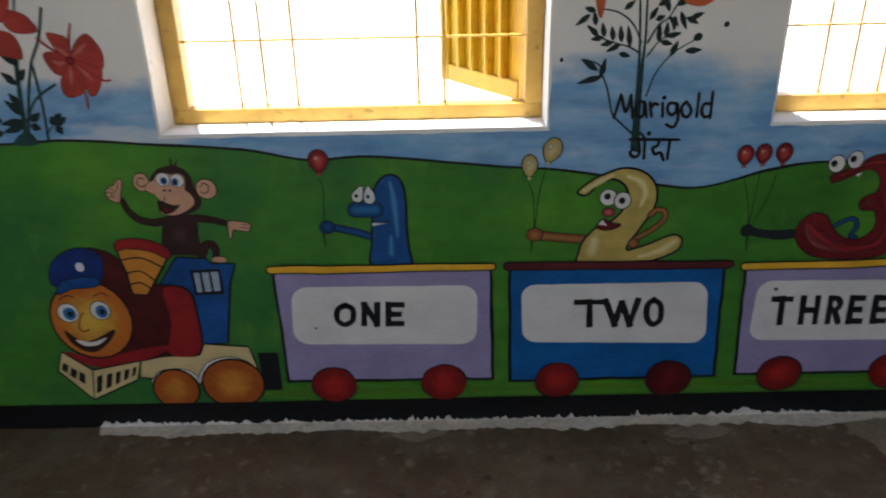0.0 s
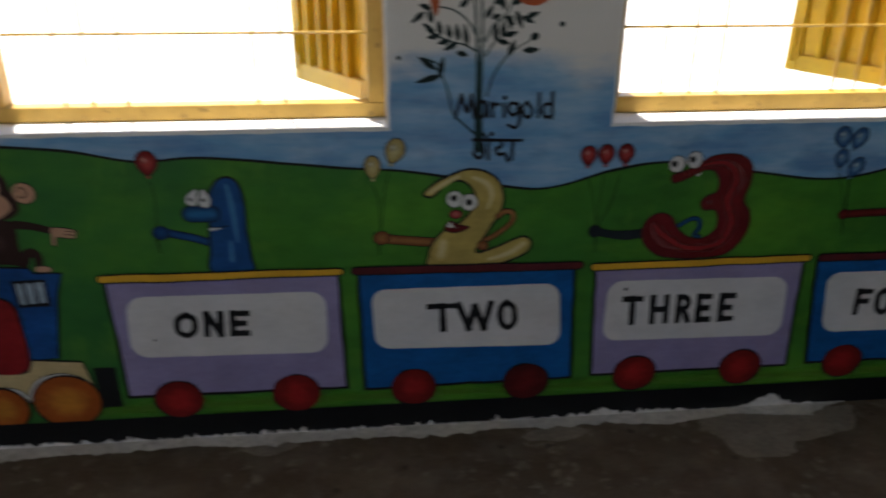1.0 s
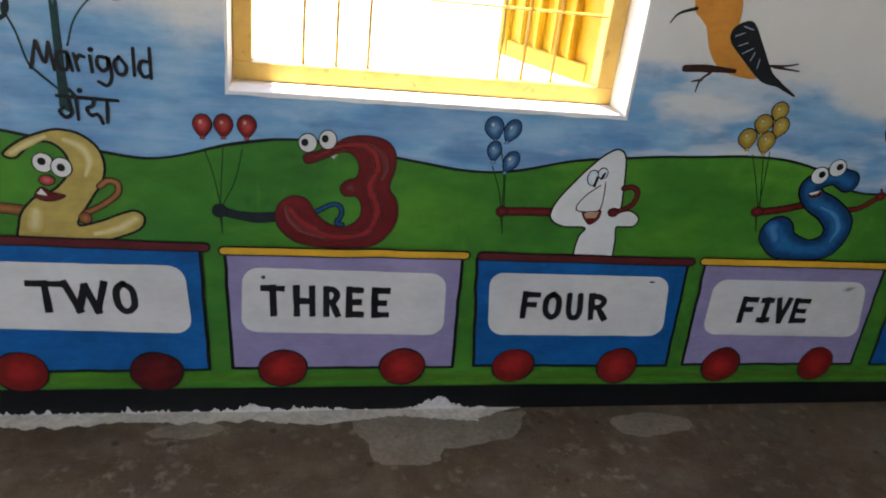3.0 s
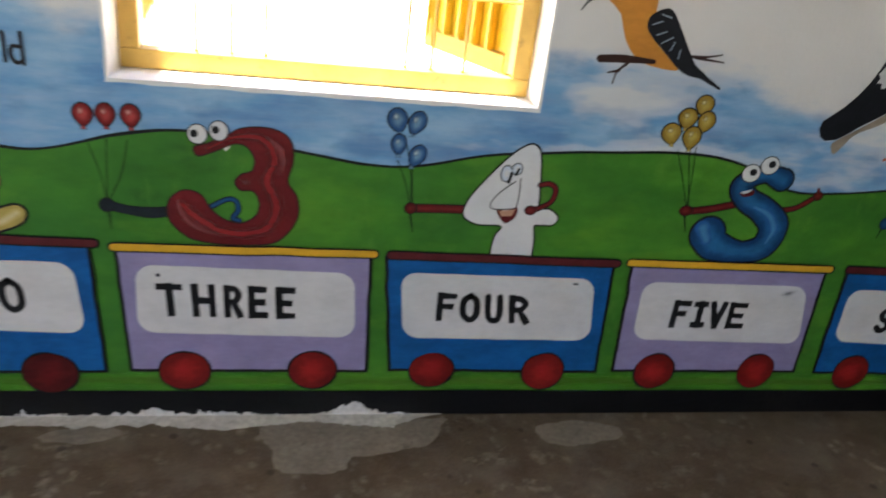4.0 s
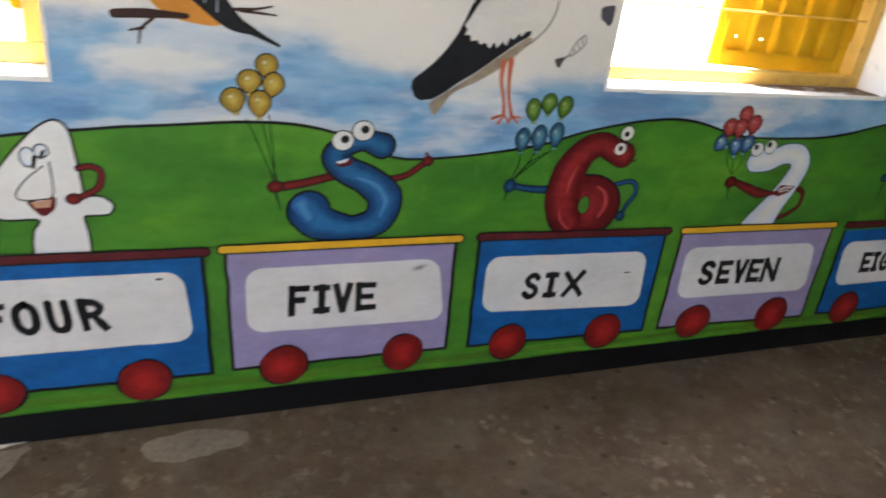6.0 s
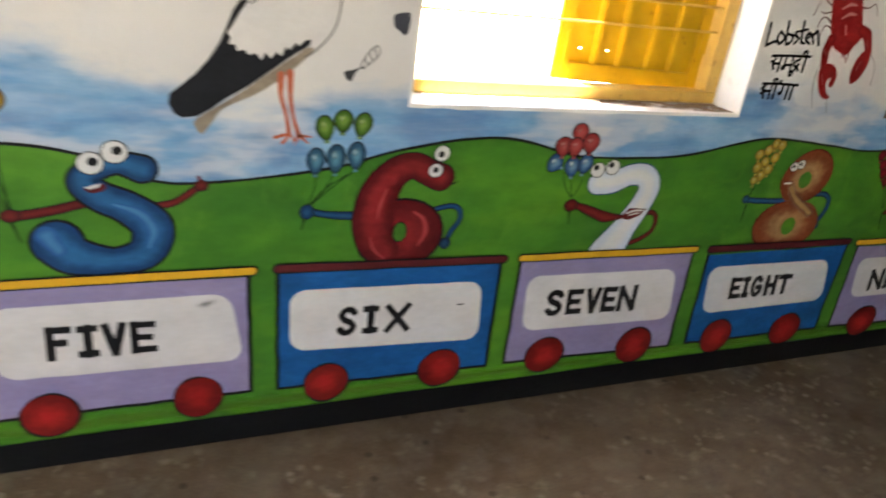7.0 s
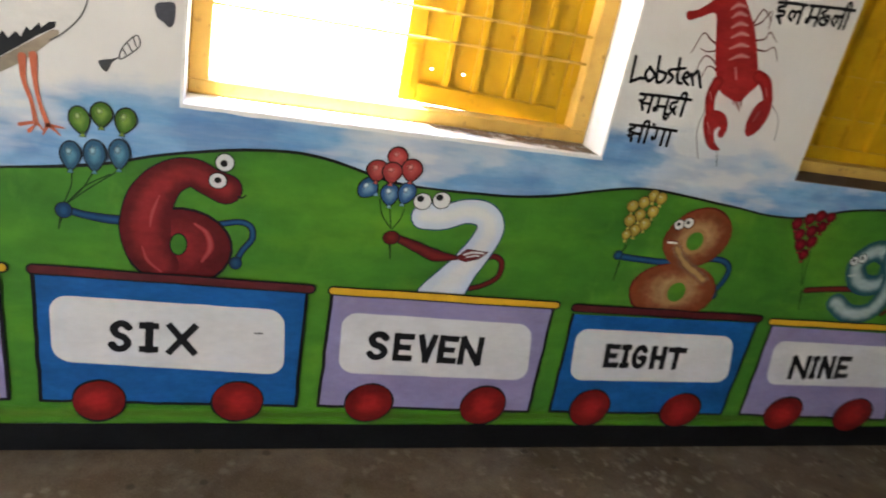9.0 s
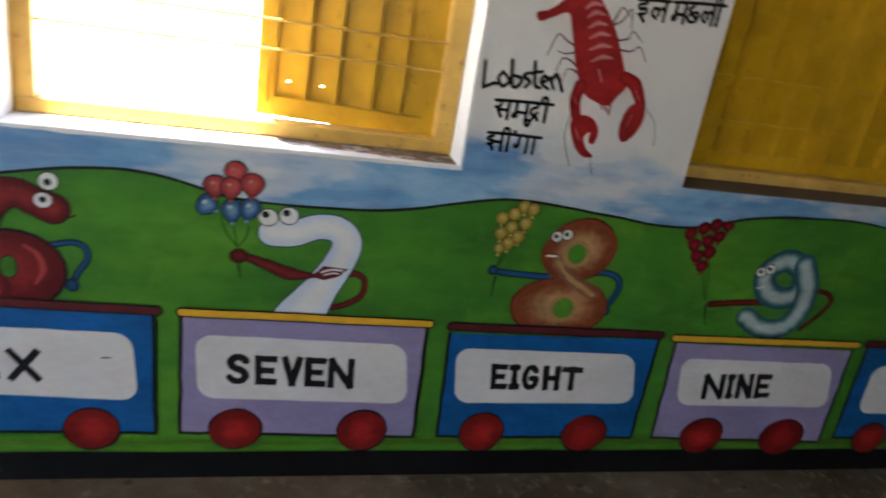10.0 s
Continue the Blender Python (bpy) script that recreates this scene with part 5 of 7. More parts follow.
eye(ob, (3.895, 0.800), 0.0230, 0.0215, -0.3, 0.35)
eye(ob, (3.946, 0.808), 0.0230, 0.0220, -0.3, 0.35)
balloons((3.832, 0.657), "red and blue balloons bunched on strings painted over the hills", [((3.747, 0.822), 0.0290, 0.0225, B_BLUE, 60), ((3.806, 0.811), 0.0235, 0.0275, B_BLUE, 5), ((3.850, 0.819), 0.0225, 0.0275, B_BLUE, -14), ((3.810, 0.911), 0.0245, 0.0250), ((3.764, 0.871), 0.0270, 0.0255), ((3.852, 0.882), 0.0265, 0.0270), ((3.802, 0.870), 0.0245, 0.0255)], B_CORAL, [[(3.782, 0.794), (3.795, 0.752), (3.825, 0.714)], [(3.813, 0.769), (3.825, 0.714)], [(3.851, 0.773), (3.845, 0.744), (3.828, 0.715)]], [(3.829, 0.670), (3.837, 0.628)])

ob = number("eight", (4.738, 0.531), "brown and tan number eight, painted on the wall")
lower = Coat().disc((4.733, 0.59), 0.150, 0.094, NUM_TAN, 4, line=0.003, ink=NUM_RED, wob=0.04).done("lower_loop", ob)
upper = Coat().disc((4.755, 0.768), 0.112, 0.094, NUM_TAN, 4.8, tilt=20, line=0.003, ink=NUM_RED, wob=0.04).done("upper_loop", ob)
Coat().stroke([(4.695, 0.732), (4.739, 0.686), (4.823, 0.635)], (0.075, 0.085, 0.080), TAN_BODY, 5.6).done("waist", ob)
Coat().disc((4.745, 0.587), 0.031, 0.033, HILL, 6.0, line=0.012, ink=TAN_RIM).done("hole", lower)
Coat().disc((4.748, 0.758), 0.028, 0.030, HILL, 6.0, line=0.012, ink=TAN_RIM).done("hole", upper)
Coat().stroke([(4.657, 0.747), (4.689, 0.748)], 0.006, WHITE, 7).stroke([(4.656, 0.752), (4.693, 0.753)], 0.004, TONGUE, 7.2).done("mouth", ob)
limb(ob, [(4.730, 0.682), (4.635, 0.683), (4.566, 0.686), (4.516, 0.690)], 0.0170, ARM_BLUE, ((4.510, 0.693), 0.0130, 0.0135))
limb(ob, [(4.804, 0.704), (4.867, 0.703), (4.901, 0.681), (4.901, 0.641), (4.877, 0.593)], 0.0160, ARM_BLUE, ((4.876, 0.584), 0.0165, 0.0150))
eye(ob, (4.676, 0.806), 0.0150, 0.0150, -0.2, 0.1)
eye(ob, (4.705, 0.814), 0.0150, 0.0150, -0.2, 0.1, 10)
balloons((4.515, 0.602), "bunch of small yellow balloons painted over the hills", [((4.509, 0.847), 0.0175, 0.0175), ((4.541, 0.862), 0.0175, 0.0175), ((4.566, 0.884), 0.0180, 0.0175), ((4.591, 0.879), 0.0175, 0.0175), ((4.539, 0.823), 0.0175, 0.0180), ((4.577, 0.837), 0.0175, 0.0180), ((4.512, 0.804), 0.0180, 0.0180), ((4.537, 0.776), 0.0180, 0.0180), ((4.562, 0.798), 0.0180, 0.0180), ((4.514, 0.761), 0.0145, 0.0150)], B_YELLOW, [[(4.534, 0.742), (4.524, 0.707)], [(4.524, 0.741), (4.521, 0.707)]], [(4.521, 0.673), (4.519, 0.611)], drop=0.2, line=0.0018)

ob = number("nine", (5.477, 0.529), "teal and white number nine, painted on the wall")
Coat().stroke([(5.439, 0.782), (5.508, 0.752), (5.517, 0.685), (5.471, 0.657), (5.410, 0.673), (5.381, 0.735)], 0.0700, NUM_TEAL, 4.4, closed=True, line=0.003, ink=ARM_BLUE).done("loop", ob)
Coat().stroke([(5.508, 0.771), (5.546, 0.696), (5.547, 0.617), (5.508, 0.559), (5.427, 0.551), (5.358, 0.588)], (0.0770, 0.0810, 0.0810, 0.0730, 0.0690, 0.0690), NUM_TEAL, 4.9).done("tail", ob)
Coat().stroke([(5.364, 0.686), (5.390, 0.695)], 0.005, WHITE, 7).done("mouth", ob)
limb(ob, [(5.409, 0.640), (5.306, 0.633), (5.222, 0.624)], 0.0175, ARM_RED, None)
limb(ob, [(5.583, 0.689), (5.629, 0.681), (5.652, 0.655), (5.628, 0.609), (5.574, 0.553)], 0.0115, ARM_RED, None)
eye(ob, (5.361, 0.741), 0.0160, 0.0150, -0.2, 0.1)
eye(ob, (5.389, 0.752), 0.0160, 0.0150, -0.2, 0.1, 10)
balloons((5.230, 0.562), "bunch of crimson balloons like grapes painted over the hills", [((5.086, 0.846), 0.0200, 0.0190), ((5.125, 0.865), 0.0200, 0.0190), ((5.160, 0.878), 0.0200, 0.0190), ((5.200, 0.878), 0.0190, 0.0155), ((5.108, 0.812), 0.0200, 0.0190), ((5.148, 0.827), 0.0205, 0.0195), ((5.181, 0.844), 0.0185, 0.0175), ((5.126, 0.779), 0.0205, 0.0195), ((5.163, 0.793), 0.0205, 0.0195), ((5.151, 0.748), 0.0190, 0.0180)], B_GRAPE, [[(5.164, 0.730), (5.197, 0.638)], [(5.176, 0.759), (5.201, 0.639)]], [(5.207, 0.620), (5.225, 0.552)], drop=0.2, line=0.0014)


ob = number("ten", (6.195, 0.512), "pale pink number ten with a red outline painted on the wall")
Coat().stroke([(6.150, 0.511), (6.126, 0.640), (6.083, 0.763), (6.047, 0.833)], (0.0960, 0.1070, 0.1130, 0.1070), PINK, 4, line=0.006, ink=ARM_RED).done("body", ob)
limb(ob, [(6.089, 0.603), (6.004, 0.645), (5.925, 0.691)], 0.0255, ARM_BLUE, ((5.905, 0.707), 0.0220, 0.0190))
balloons((5.945, 0.608), "dark blue balloons on a string painted over the hills", [((5.874, 0.873), 0.0515, 0.0530), ((5.958, 0.886), 0.0525, 0.0530)], NUM_NAVY, [[(5.887, 0.799), (5.898, 0.752), (5.904, 0.714)]], [(5.912, 0.690), (5.931, 0.620)])


# ---- the engine and its rider ----
ob = thing("painted_engine", (-0.927, 0.083), "smiling toy steam engine painted at the head of the train", "mural engine")
Coat().fill([(-0.603, 0.267), (-0.540, 0.266), (-0.539, 0.128), (-0.598, 0.129)], BLACK, 3, soft=False).done("buffer", ob, "black buffer block")
Coat().fill([(-0.967, 0.259), (-0.781, 0.265), (-0.763, 0.303), (-0.628, 0.290), (-0.616, 0.245), (-0.607, 0.203), (-0.595, 0.129), (-0.980, 0.185)], CREAM, 3.2, soft=False, line=INK).done("chassis", ob, "cream chassis plate")
Coat().stroke([(-0.800, 0.166), (-0.760, 0.228), (-0.695, 0.247), (-0.636, 0.225), (-0.610, 0.182)], 0.012, WHITE, 4.6, line=0.003).done("wheel_arch", ob)
Coat().stroke([(-0.944, 0.169), (-0.915, 0.200), (-0.866, 0.209), (-0.821, 0.198), (-0.800, 0.166)], 0.010, WHITE, 4.6, line=0.003).done("wheel_arch", ob)
Coat().disc((-0.875, 0.140), 0.0695, 0.0700, ORANGE, 6, line=INK).done("wheel", ob, "orange wheel")
Coat().disc((-0.692, 0.157), 0.0945, 0.0865, ORANGE, 6, line=INK).done("wheel", ob, "large orange wheel")
Coat().fill([(-0.801, 0.597), (-0.714, 0.591), (-0.705, 0.575), (-0.630, 0.573), (-0.654, 0.511), (-0.689, 0.306), (-0.781, 0.300), (-0.774, 0.476), (-0.871, 0.500)], CAB_BLUE, 3.4, soft=False, line=INK).done("cab", ob, "blue driver's cab")
Coat().fill([(-0.768, 0.554), (-0.678, 0.556), (-0.676, 0.473), (-0.764, 0.472)], BLACK, 5, soft=False).done("cab_window", ob)
for quad in ([(-0.758, 0.545), (-0.741, 0.546), (-0.741, 0.482), (-0.756, 0.481)], [(-0.734, 0.546), (-0.714, 0.547), (-0.713, 0.484), (-0.732, 0.482)], [(-0.707, 0.547), (-0.685, 0.548), (-0.686, 0.485), (-0.705, 0.484)]):
    Coat().fill(quad, PANE, 5.6, soft=False).done("pane", ob, "pale window pane")
Coat().fill([(-1.004, 0.509), (-0.920, 0.511), (-0.820, 0.505), (-0.781, 0.485), (-0.768, 0.428), (-0.778, 0.273), (-0.877, 0.265), (-0.994, 0.243), (-1.104, 0.236), (-1.111, 0.406)], ENGINE_DARK, 4, line=INK).done("boiler", ob, "dark red boiler")
Coat().fill([(-0.856, 0.493), (-0.796, 0.493), (-0.774, 0.441), (-0.779, 0.279), (-0.873, 0.269), (-0.851, 0.381)], ENGINE_RED, 4.7).done("boiler_ring", ob, "bright red boiler ring")
Coat().stroke([(-1.191, 0.279), (-1.119, 0.246), (-1.029, 0.252), (-0.946, 0.273), (-0.876, 0.292)], (0.0150, 0.0340, 0.0420, 0.0380, 0.0185), ENGINE_RED, 4.8).done("boiler_band", ob)
Coat().fill([(-0.973, 0.642), (-0.893, 0.654), (-0.815, 0.613), (-0.854, 0.552), (-0.906, 0.475), (-0.949, 0.480), (-0.958, 0.555)], ORANGE, 5.2, soft=False, line=INK).done("funnel", ob, "orange banded funnel")
Coat().fill([(-0.973, 0.638), (-0.955, 0.656), (-0.892, 0.658), (-0.831, 0.635), (-0.815, 0.613), (-0.825, 0.592), (-0.875, 0.618), (-0.939, 0.627), (-0.970, 0.620)], ENGINE_RED, 5.9, line=0.003).done("funnel_rim", ob, "red funnel rim")
for band in ([(-0.969, 0.591), (-0.904, 0.597), (-0.840, 0.563)], [(-0.961, 0.547), (-0.912, 0.554), (-0.871, 0.519)], [(-0.953, 0.512), (-0.919, 0.517), (-0.892, 0.497)]):
    Coat().stroke(band, 0.005, BLACK, 6.2).done("funnel_line", ob)
Coat().fill([(-1.063, 0.626), (-1.002, 0.618), (-0.964, 0.584), (-0.952, 0.536), (-0.963, 0.495), (-1.033, 0.493), (-1.069, 0.520)], ENGINE_DARK, 5, line=0.003).done("cap_side", ob)
Coat().fill([(-1.186, 0.537), (-1.170, 0.585), (-1.127, 0.620), (-1.070, 0.633), (-1.023, 0.611), (-1.021, 0.560), (-1.042, 0.523), (-1.122, 0.510), (-1.176, 0.511)], CAP_BLUE, 5.6, line=0.003).done("cap", ob, "blue peaked cap")
Coat().disc((-1.091, 0.394), 0.1200, 0.1305, FACE, 6.4, line=INK).done("face", ob, "round orange face plate")
Coat().fill([(-1.172, 0.500), (-1.148, 0.527), (-1.099, 0.539), (-1.049, 0.536), (-1.038, 0.519), (-1.064, 0.505), (-1.124, 0.501), (-1.169, 0.483)], CAB_BLUE, 8, line=0.003).done("cap_peak", ob)
Coat().disc((-1.088, 0.572), 0.0130, 0.0145, WHITE, 6.8).done("cap_badge", ob)
for c in (((-1.156, 0.421), 0.0305, 0.0310), ((-1.058, 0.427), 0.0285, 0.0305)):
    e = Coat().disc(*c, WHITE, 7.6, line=0.003).done("eye", ob, "white eye with blue iris")
    Coat().disc((c[0][0] + 0.004, c[0][1] - 0.003), c[1] * 0.65, c[2] * 0.7, IRIS, 8.2).disc((c[0][0] + 0.006, c[0][1] - 0.004), c[1] * 0.3, c[2] * 0.35, BLACK, 8.8).done("iris", e)
Coat().stroke([(-1.111, 0.422), (-1.133, 0.378), (-1.125, 0.356), (-1.103, 0.363)], 0.004, MAROON, 7.6).done("nose", ob)
Coat().stroke([(-1.174, 0.466), (-1.146, 0.480), (-1.127, 0.472)], 0.004, MAROON, 7.6).done("brow", ob)
Coat().stroke([(-1.070, 0.475), (-1.043, 0.486), (-1.023, 0.474)], 0.004, MAROON, 7.6).done("brow", ob)
Coat().fill([(-1.180, 0.361), (-1.145, 0.328), (-1.103, 0.323), (-1.029, 0.359), (-1.057, 0.314), (-1.102, 0.285), (-1.139, 0.292), (-1.168, 0.321)], BROWN, 7.6, line=0.003).fill([(-1.152, 0.328), (-1.104, 0.319), (-1.057, 0.334), (-1.087, 0.309), (-1.129, 0.306)], WHITE, 8.4).done("mouth", ob)
Coat().fill([(-1.207, 0.285), (-1.125, 0.217), (-0.972, 0.247), (-0.991, 0.177), (-1.143, 0.107), (-1.234, 0.216)], CREAM, 5.4, soft=False, line=INK).stroke([(-1.125, 0.217), (-1.143, 0.107)], 0.004, BLACK, 6.2, soft=False).done("cowcatcher", ob, "cream slotted cowcatcher")
for quad in ([(-1.211, 0.246), (-1.197, 0.236), (-1.207, 0.207), (-1.222, 0.222)], [(-1.190, 0.229), (-1.175, 0.216), (-1.184, 0.185), (-1.200, 0.200)], [(-1.167, 0.212), (-1.152, 0.201), (-1.160, 0.164), (-1.176, 0.181)], [(-1.116, 0.192), (-1.097, 0.200), (-1.113, 0.139), (-1.131, 0.129)], [(-1.084, 0.200), (-1.065, 0.206), (-1.079, 0.155), (-1.097, 0.147)], [(-1.054, 0.207), (-1.037, 0.213), (-1.049, 0.169), (-1.065, 0.161)], [(-1.026, 0.215), (-1.009, 0.219), (-1.020, 0.184), (-1.036, 0.175)], [(-0.998, 0.223), (-0.985, 0.227), (-0.994, 0.198), (-1.008, 0.187)]):
    Coat().fill(quad, BLACK, 6, soft=False).done("slot", ob)

INK2 = 0.003
monkey = thing("painted_monkey", (-0.77, 0.595), "brown waving monkey shape painted above the engine cab", "mural figure")
Coat().stroke([(-0.924, 0.775), (-0.913, 0.743), (-0.886, 0.716), (-0.847, 0.706), (-0.817, 0.71)], (0.014, 0.019, 0.021, 0.022), BROWN, 3, line=0.0016).done("arm", monkey)
Coat().stroke([(-0.725, 0.717), (-0.684, 0.712), (-0.636, 0.698)], (0.022, 0.019, 0.016), BROWN, 3, line=0.0016).done("arm", monkey)
hand_one = Coat().fill([(-0.932, 0.77), (-0.952, 0.773), (-0.965, 0.787), (-0.965, 0.805), (-0.953, 0.817), (-0.94, 0.822), (-0.929, 0.836), (-0.917, 0.838), (-0.915, 0.824), (-0.923, 0.797)], SKIN, 3.4, line=INK2).done("palm", monkey, "flesh palm with raised thumb")
Coat().stroke([(-0.957, 0.81), (-0.949, 0.812), (-0.943, 0.801)], 0.0022, BLACK, 4.2).done("finger_line", hand_one)
Coat().stroke([(-0.964, 0.798), (-0.954, 0.801), (-0.946, 0.791)], 0.0022, BLACK, 4.2).done("finger_line", hand_one)
Coat().stroke([(-0.96, 0.785), (-0.949, 0.789), (-0.941, 0.783)], 0.0022, BLACK, 4.2).done("finger_line", hand_one)
Coat().stroke([(-0.927, 0.832), (-0.931, 0.811), (-0.94, 0.797)], 0.0022, BLACK, 4.2).done("finger_line", hand_one)
hand_two = Coat().fill([(-0.634, 0.705), (-0.607, 0.706), (-0.572, 0.697), (-0.571, 0.687), (-0.579, 0.673), (-0.601, 0.675), (-0.623, 0.677), (-0.63, 0.654), (-0.638, 0.655), (-0.637, 0.681)], SKIN, 3.4, line=INK2).done("palm", monkey, "flesh palm pointing aside")
Coat().stroke([(-0.572, 0.693), (-0.598, 0.694)], 0.0022, BLACK, 4.2).done("finger_line", hand_two)
Coat().stroke([(-0.576, 0.683), (-0.602, 0.686)], 0.0022, BLACK, 4.2).done("finger_line", hand_two)
Coat().stroke([(-0.724, 0.606), (-0.71, 0.631), (-0.691, 0.635), (-0.682, 0.616), (-0.686, 0.59)], (0.027, 0.024, 0.021, 0.016), BROWN, 4.6, line=0.0016).done("leg", monkey)
Coat().fill([(-0.694, 0.592), (-0.675, 0.597), (-0.655, 0.59), (-0.66, 0.578), (-0.694, 0.579)], SKIN, 5, line=0.002).done("foot", monkey)
Coat().fill([(-0.816, 0.716), (-0.794, 0.728), (-0.763, 0.732), (-0.725, 0.723), (-0.722, 0.699), (-0.726, 0.661), (-0.723, 0.617), (-0.725, 0.6), (-0.774, 0.604), (-0.825, 0.603), (-0.839, 0.605), (-0.832, 0.658)], BROWN, 4.2, line=0.0016).disc((-0.776, 0.668), 0.0351, 0.0413, BELLY, 4.9).done("body", monkey)
ear = Coat().disc((-0.86, 0.828), 0.0217, 0.0258, SKIN, 4.4, line=INK2).done("ear", monkey)
Coat().stroke([(-0.848, 0.836), (-0.863, 0.841), (-0.872, 0.827), (-0.865, 0.815), (-0.853, 0.818)], 0.003, BLACK, 5.1).done("ear_fold", ear)
ear = Coat().disc((-0.682, 0.804), 0.0279, 0.0279, SKIN, 4.4, line=INK2).done("ear", monkey)
Coat().stroke([(-0.699, 0.809), (-0.688, 0.821), (-0.675, 0.814), (-0.677, 0.798), (-0.692, 0.792), (-0.697, 0.8)], 0.003, BLACK, 5.1).done("ear_fold", ear)
Coat().fill([(-0.835, 0.833), (-0.823, 0.853), (-0.804, 0.868), (-0.769, 0.875), (-0.736, 0.864), (-0.72, 0.841), (-0.715, 0.81), (-0.702, 0.781), (-0.703, 0.757), (-0.72, 0.74), (-0.743, 0.732), (-0.784, 0.726), (-0.809, 0.754), (-0.829, 0.807)], BROWN, 5).stroke([(-0.768, 0.869), (-0.767, 0.897)], (0.010, 0.003), BROWN, 5.3).stroke([(-0.762, 0.867), (-0.749, 0.891)], (0.009, 0.003), BROWN, 5.4).done("hair", monkey)
Coat().fill([(-0.853, 0.815), (-0.839, 0.828), (-0.825, 0.834), (-0.814, 0.85), (-0.793, 0.856), (-0.775, 0.85), (-0.755, 0.854), (-0.739, 0.844), (-0.736, 0.824), (-0.741, 0.805), (-0.728, 0.792), (-0.719, 0.771), (-0.728, 0.753), (-0.754, 0.736), (-0.786, 0.727), (-0.815, 0.733), (-0.824, 0.749), (-0.816, 0.77), (-0.832, 0.792), (-0.85, 0.802)], SKIN, 5.6, line=0.002).done("face", monkey)
Coat().fill([(-0.823, 0.771), (-0.81, 0.771), (-0.796, 0.763), (-0.777, 0.757), (-0.763, 0.76), (-0.781, 0.741), (-0.803, 0.733), (-0.819, 0.742), (-0.824, 0.757)], BROWN, 6.2, line=0.002).fill([(-0.81, 0.748), (-0.796, 0.751), (-0.789, 0.745), (-0.804, 0.737)], TONGUE, 6.8).done("mouth", monkey)
Coat().stroke([(-0.801, 0.784), (-0.806, 0.771)], 0.0028, BLACK, 6.3).done("muzzle_line", monkey)
Coat().disc((-0.799, 0.803), 0.0041, 0.0041, BLACK, 6.3).done("nostril", monkey)
Coat().disc((-0.784, 0.802), 0.0041, 0.0041, BLACK, 6.3).done("nostril", monkey)
e = Coat().disc((-0.798, 0.835), 0.0186, 0.0186, WHITE, 6.2, line=0.002).done("eye", monkey)
Coat().disc((-0.796, 0.831), 0.0103, 0.0114, IRIS, 6.9).disc((-0.796, 0.831), 0.0052, 0.0062, BLACK, 7.4).done("iris", e)
e = Coat().disc((-0.759, 0.831), 0.0186, 0.0186, WHITE, 6.2, line=0.002).done("eye", monkey)
Coat().disc((-0.765, 0.827), 0.0103, 0.0114, IRIS, 6.9).disc((-0.765, 0.827), 0.0052, 0.0062, BLACK, 7.4).done("iris", e)


# ---- flowers, words and creatures above the hills ----
def leafy(c, pairs, width, mat, layer=3.4):
    """Lens-shaped leaves, each from its stalk to its tip."""
    for a, b in zip(pairs[::2], pairs[1::2]):
        a, b = Vector(a), Vector(b)
        side = Vector((-(b - a).y, (b - a).x)).normalized() * width
        c.fill([a, a.lerp(b, 0.35) + side, a.lerp(b, 0.7) + side * 0.7, b, a.lerp(b, 0.7) - side * 0.7, a.lerp(b, 0.35) - side], mat, layer)


ob = thing("painted_hibiscus", (-1.156, 0.949), "red hibiscus flowers on dark stems painted on the wall", "mural flower")
c = Coat()
for line, w in (([(-1.029, 1.296), (-1.054, 1.220), (-1.089, 1.156), (-1.119, 1.060), (-1.144, 0.952)], 0.008), ([(-1.086, 1.151), (-1.084, 1.074), (-1.086, 1.013), (-1.090, 0.957)], 0.008), ([(-1.124, 1.178), (-1.136, 1.090), (-1.144, 1.014), (-1.150, 0.952)], 0.013), ([(-1.038, 1.103), (-1.078, 1.080), (-1.106, 1.056), (-1.137, 1.006)], 0.007), ([(-1.086, 0.974), (-1.068, 0.994), (-1.041, 1.009)], 0.004), ([(-1.084, 1.358), (-1.099, 1.290)], 0.006)):
    c.stroke(line, w, STEM, 2.6)
c.fill([(-1.157, 0.976), (-1.134, 0.975), (-1.122, 0.942), (-1.188, 0.943)], STEM, 2.8)
c.done("stem", ob, "dark teal stems")
c = Coat()
leafy(c, [(-1.143, 1.007), (-1.209, 1.000), (-1.146, 0.996), (-1.206, 0.977), (-1.139, 1.022), (-1.183, 1.064), (-1.139, 1.105), (-1.173, 1.138), (-1.137, 1.113), (-1.107, 1.146), (-1.119, 1.161), (-1.162, 1.179), (-1.142, 1.045), (-1.167, 1.083), (-1.126, 1.006), (-1.095, 1.029), (-1.129, 0.995), (-1.102, 0.985), (-1.063, 0.994), (-1.069, 1.020), (-1.062, 0.997), (-1.028, 1.015), (-1.060, 0.994), (-1.047, 0.969), (-1.058, 1.005), (-1.040, 1.027), (-1.199, 1.077), (-1.229, 1.107), (-1.202, 1.008), (-1.244, 1.024), (-1.206, 0.977), (-1.251, 0.970)], 0.011, LEAF)
c.done("foliage", ob, "dark brushed leaves")
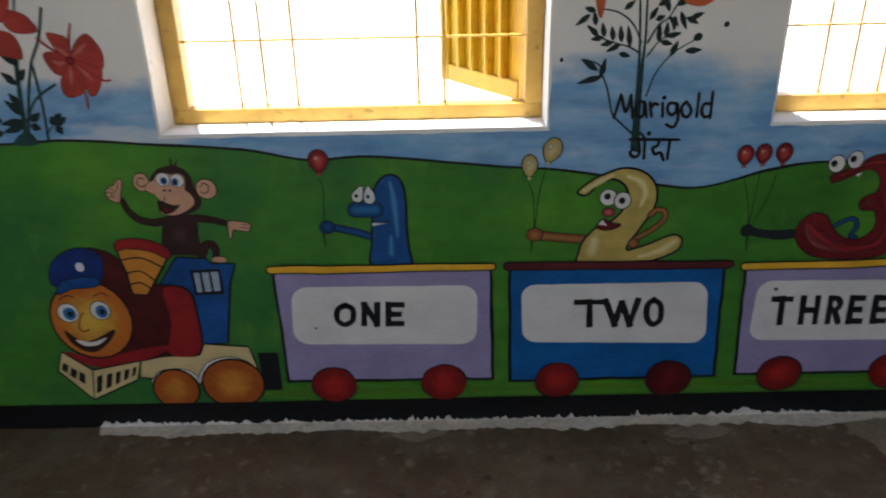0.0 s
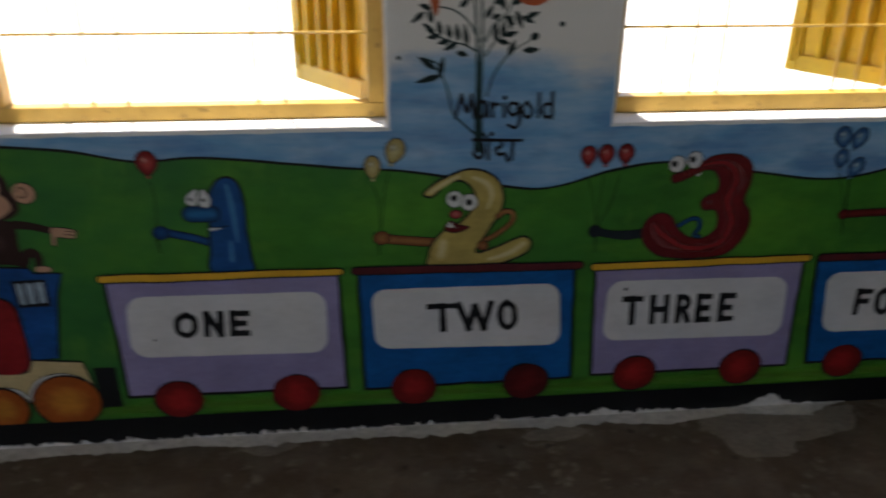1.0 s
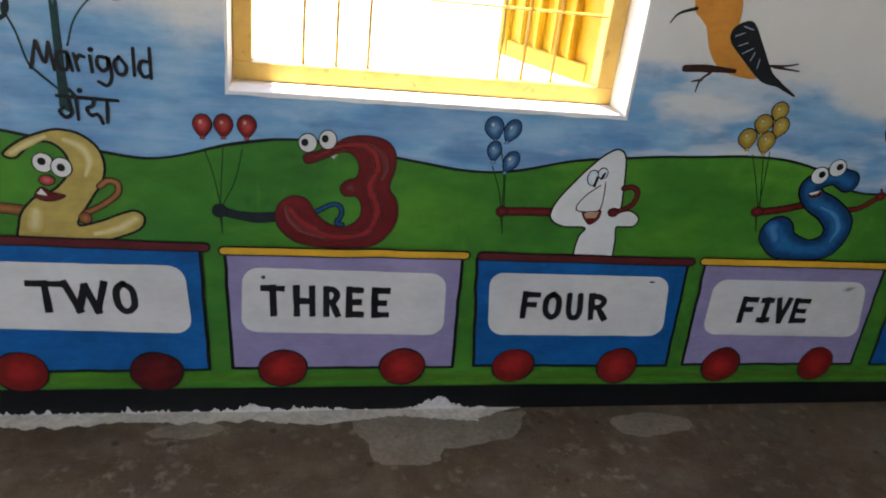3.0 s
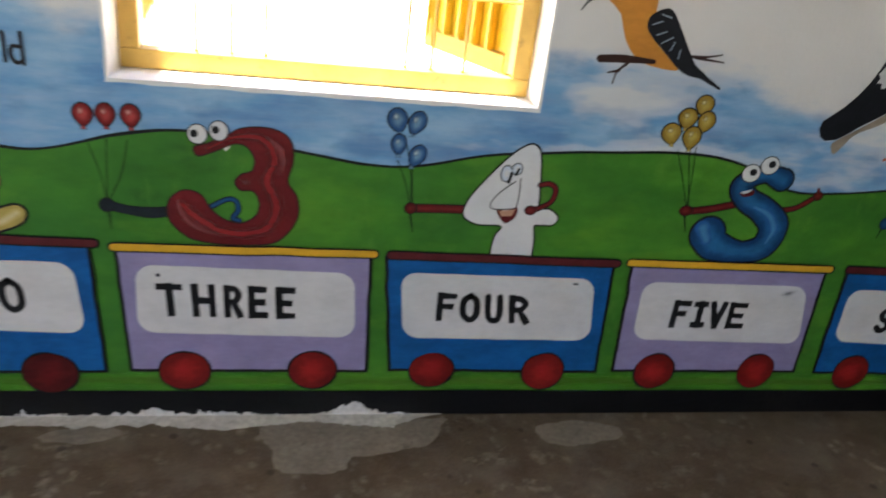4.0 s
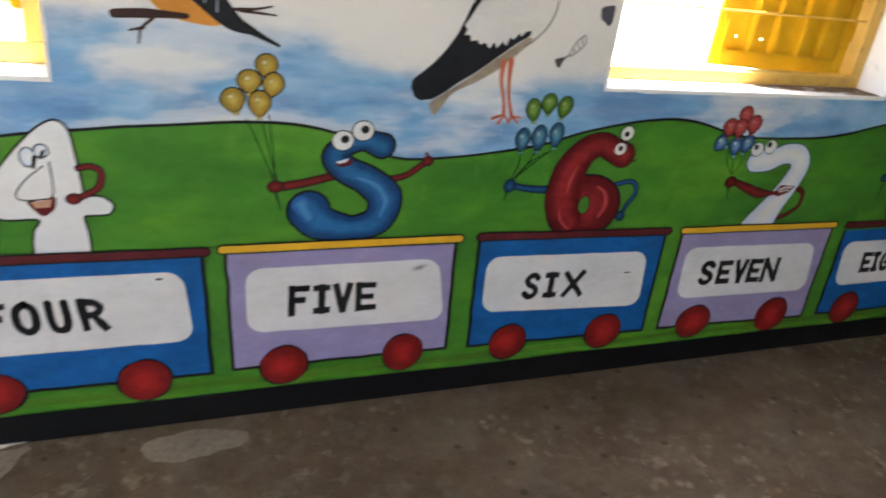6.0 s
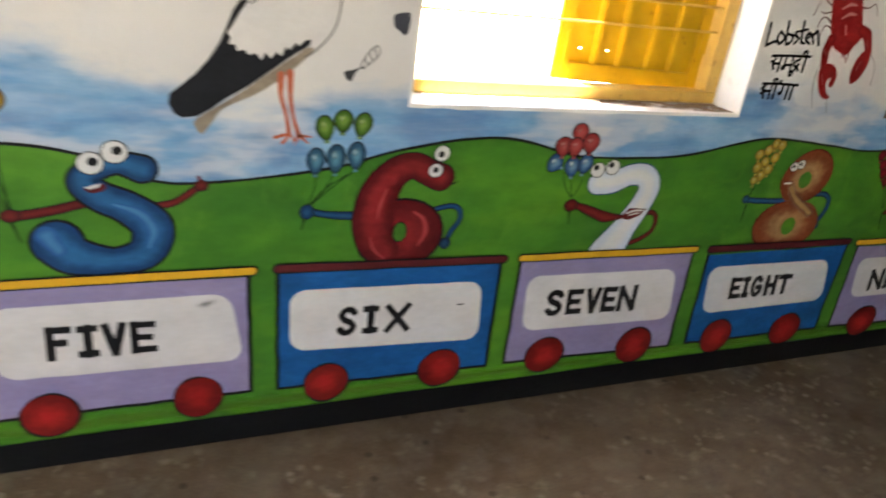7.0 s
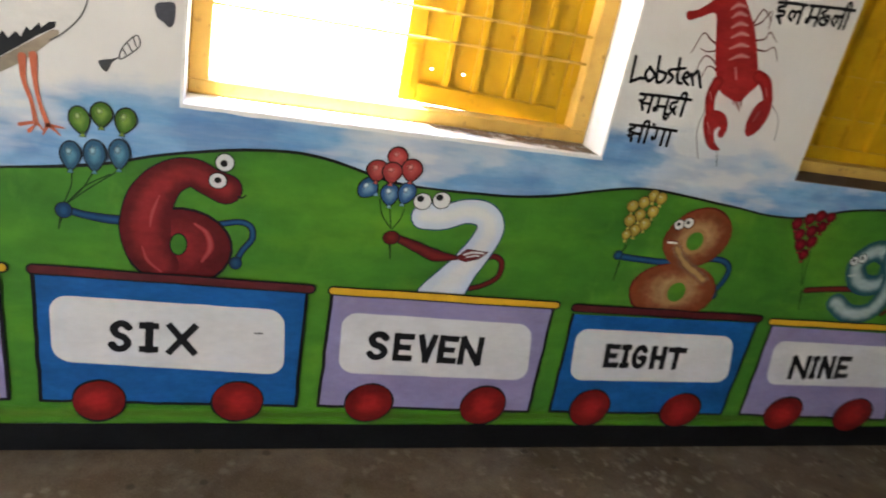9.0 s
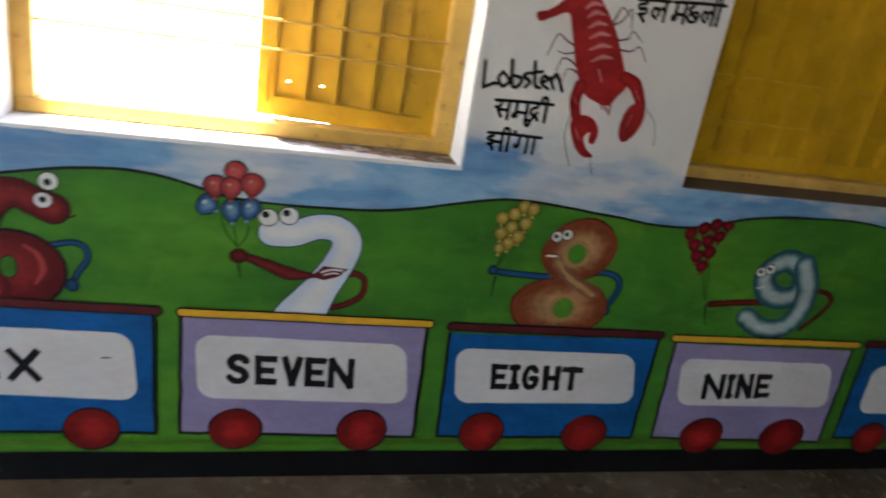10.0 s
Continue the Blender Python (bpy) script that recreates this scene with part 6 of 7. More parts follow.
for k, petal in enumerate(([(-0.984, 1.167), (-1.010, 1.183), (-1.031, 1.233), (-0.999, 1.230), (-0.979, 1.215), (-0.977, 1.187)], [(-0.980, 1.166), (-0.964, 1.206), (-0.932, 1.231), (-0.913, 1.217), (-0.896, 1.181), (-0.904, 1.141), (-0.942, 1.150)], [(-0.977, 1.161), (-0.927, 1.151), (-0.906, 1.137), (-0.920, 1.093), (-0.944, 1.070), (-0.958, 1.098)], [(-0.984, 1.161), (-0.962, 1.128), (-0.960, 1.086), (-1.001, 1.068), (-1.021, 1.085), (-1.015, 1.125)], [(-0.988, 1.164), (-1.011, 1.129), (-1.034, 1.137), (-1.051, 1.174), (-1.039, 1.188), (-1.008, 1.184)])):
    Coat().fill(petal, PETAL, 4 + 0.6 * k, line=0.0014, ink=MAROON).done("petal", ob)
c = Coat()
for line in ([(-0.982, 1.175), (-0.997, 1.187), (-1.015, 1.202)], [(-0.974, 1.175), (-0.952, 1.192), (-0.934, 1.206)], [(-0.970, 1.152), (-0.950, 1.134), (-0.937, 1.113)], [(-0.987, 1.149), (-0.989, 1.124), (-0.993, 1.102)], [(-0.995, 1.161), (-1.014, 1.158), (-1.028, 1.165)]):
    c.stroke(line, [0.004, 0.022, 0.006], PETAL_PALE, 8)
c.disc((-0.982, 1.165), 0.0120, 0.0120, B_GRAPE, 8.6)
for line in ([(-0.979, 1.175), (-0.974, 1.221), (-0.963, 1.257)], [(-0.977, 1.161), (-0.912, 1.115), (-0.887, 1.112)], [(-0.980, 1.158), (-0.963, 1.086), (-0.961, 1.041)], [(-0.987, 1.169), (-1.034, 1.202), (-1.057, 1.223)]):
    c.stroke(line, [0.004, 0.006, 0.005], PETAL, 8.3)
c.done("flower_heart", ob)
for k, petal in enumerate(([(-1.142, 1.294), (-1.106, 1.293), (-1.070, 1.276), (-1.052, 1.241), (-1.092, 1.235), (-1.125, 1.247)], [(-1.193, 1.240), (-1.141, 1.243), (-1.112, 1.224), (-1.107, 1.172), (-1.150, 1.179), (-1.191, 1.191)], [(-1.185, 1.320), (-1.125, 1.356), (-1.105, 1.329), (-1.121, 1.280), (-1.159, 1.257), (-1.200, 1.265)])):
    Coat().fill(petal, PETAL, 4 + 0.6 * k, line=0.0014, ink=MAROON).done("petal", ob)

ob = thing("painted_marigold", (0.511, 0.892), "marigold plant with orange heads painted between two windows", "mural flower")
c = Coat()
for line, w in (([(0.488, 1.365), (0.503, 1.172), (0.507, 1.055), (0.508, 0.897)], (0.005, 0.007, 0.011, 0.016)), ([(0.509, 1.364), (0.516, 1.200), (0.514, 1.114), (0.514, 0.994), (0.518, 0.892)], (0.005, 0.007, 0.012, 0.016)), ([(0.506, 1.151), (0.474, 1.169), (0.441, 1.178), (0.395, 1.196), (0.365, 1.221)], (0.005, 0.004)), ([(0.507, 1.179), (0.481, 1.226), (0.442, 1.255), (0.391, 1.266)], (0.005, 0.004)),
                ([(0.524, 1.143), (0.557, 1.185), (0.600, 1.199)], (0.005, 0.003)), ([(0.523, 1.179), (0.547, 1.221), (0.573, 1.241), (0.599, 1.289)], (0.006, 0.004)), ([(0.531, 1.039), (0.551, 1.099), (0.590, 1.149), (0.645, 1.183)], (0.005, 0.003)), ([(0.508, 0.932), (0.463, 0.972), (0.443, 0.995), (0.427, 1.057), (0.412, 1.094), (0.400, 1.124), (0.362, 1.139)], (0.006, 0.004))):
    c.stroke(line, w, STEM, 2.6)
c.done("stem", ob, "dark green stems")
c = Coat()
leafy(c, [(0.455, 1.180), (0.449, 1.223), (0.433, 1.185), (0.427, 1.222), (0.410, 1.194), (0.402, 1.231), (0.395, 1.196), (0.365, 1.225), (0.407, 1.194), (0.374, 1.189), (0.433, 1.182), (0.400, 1.174), (0.453, 1.176), (0.416, 1.157), (0.478, 1.166), (0.469, 1.223), (0.370, 1.252), (0.333, 1.224), (0.384, 1.259), (0.355, 1.269), (0.386, 1.224), (0.380, 1.259), (0.456, 1.262), (0.484, 1.284), (0.450, 1.152), (0.480, 1.144), (0.551, 1.178), (0.550, 1.228), (0.569, 1.188), (0.570, 1.230), (0.571, 1.192), (0.608, 1.201), (0.555, 1.180), (0.588, 1.173), (0.523, 1.235), (0.542, 1.267), (0.538, 1.235), (0.563, 1.244), (0.573, 1.241), (0.599, 1.218), (0.588, 1.244), (0.587, 1.206), (0.601, 1.254), (0.619, 1.209), (0.617, 1.240), (0.649, 1.223), (0.627, 1.237), (0.662, 1.250), (0.572, 1.255), (0.558, 1.294)], 0.0075, LEAF)
leafy(c, [(0.622, 1.155), (0.666, 1.157), (0.585, 1.142), (0.602, 1.182), (0.412, 1.094), (0.343, 1.076), (0.405, 1.090), (0.417, 1.141), (0.398, 1.109), (0.352, 1.141), (0.542, 1.270), (0.576, 1.289), (0.592, 1.268), (0.625, 1.292), (0.404, 1.293), (0.373, 1.321), (0.446, 1.299), (0.469, 1.332), (0.538, 1.304), (0.564, 1.337)], 0.0085, LEAF)
c.disc((0.652, 1.190), 0.0120, 0.0100, LEAF, 4, tilt=30).disc((0.722, 1.220), 0.0075, 0.0070, LEAF, 4, tilt=30).disc((0.301, 1.139), 0.0045, 0.0060, LEAF, 4)
c.done("foliage", ob, "dark feathered leaves")
Coat().fill([(0.380, 1.306), (0.406, 1.300), (0.404, 1.261), (0.397, 1.241), (0.387, 1.259)], MARI, 4.4).done("flower", ob, "orange marigold head")
Coat().fill([(0.591, 1.320), (0.669, 1.318), (0.685, 1.286), (0.671, 1.272), (0.647, 1.265), (0.611, 1.276)], MARI, 4.4).done("flower", ob, "orange marigold head")


def script(name, at, label, lines, weight, dots=()):
    """Words written on the wall with a brush."""
    ob = thing(name, at, label, "mural lettering")
    for k, line in enumerate(lines):
        Coat().stroke(line, [weight, weight * 1.15, weight * 0.95], BLACK, 5 + 0.1 * k).done("brush_stroke", ob)
    for d in dots:
        Coat().disc(d, weight * 0.75, weight * 0.75, BLACK, 5).done("brush_dot", ob)


script("painted_words", (0.587, 0.882), "black brush words Marigold and गेंदा on the sky", (
    [(0.449, 0.983), (0.464, 1.044)], [(0.464, 1.044), (0.480, 0.998), (0.491, 1.043)], [(0.491, 1.043), (0.499, 0.982)], [(0.528, 1.024), (0.510, 1.022), (0.505, 1.002), (0.515, 0.983), (0.528, 0.990), (0.529, 1.021), (0.537, 0.983)], [(0.543, 1.021), (0.550, 0.984)], [(0.546, 1.004), (0.554, 1.018), (0.565, 1.016)],
    [(0.577, 1.019), (0.580, 0.983)], [(0.613, 1.018), (0.595, 1.018), (0.592, 1.000), (0.603, 0.987), (0.615, 0.996), (0.616, 1.018), (0.622, 0.976), (0.611, 0.953), (0.592, 0.961)], [(0.640, 1.022), (0.629, 1.007), (0.635, 0.985), (0.649, 0.982), (0.655, 1.000), (0.640, 1.022)], [(0.672, 1.044), (0.672, 0.981)],
    [(0.706, 1.014), (0.689, 1.015), (0.684, 0.996), (0.694, 0.979), (0.708, 0.985)], [(0.708, 1.046), (0.709, 0.977)], [(0.497, 0.922), (0.552, 0.920), (0.631, 0.918)], [(0.521, 0.920), (0.526, 0.883), (0.513, 0.871), (0.500, 0.884), (0.510, 0.895)], [(0.538, 0.920), (0.540, 0.867)],
    [(0.577, 0.917), (0.574, 0.903), (0.561, 0.895), (0.569, 0.879), (0.584, 0.882), (0.594, 0.861)], [(0.607, 0.918), (0.604, 0.864)], [(0.537, 0.923), (0.526, 0.938)]), 0.0086, ((0.580, 1.034), (0.548, 0.937)))

c = Coat()
c.fill([(2.059, 1.280), (2.088, 1.201), (2.112, 1.147), (2.148, 1.109), (2.197, 1.091), (2.266, 1.087), (2.232, 1.118), (2.179, 1.172), (2.163, 1.288)], BIRD, 4)
c.fill([(2.163, 1.178), (2.162, 1.213), (2.198, 1.234), (2.224, 1.224), (2.263, 1.171), (2.309, 1.108), (2.346, 1.082), (2.336, 1.071), (2.281, 1.082), (2.215, 1.132)], BIRD_BLACK, 5)
c.stroke([(2.292, 1.100), (2.350, 1.071), (2.395, 1.049)], (0.0245, 0.0135, 0.0060), BIRD_BLACK, 5)
for line in ([(2.173, 1.193), (2.196, 1.203)], [(2.189, 1.169), (2.213, 1.179)], [(2.205, 1.150), (2.233, 1.166)], [(2.234, 1.134), (2.241, 1.155)], [(2.260, 1.116), (2.261, 1.139)], [(2.191, 1.219), (2.218, 1.213)]):
    c.stroke(line, [0.003, 0.008, 0.003], PANE, 5.7)
c.stroke([(2.053, 1.100), (2.115, 1.104), (2.197, 1.103)], (0.0195, 0.0210, 0.0115), BROWN, 4.6)
for line in ([(2.128, 1.094), (2.104, 1.071), (2.098, 1.041)], [(2.109, 1.074), (2.080, 1.067)], [(2.298, 1.124), (2.341, 1.127), (2.379, 1.135)], [(2.310, 1.122), (2.388, 1.116)]):
    c.stroke(line, [0.008, 0.004], BROWN, 4.5)
c.stroke([(1.981, 1.211), (2.000, 1.236), (2.044, 1.252)], [0.003, 0.006, 0.010], BIRD_BLACK, 4.5)
c.fill([(2.039, 1.255), (2.064, 1.228), (2.103, 1.198), (2.151, 1.192), (2.160, 1.249), (2.134, 1.354), (2.032, 1.350)], BIRD, 4.3)
tagged(c.done("painted_bird"), "orange bird with black wing painted on a twig", "mural figure")

stork = thing("painted_stork", (2.99, 0.87), "white stork with black tail and orange legs painted on the sky", "mural figure")
Coat().fill([(2.895, 1.189), (2.941, 1.212), (3.004, 1.211), (3.037, 1.222), (3.025, 1.287), (3.072, 1.292), (3.098, 1.204), (3.086, 1.135), (3.033, 1.080), (2.957, 1.061), (2.877, 1.077), (2.857, 1.105), (2.869, 1.141)], WHITE, 3).done("body", stork, "white breast and neck")
Coat().fill([(2.726, 0.984), (2.723, 0.963), (2.734, 0.94), (2.751, 0.93), (2.785, 0.935), (2.812, 0.951), (2.846, 0.977), (2.895, 1.007), (2.945, 1.045), (2.995, 1.083), (3.031, 1.106), (3.033, 1.119), (3.019, 1.116), (3.004, 1.102), (3.001, 1.112), (2.984, 1.093), (2.976, 1.1), (2.966, 1.077), (2.956, 1.087), (2.942, 1.071), (2.931, 1.085), (2.922, 1.067), (2.909, 1.082), (2.894, 1.077), (2.884, 1.088), (2.869, 1.084), (2.864, 1.099), (2.85, 1.098), (2.855, 1.113), (2.846, 1.122), (2.859, 1.142), (2.874, 1.169), (2.892, 1.194), (2.873, 1.193), (2.859, 1.171), (2.847, 1.138), (2.831, 1.1), (2.807, 1.062), (2.78, 1.03), (2.747, 1.001)], BIRD_BLACK, 4, soft=False).done("wing", stork, "black wing with ragged feather edge")
Coat().fill([(2.779, 0.926), (2.781, 0.905), (2.794, 0.894), (2.812, 0.916), (2.84, 0.953), (2.908, 0.987), (2.971, 1.029), (3.036, 1.091), (3.026, 1.101), (2.995, 1.079), (2.945, 1.043), (2.883, 0.996), (2.821, 0.955)], TAN, 3.6).done("under_feathers", stork, "tan feathers under the wing")
Coat().stroke([(2.894, 1.187), (2.941, 1.214), (3.008, 1.210), (3.035, 1.228), (3.025, 1.287)], 0.0035, GREY, 4.6).done("back_line", stork)
Coat().stroke([(3.098, 1.211), (3.092, 1.167), (3.077, 1.132), (3.046, 1.097), (3.021, 1.078)], 0.0035, GREY, 4.6).done("breast_line", stork)
leg = Coat().stroke([(2.967, 1.036), (2.969, 0.986), (2.983, 0.94), (2.991, 0.894)], (0.017, 0.010, 0.008, 0.011), LEG, 4).done("leg", stork, "thin orange leg")
Coat().stroke([(2.959, 0.887), (2.99, 0.894), (3.007, 0.877)], (0.009, 0.007, 0.003), LEG, 4.4).done("toe", leg)
Coat().stroke([(2.977, 0.874), (2.993, 0.894)], (0.009, 0.007, 0.003), LEG, 4.4).done("toe", leg)
leg = Coat().stroke([(2.988, 1.042), (2.991, 0.987), (2.999, 0.94), (3.014, 0.894)], (0.017, 0.010, 0.008, 0.011), LEG, 4).done("leg", stork, "thin orange leg")
Coat().stroke([(3.014, 0.892), (3.047, 0.889)], (0.009, 0.007, 0.003), LEG, 4.4).done("toe", leg)
Coat().stroke([(3.017, 0.892), (3.039, 0.872)], (0.009, 0.007, 0.003), LEG, 4.4).done("toe", leg)
Coat().stroke([(3.014, 0.894), (3.005, 0.869)], (0.009, 0.007, 0.003), LEG, 4.4).done("toe", leg)

c = Coat()
c.stroke([(3.192, 1.115), (3.198, 1.095), (3.180, 1.074), (3.158, 1.059), (3.161, 1.080), (3.175, 1.101)], 0.003, GREY, 3, closed=True)
for line in ([(3.184, 1.110), (3.191, 1.089)], [(3.173, 1.096), (3.183, 1.078)], [(3.164, 1.082), (3.171, 1.069)]):
    c.stroke(line, 0.003, GREY, 3.4)
c.fill([(3.160, 1.065), (3.144, 1.050), (3.131, 1.027), (3.115, 1.048), (3.142, 1.057)], GREY, 3.2)
tagged(c.done("painted_fish"), "small grey fish sketched on the white wall", "mural figure")
c = Coat().fill([(3.226, 1.186), (3.245, 1.194), (3.266, 1.193), (3.266, 1.154), (3.256, 1.143), (3.245, 1.151), (3.230, 1.161)], SMUDGE, 3)
tagged(c.done("painted_blot"), "dark paint blot beside the window reveal", "mural mark")

c = Coat()
c.fill([(4.494, 1.381), (4.526, 1.393), (4.566, 1.427), (4.594, 1.455), (4.624, 1.460), (4.652, 1.436), (4.702, 1.378), (4.740, 1.312), (4.768, 1.247), (4.750, 1.217), (4.736, 1.181), (4.701, 1.184), (4.656, 1.208), (4.620, 1.277), (4.596, 1.345), (4.576, 1.390), (4.539, 1.376), (4.506, 1.362)], LOBSTER, 4)
for a in ([(4.618, 1.408), (4.635, 1.422), (4.658, 1.421)], [(4.628, 1.388), (4.646, 1.402), (4.671, 1.400)], [(4.637, 1.364), (4.657, 1.378), (4.682, 1.377)], [(4.645, 1.339), (4.670, 1.354), (4.695, 1.353)], [(4.652, 1.312), (4.680, 1.326), (4.706, 1.326)], [(4.662, 1.284), (4.690, 1.299), (4.717, 1.299)], [(4.688, 1.266), (4.702, 1.238)]):
    c.stroke(a, [0.007, 0.017, 0.008], LOBSTER_PALE, 4.8)
c.fill([(4.635, 1.255), (4.695, 1.267), (4.763, 1.271), (4.775, 1.233), (4.754, 1.203), (4.737, 1.179), (4.700, 1.195), (4.664, 1.214)], LOBSTER, 4.1)
for a in ([(4.726, 1.179), (4.745, 1.154)], [(4.741, 1.184), (4.746, 1.161)], [(4.715, 1.184), (4.722, 1.168)]):
    c.stroke(a, [0.006, 0.003], LOBSTER, 4.0)
c.stroke([(4.648, 1.221), (4.642, 1.181), (4.656, 1.135)], (0.0355, 0.0315, 0.0265), LOBSTER, 4.2)
c.fill([(4.642, 1.124), (4.668, 1.147), (4.705, 1.139), (4.726, 1.107), (4.720, 1.075), (4.703, 1.080), (4.702, 1.104), (4.689, 1.088), (4.703, 1.059), (4.726, 1.040), (4.696, 1.038), (4.664, 1.068)], LOBSTER, 4.4)
c.stroke([(4.766, 1.255), (4.798, 1.240), (4.828, 1.193)], (0.0330, 0.0365, 0.0275), LOBSTER, 4.2)
c.fill([(4.803, 1.190), (4.834, 1.197), (4.846, 1.157), (4.829, 1.109), (4.799, 1.088), (4.782, 1.117), (4.786, 1.160)], LOBSTER, 4.4)
for a in ([(4.657, 1.112), (4.678, 1.080)], [(4.633, 1.193), (4.650, 1.172)], [(4.804, 1.227), (4.818, 1.205)], [(4.810, 1.163), (4.802, 1.131)]):
    c.stroke(a, [0.003, 0.007, 0.003], LOBSTER_PALE, 5)
for line in ([(4.615, 1.314), (4.587, 1.325), (4.56, 1.337), (4.542, 1.284)], [(4.619, 1.303), (4.59, 1.294), (4.567, 1.298)], [(4.634, 1.261), (4.607, 1.279), (4.586, 1.282), (4.575, 1.259), (4.576, 1.23)], [(4.642, 1.242), (4.623, 1.256), (4.603, 1.256), (4.593, 1.224)], [(4.703, 1.38), (4.723, 1.394), (4.741, 1.423), (4.75, 1.377)], [(4.698, 1.385), (4.707, 1.41), (4.717, 1.423), (4.75, 1.398)], [(4.722, 1.344), (4.748, 1.352), (4.758, 1.371), (4.788, 1.349)], [(4.734, 1.322), (4.763, 1.322), (4.786, 1.335), (4.812, 1.301)]):
    c.stroke(line, [0.0055, 0.0035, 0.0022], LOBSTER_LEG, 3.6)
for line in ([(4.637, 1.145), (4.635, 1.082), (4.667, 1.006)], [(4.837, 1.190), (4.881, 1.149), (4.895, 1.087)], [(4.716, 1.045), (4.735, 0.991)]):
    c.stroke(line, 0.002, GREY, 3.2)
tagged(c.done("painted_lobster"), "red lobster painted head down between two windows", "mural figure")

# Devanagari letters in a cell 1 wide: the head line at 1, the foot at 0.
NAGARI = {
    "sa": [[(0.28, 1), (0.36, 0.8), (0.22, 0.62), (0.06, 0.64)], [(0.16, 0.62), (0.42, 0.12)], [(0.3, 0.5), (0.8, 0.5)], [(0.8, 1), (0.8, 0)]],
    "ma": [[(0.25, 1), (0.25, 0.35)], [(0.26, 0.38), (0.1, 0.3), (0.14, 0.14), (0.3, 0.2), (0.26, 0.38)], [(0.25, 0.42), (0.85, 0.42)], [(0.85, 1), (0.85, 0)]],
    "u": [[(0.0, 0.02), (-0.16, -0.14), (0.02, -0.3), (0.18, -0.14)]],
    "dra": [[(0.55, 1), (0.54, 0.78), (0.18, 0.68), (0.16, 0.38), (0.46, 0.34), (0.56, 0.5)], [(0.46, 0.36), (0.68, 0.06)], [(0.4, 0.24), (0.18, -0.02)]],
    "ii": [[(0.3, 1), (0.3, 0)], [(0.3, 1), (0.2, 1.3), (-0.2, 1.34), (-0.4, 1.04)]],
    "jha": [[(0.30, 1), (0.30, 0.82), (0.06, 0.74), (0.08, 0.58), (0.32, 0.56), (0.32, 0.40), (0.06, 0.34)], [(0.06, 0.34), (0.28, 0.22), (0.34, 0.0)], [(0.32, 0.5), (0.8, 0.5)], [(0.8, 1), (0.8, 0)]],
    "ga": [[(0.25, 1), (0.26, 0.42), (0.1, 0.3), (0.06, 0.44)], [(0.75, 1), (0.75, 0)]],
    "aa": [[(0.3, 1), (0.3, 0)]],
    "dot": [[(-0.1, 1.22), (-0.04, 1.2)]],
    "i": [[(0.6, 1), (0.58, 0.84), (0.16, 0.76), (0.2, 0.56), (0.62, 0.56), (0.62, 0.34), (0.2, 0.28)], [(0.2, 0.28), (0.42, 0.14), (0.62, -0.08)], [(0.6, 1), (0.44, 1.24), (0.74, 1.36)]],
    "la": [[(0.34, 0.12), (0.08, 0.34), (0.18, 0.62), (0.42, 0.54), (0.44, 0.3)], [(0.44, 0.5), (0.6, 0.64), (0.8, 0.52)], [(0.8, 1), (0.8, 0)]],
    "cha": [[(0.4, 1), (0.34, 0.84), (0.1, 0.72), (0.3, 0.54), (0.08, 0.34), (0.3, 0.1), (0.68, 0.16), (0.78, 0.48), (0.56, 0.58), (0.46, 0.4), (0.66, 0.3)]],
}


def nagari(name, label, words):
    """Devanagari words: letters and their widths, hung from a head line between two points."""
    ob = thing(name, words[0][1], label, "mural lettering")
    for text, left, right, tall in words:
        left, right = Vector(left), Vector(right)
        total = sum(w for _, w in text)
        Coat().stroke([left, left.lerp(right, 0.5) + Vector((0, 0.001)), right], 0.0086, BLACK, 5.6).done("head_line", ob)
        x = 0.0
        for letter, w in text:
            c = Coat()
            for line in NAGARI[letter]:
                wide = (right - left) / total * (w or 0.8)
                base = left + (right - left) * (x / total)
                c.stroke([base + wide * px + Vector((0, (pz - 1) * tall)) for px, pz in line], 0.0084, BLACK, 5)
            c.done("letter", ob)
            x += w


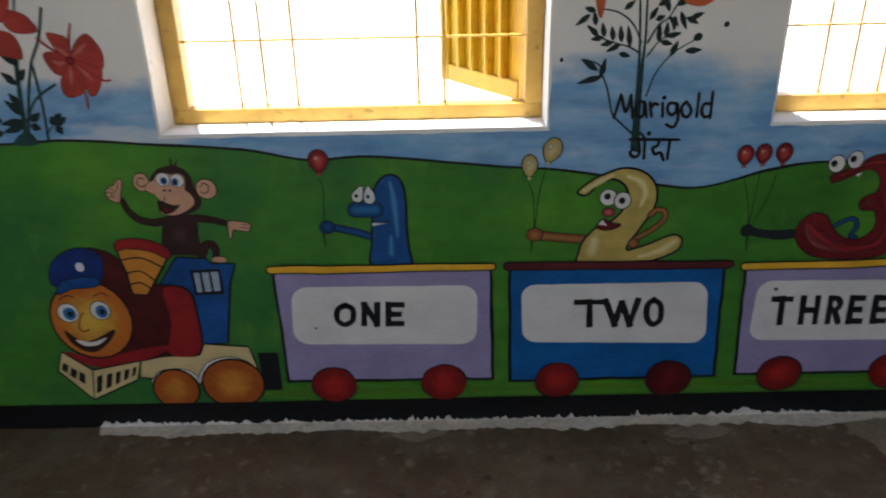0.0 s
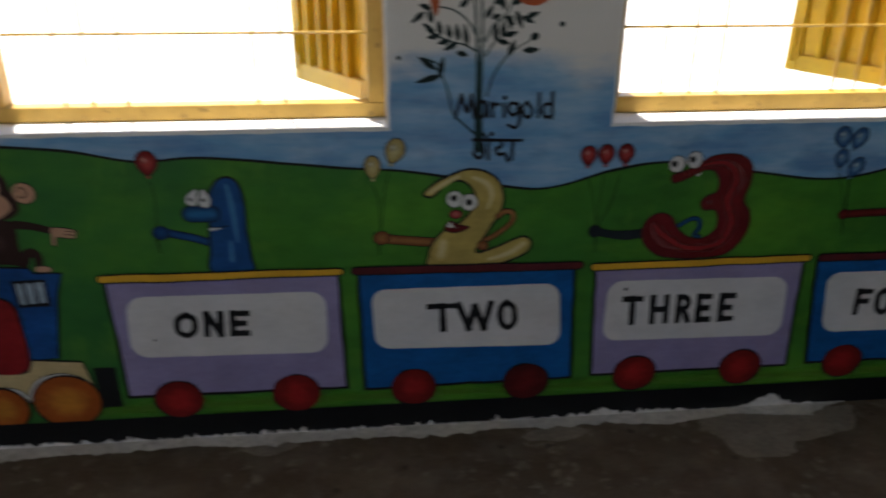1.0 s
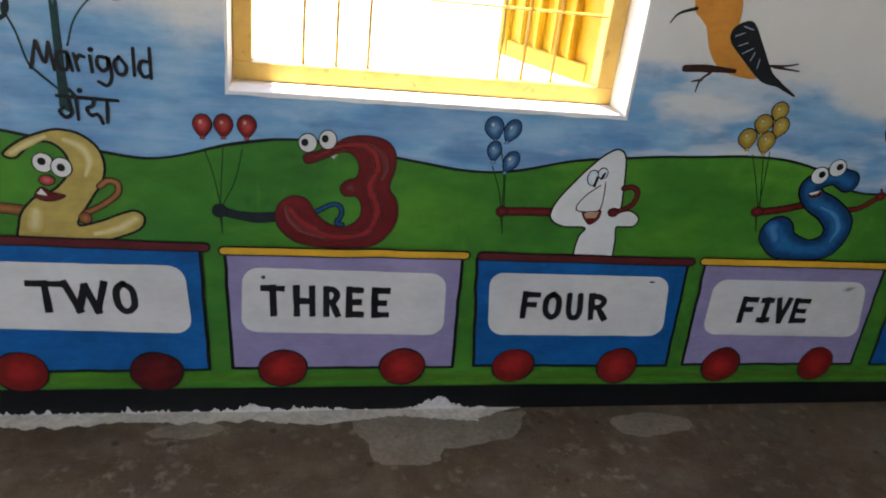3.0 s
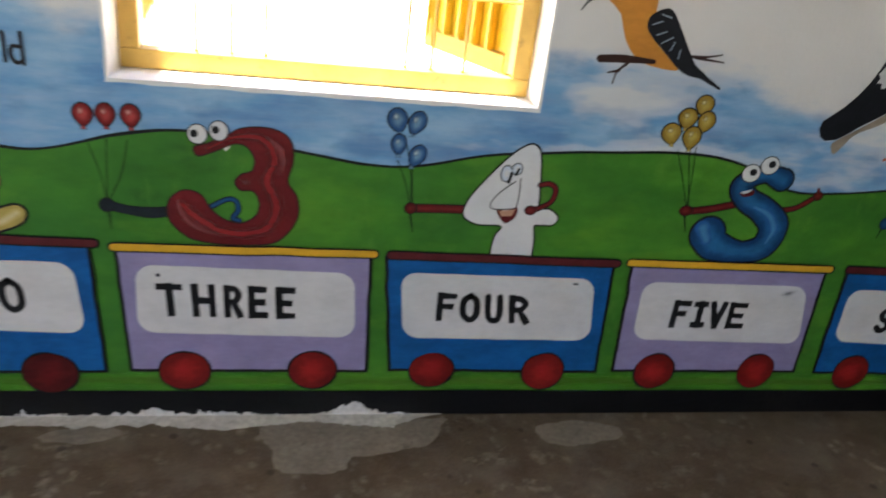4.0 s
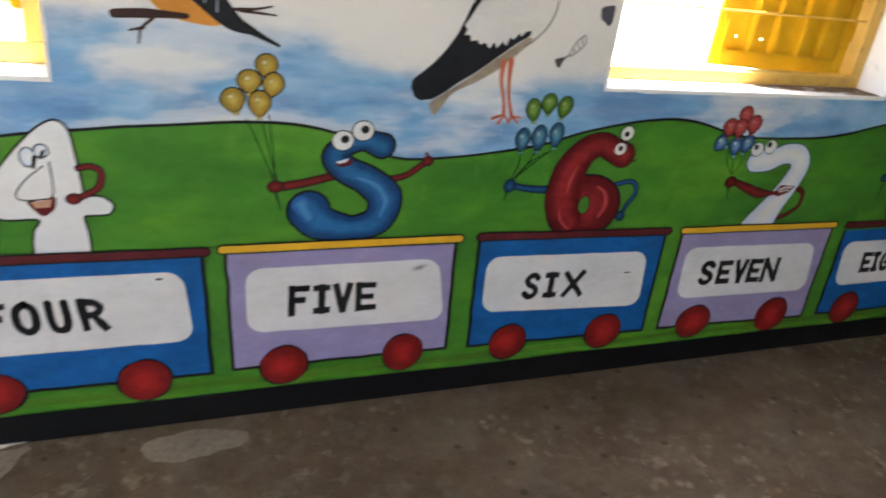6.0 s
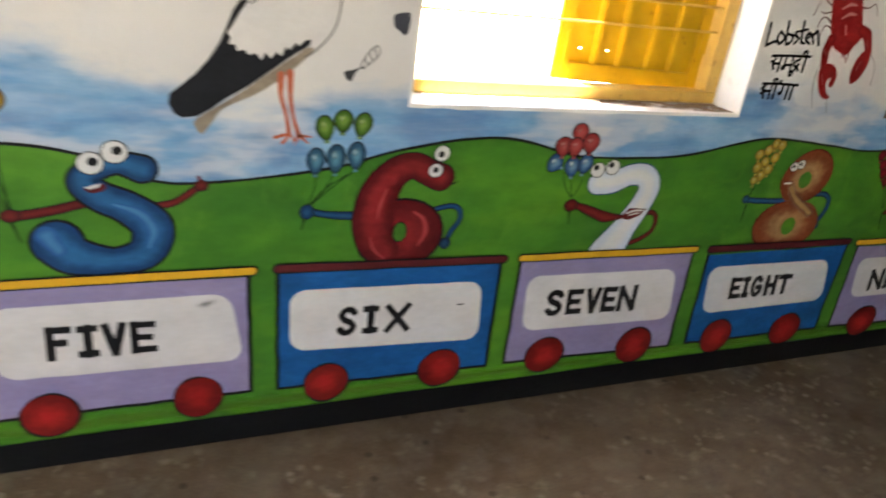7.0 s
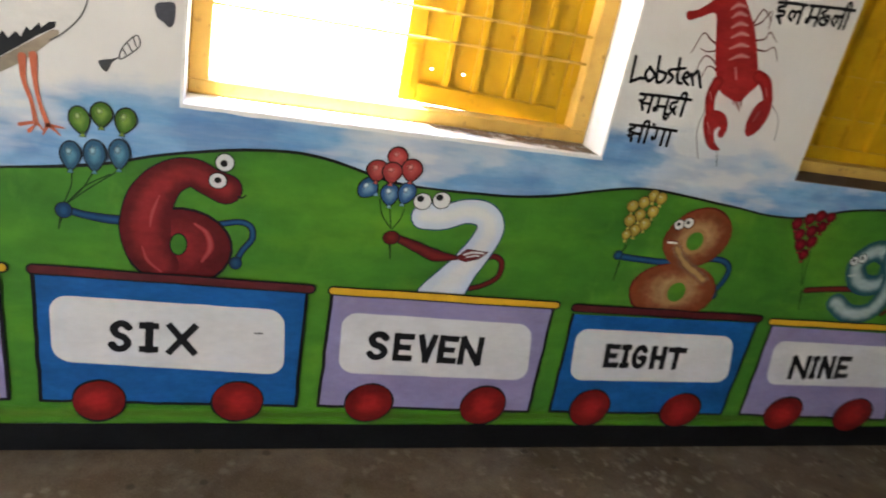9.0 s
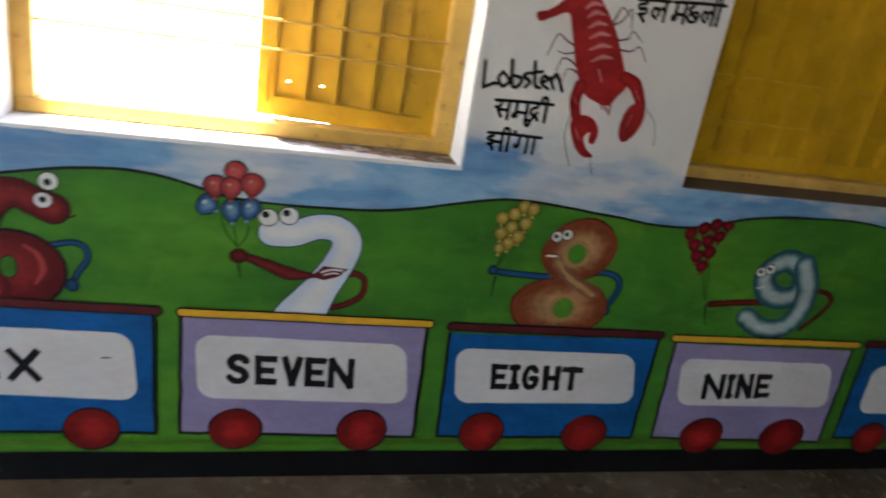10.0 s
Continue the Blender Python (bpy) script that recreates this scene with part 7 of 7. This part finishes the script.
script("painted_words", (4.492, 1.198), "black brush word Lobster beside the red lobster", (
    [(4.386, 1.251), (4.391, 1.186)], [(4.391, 1.186), (4.416, 1.199), (4.425, 1.199)], [(4.435, 1.231), (4.427, 1.211), (4.442, 1.195), (4.455, 1.212), (4.435, 1.231)], [(4.454, 1.261), (4.465, 1.200), (4.483, 1.202), (4.486, 1.220), (4.463, 1.225)], [(4.502, 1.235), (4.492, 1.227), (4.510, 1.214), (4.500, 1.199)], [(4.514, 1.265), (4.525, 1.209), (4.541, 1.202)], [(4.509, 1.236), (4.538, 1.243)],
    [(4.542, 1.215), (4.556, 1.225), (4.545, 1.233), (4.540, 1.216), (4.561, 1.202)], [(4.562, 1.231), (4.576, 1.204)], [(4.566, 1.222), (4.578, 1.240), (4.601, 1.201)]), 0.0086)
nagari("painted_words", "black brush words समुद्री झींगा under the word Lobster", (
    ((("sa", 1.0), ("ma", 1.0), ("u", 0.0), ("dra", 0.8), ("ii", 0.5)), (4.430, 1.159), (4.585, 1.164), 0.046),
    ((("jha", 1.0), ("ii", 0.5), ("dot", 0.0), ("ga", 0.95), ("aa", 0.5)), (4.426, 1.075), (4.571, 1.075), 0.044)))
nagari("painted_words", "black brush words ईल मछली beside the closed window", (
    ((("i", 0.85), ("la", 1.0)), (4.752, 1.448), (4.840, 1.455), 0.048),
    ((("ma", 1.0), ("cha", 0.95), ("la", 1.0), ("ii", 0.5)), (4.850, 1.456), (4.996, 1.467), 0.050)))
script("painted_marks", (2.842, 1.285), "row of black brush marks too cropped to read", ([(2.842, 1.285), (2.858, 1.27)], [(2.855, 1.294), (2.885, 1.269)], [(2.883, 1.299), (2.901, 1.279)], [(2.901, 1.304), (2.935, 1.287)]), 0.008)
script("painted_words", (4.783, 1.504), "black brush word Eelfish over its Hindi name", (
    [(4.689, 1.521), (4.697, 1.483)], [(4.689, 1.521), (4.718, 1.523)], [(4.694, 1.502), (4.715, 1.504)], [(4.697, 1.484), (4.726, 1.487)], [(4.727, 1.497), (4.745, 1.505), (4.735, 1.514), (4.725, 1.506), (4.731, 1.491), (4.749, 1.49)], [(4.754, 1.499), (4.773, 1.507), (4.764, 1.517), (4.754, 1.507), (4.76, 1.492), (4.777, 1.492)], [(4.772, 1.542), (4.787, 1.493)], [(4.801, 1.547), (4.793, 1.534), (4.805, 1.493)], [(4.789, 1.519), (4.808, 1.521)], [(4.815, 1.524), (4.824, 1.495)], [(4.842, 1.526), (4.828, 1.525), (4.832, 1.516), (4.847, 1.512), (4.847, 1.499), (4.832, 1.498)], [(4.846, 1.552), (4.862, 1.499)], [(4.857, 1.516), (4.866, 1.527), (4.88, 1.522), (4.887, 1.5)]), 0.0075, ((4.813, 1.534),))
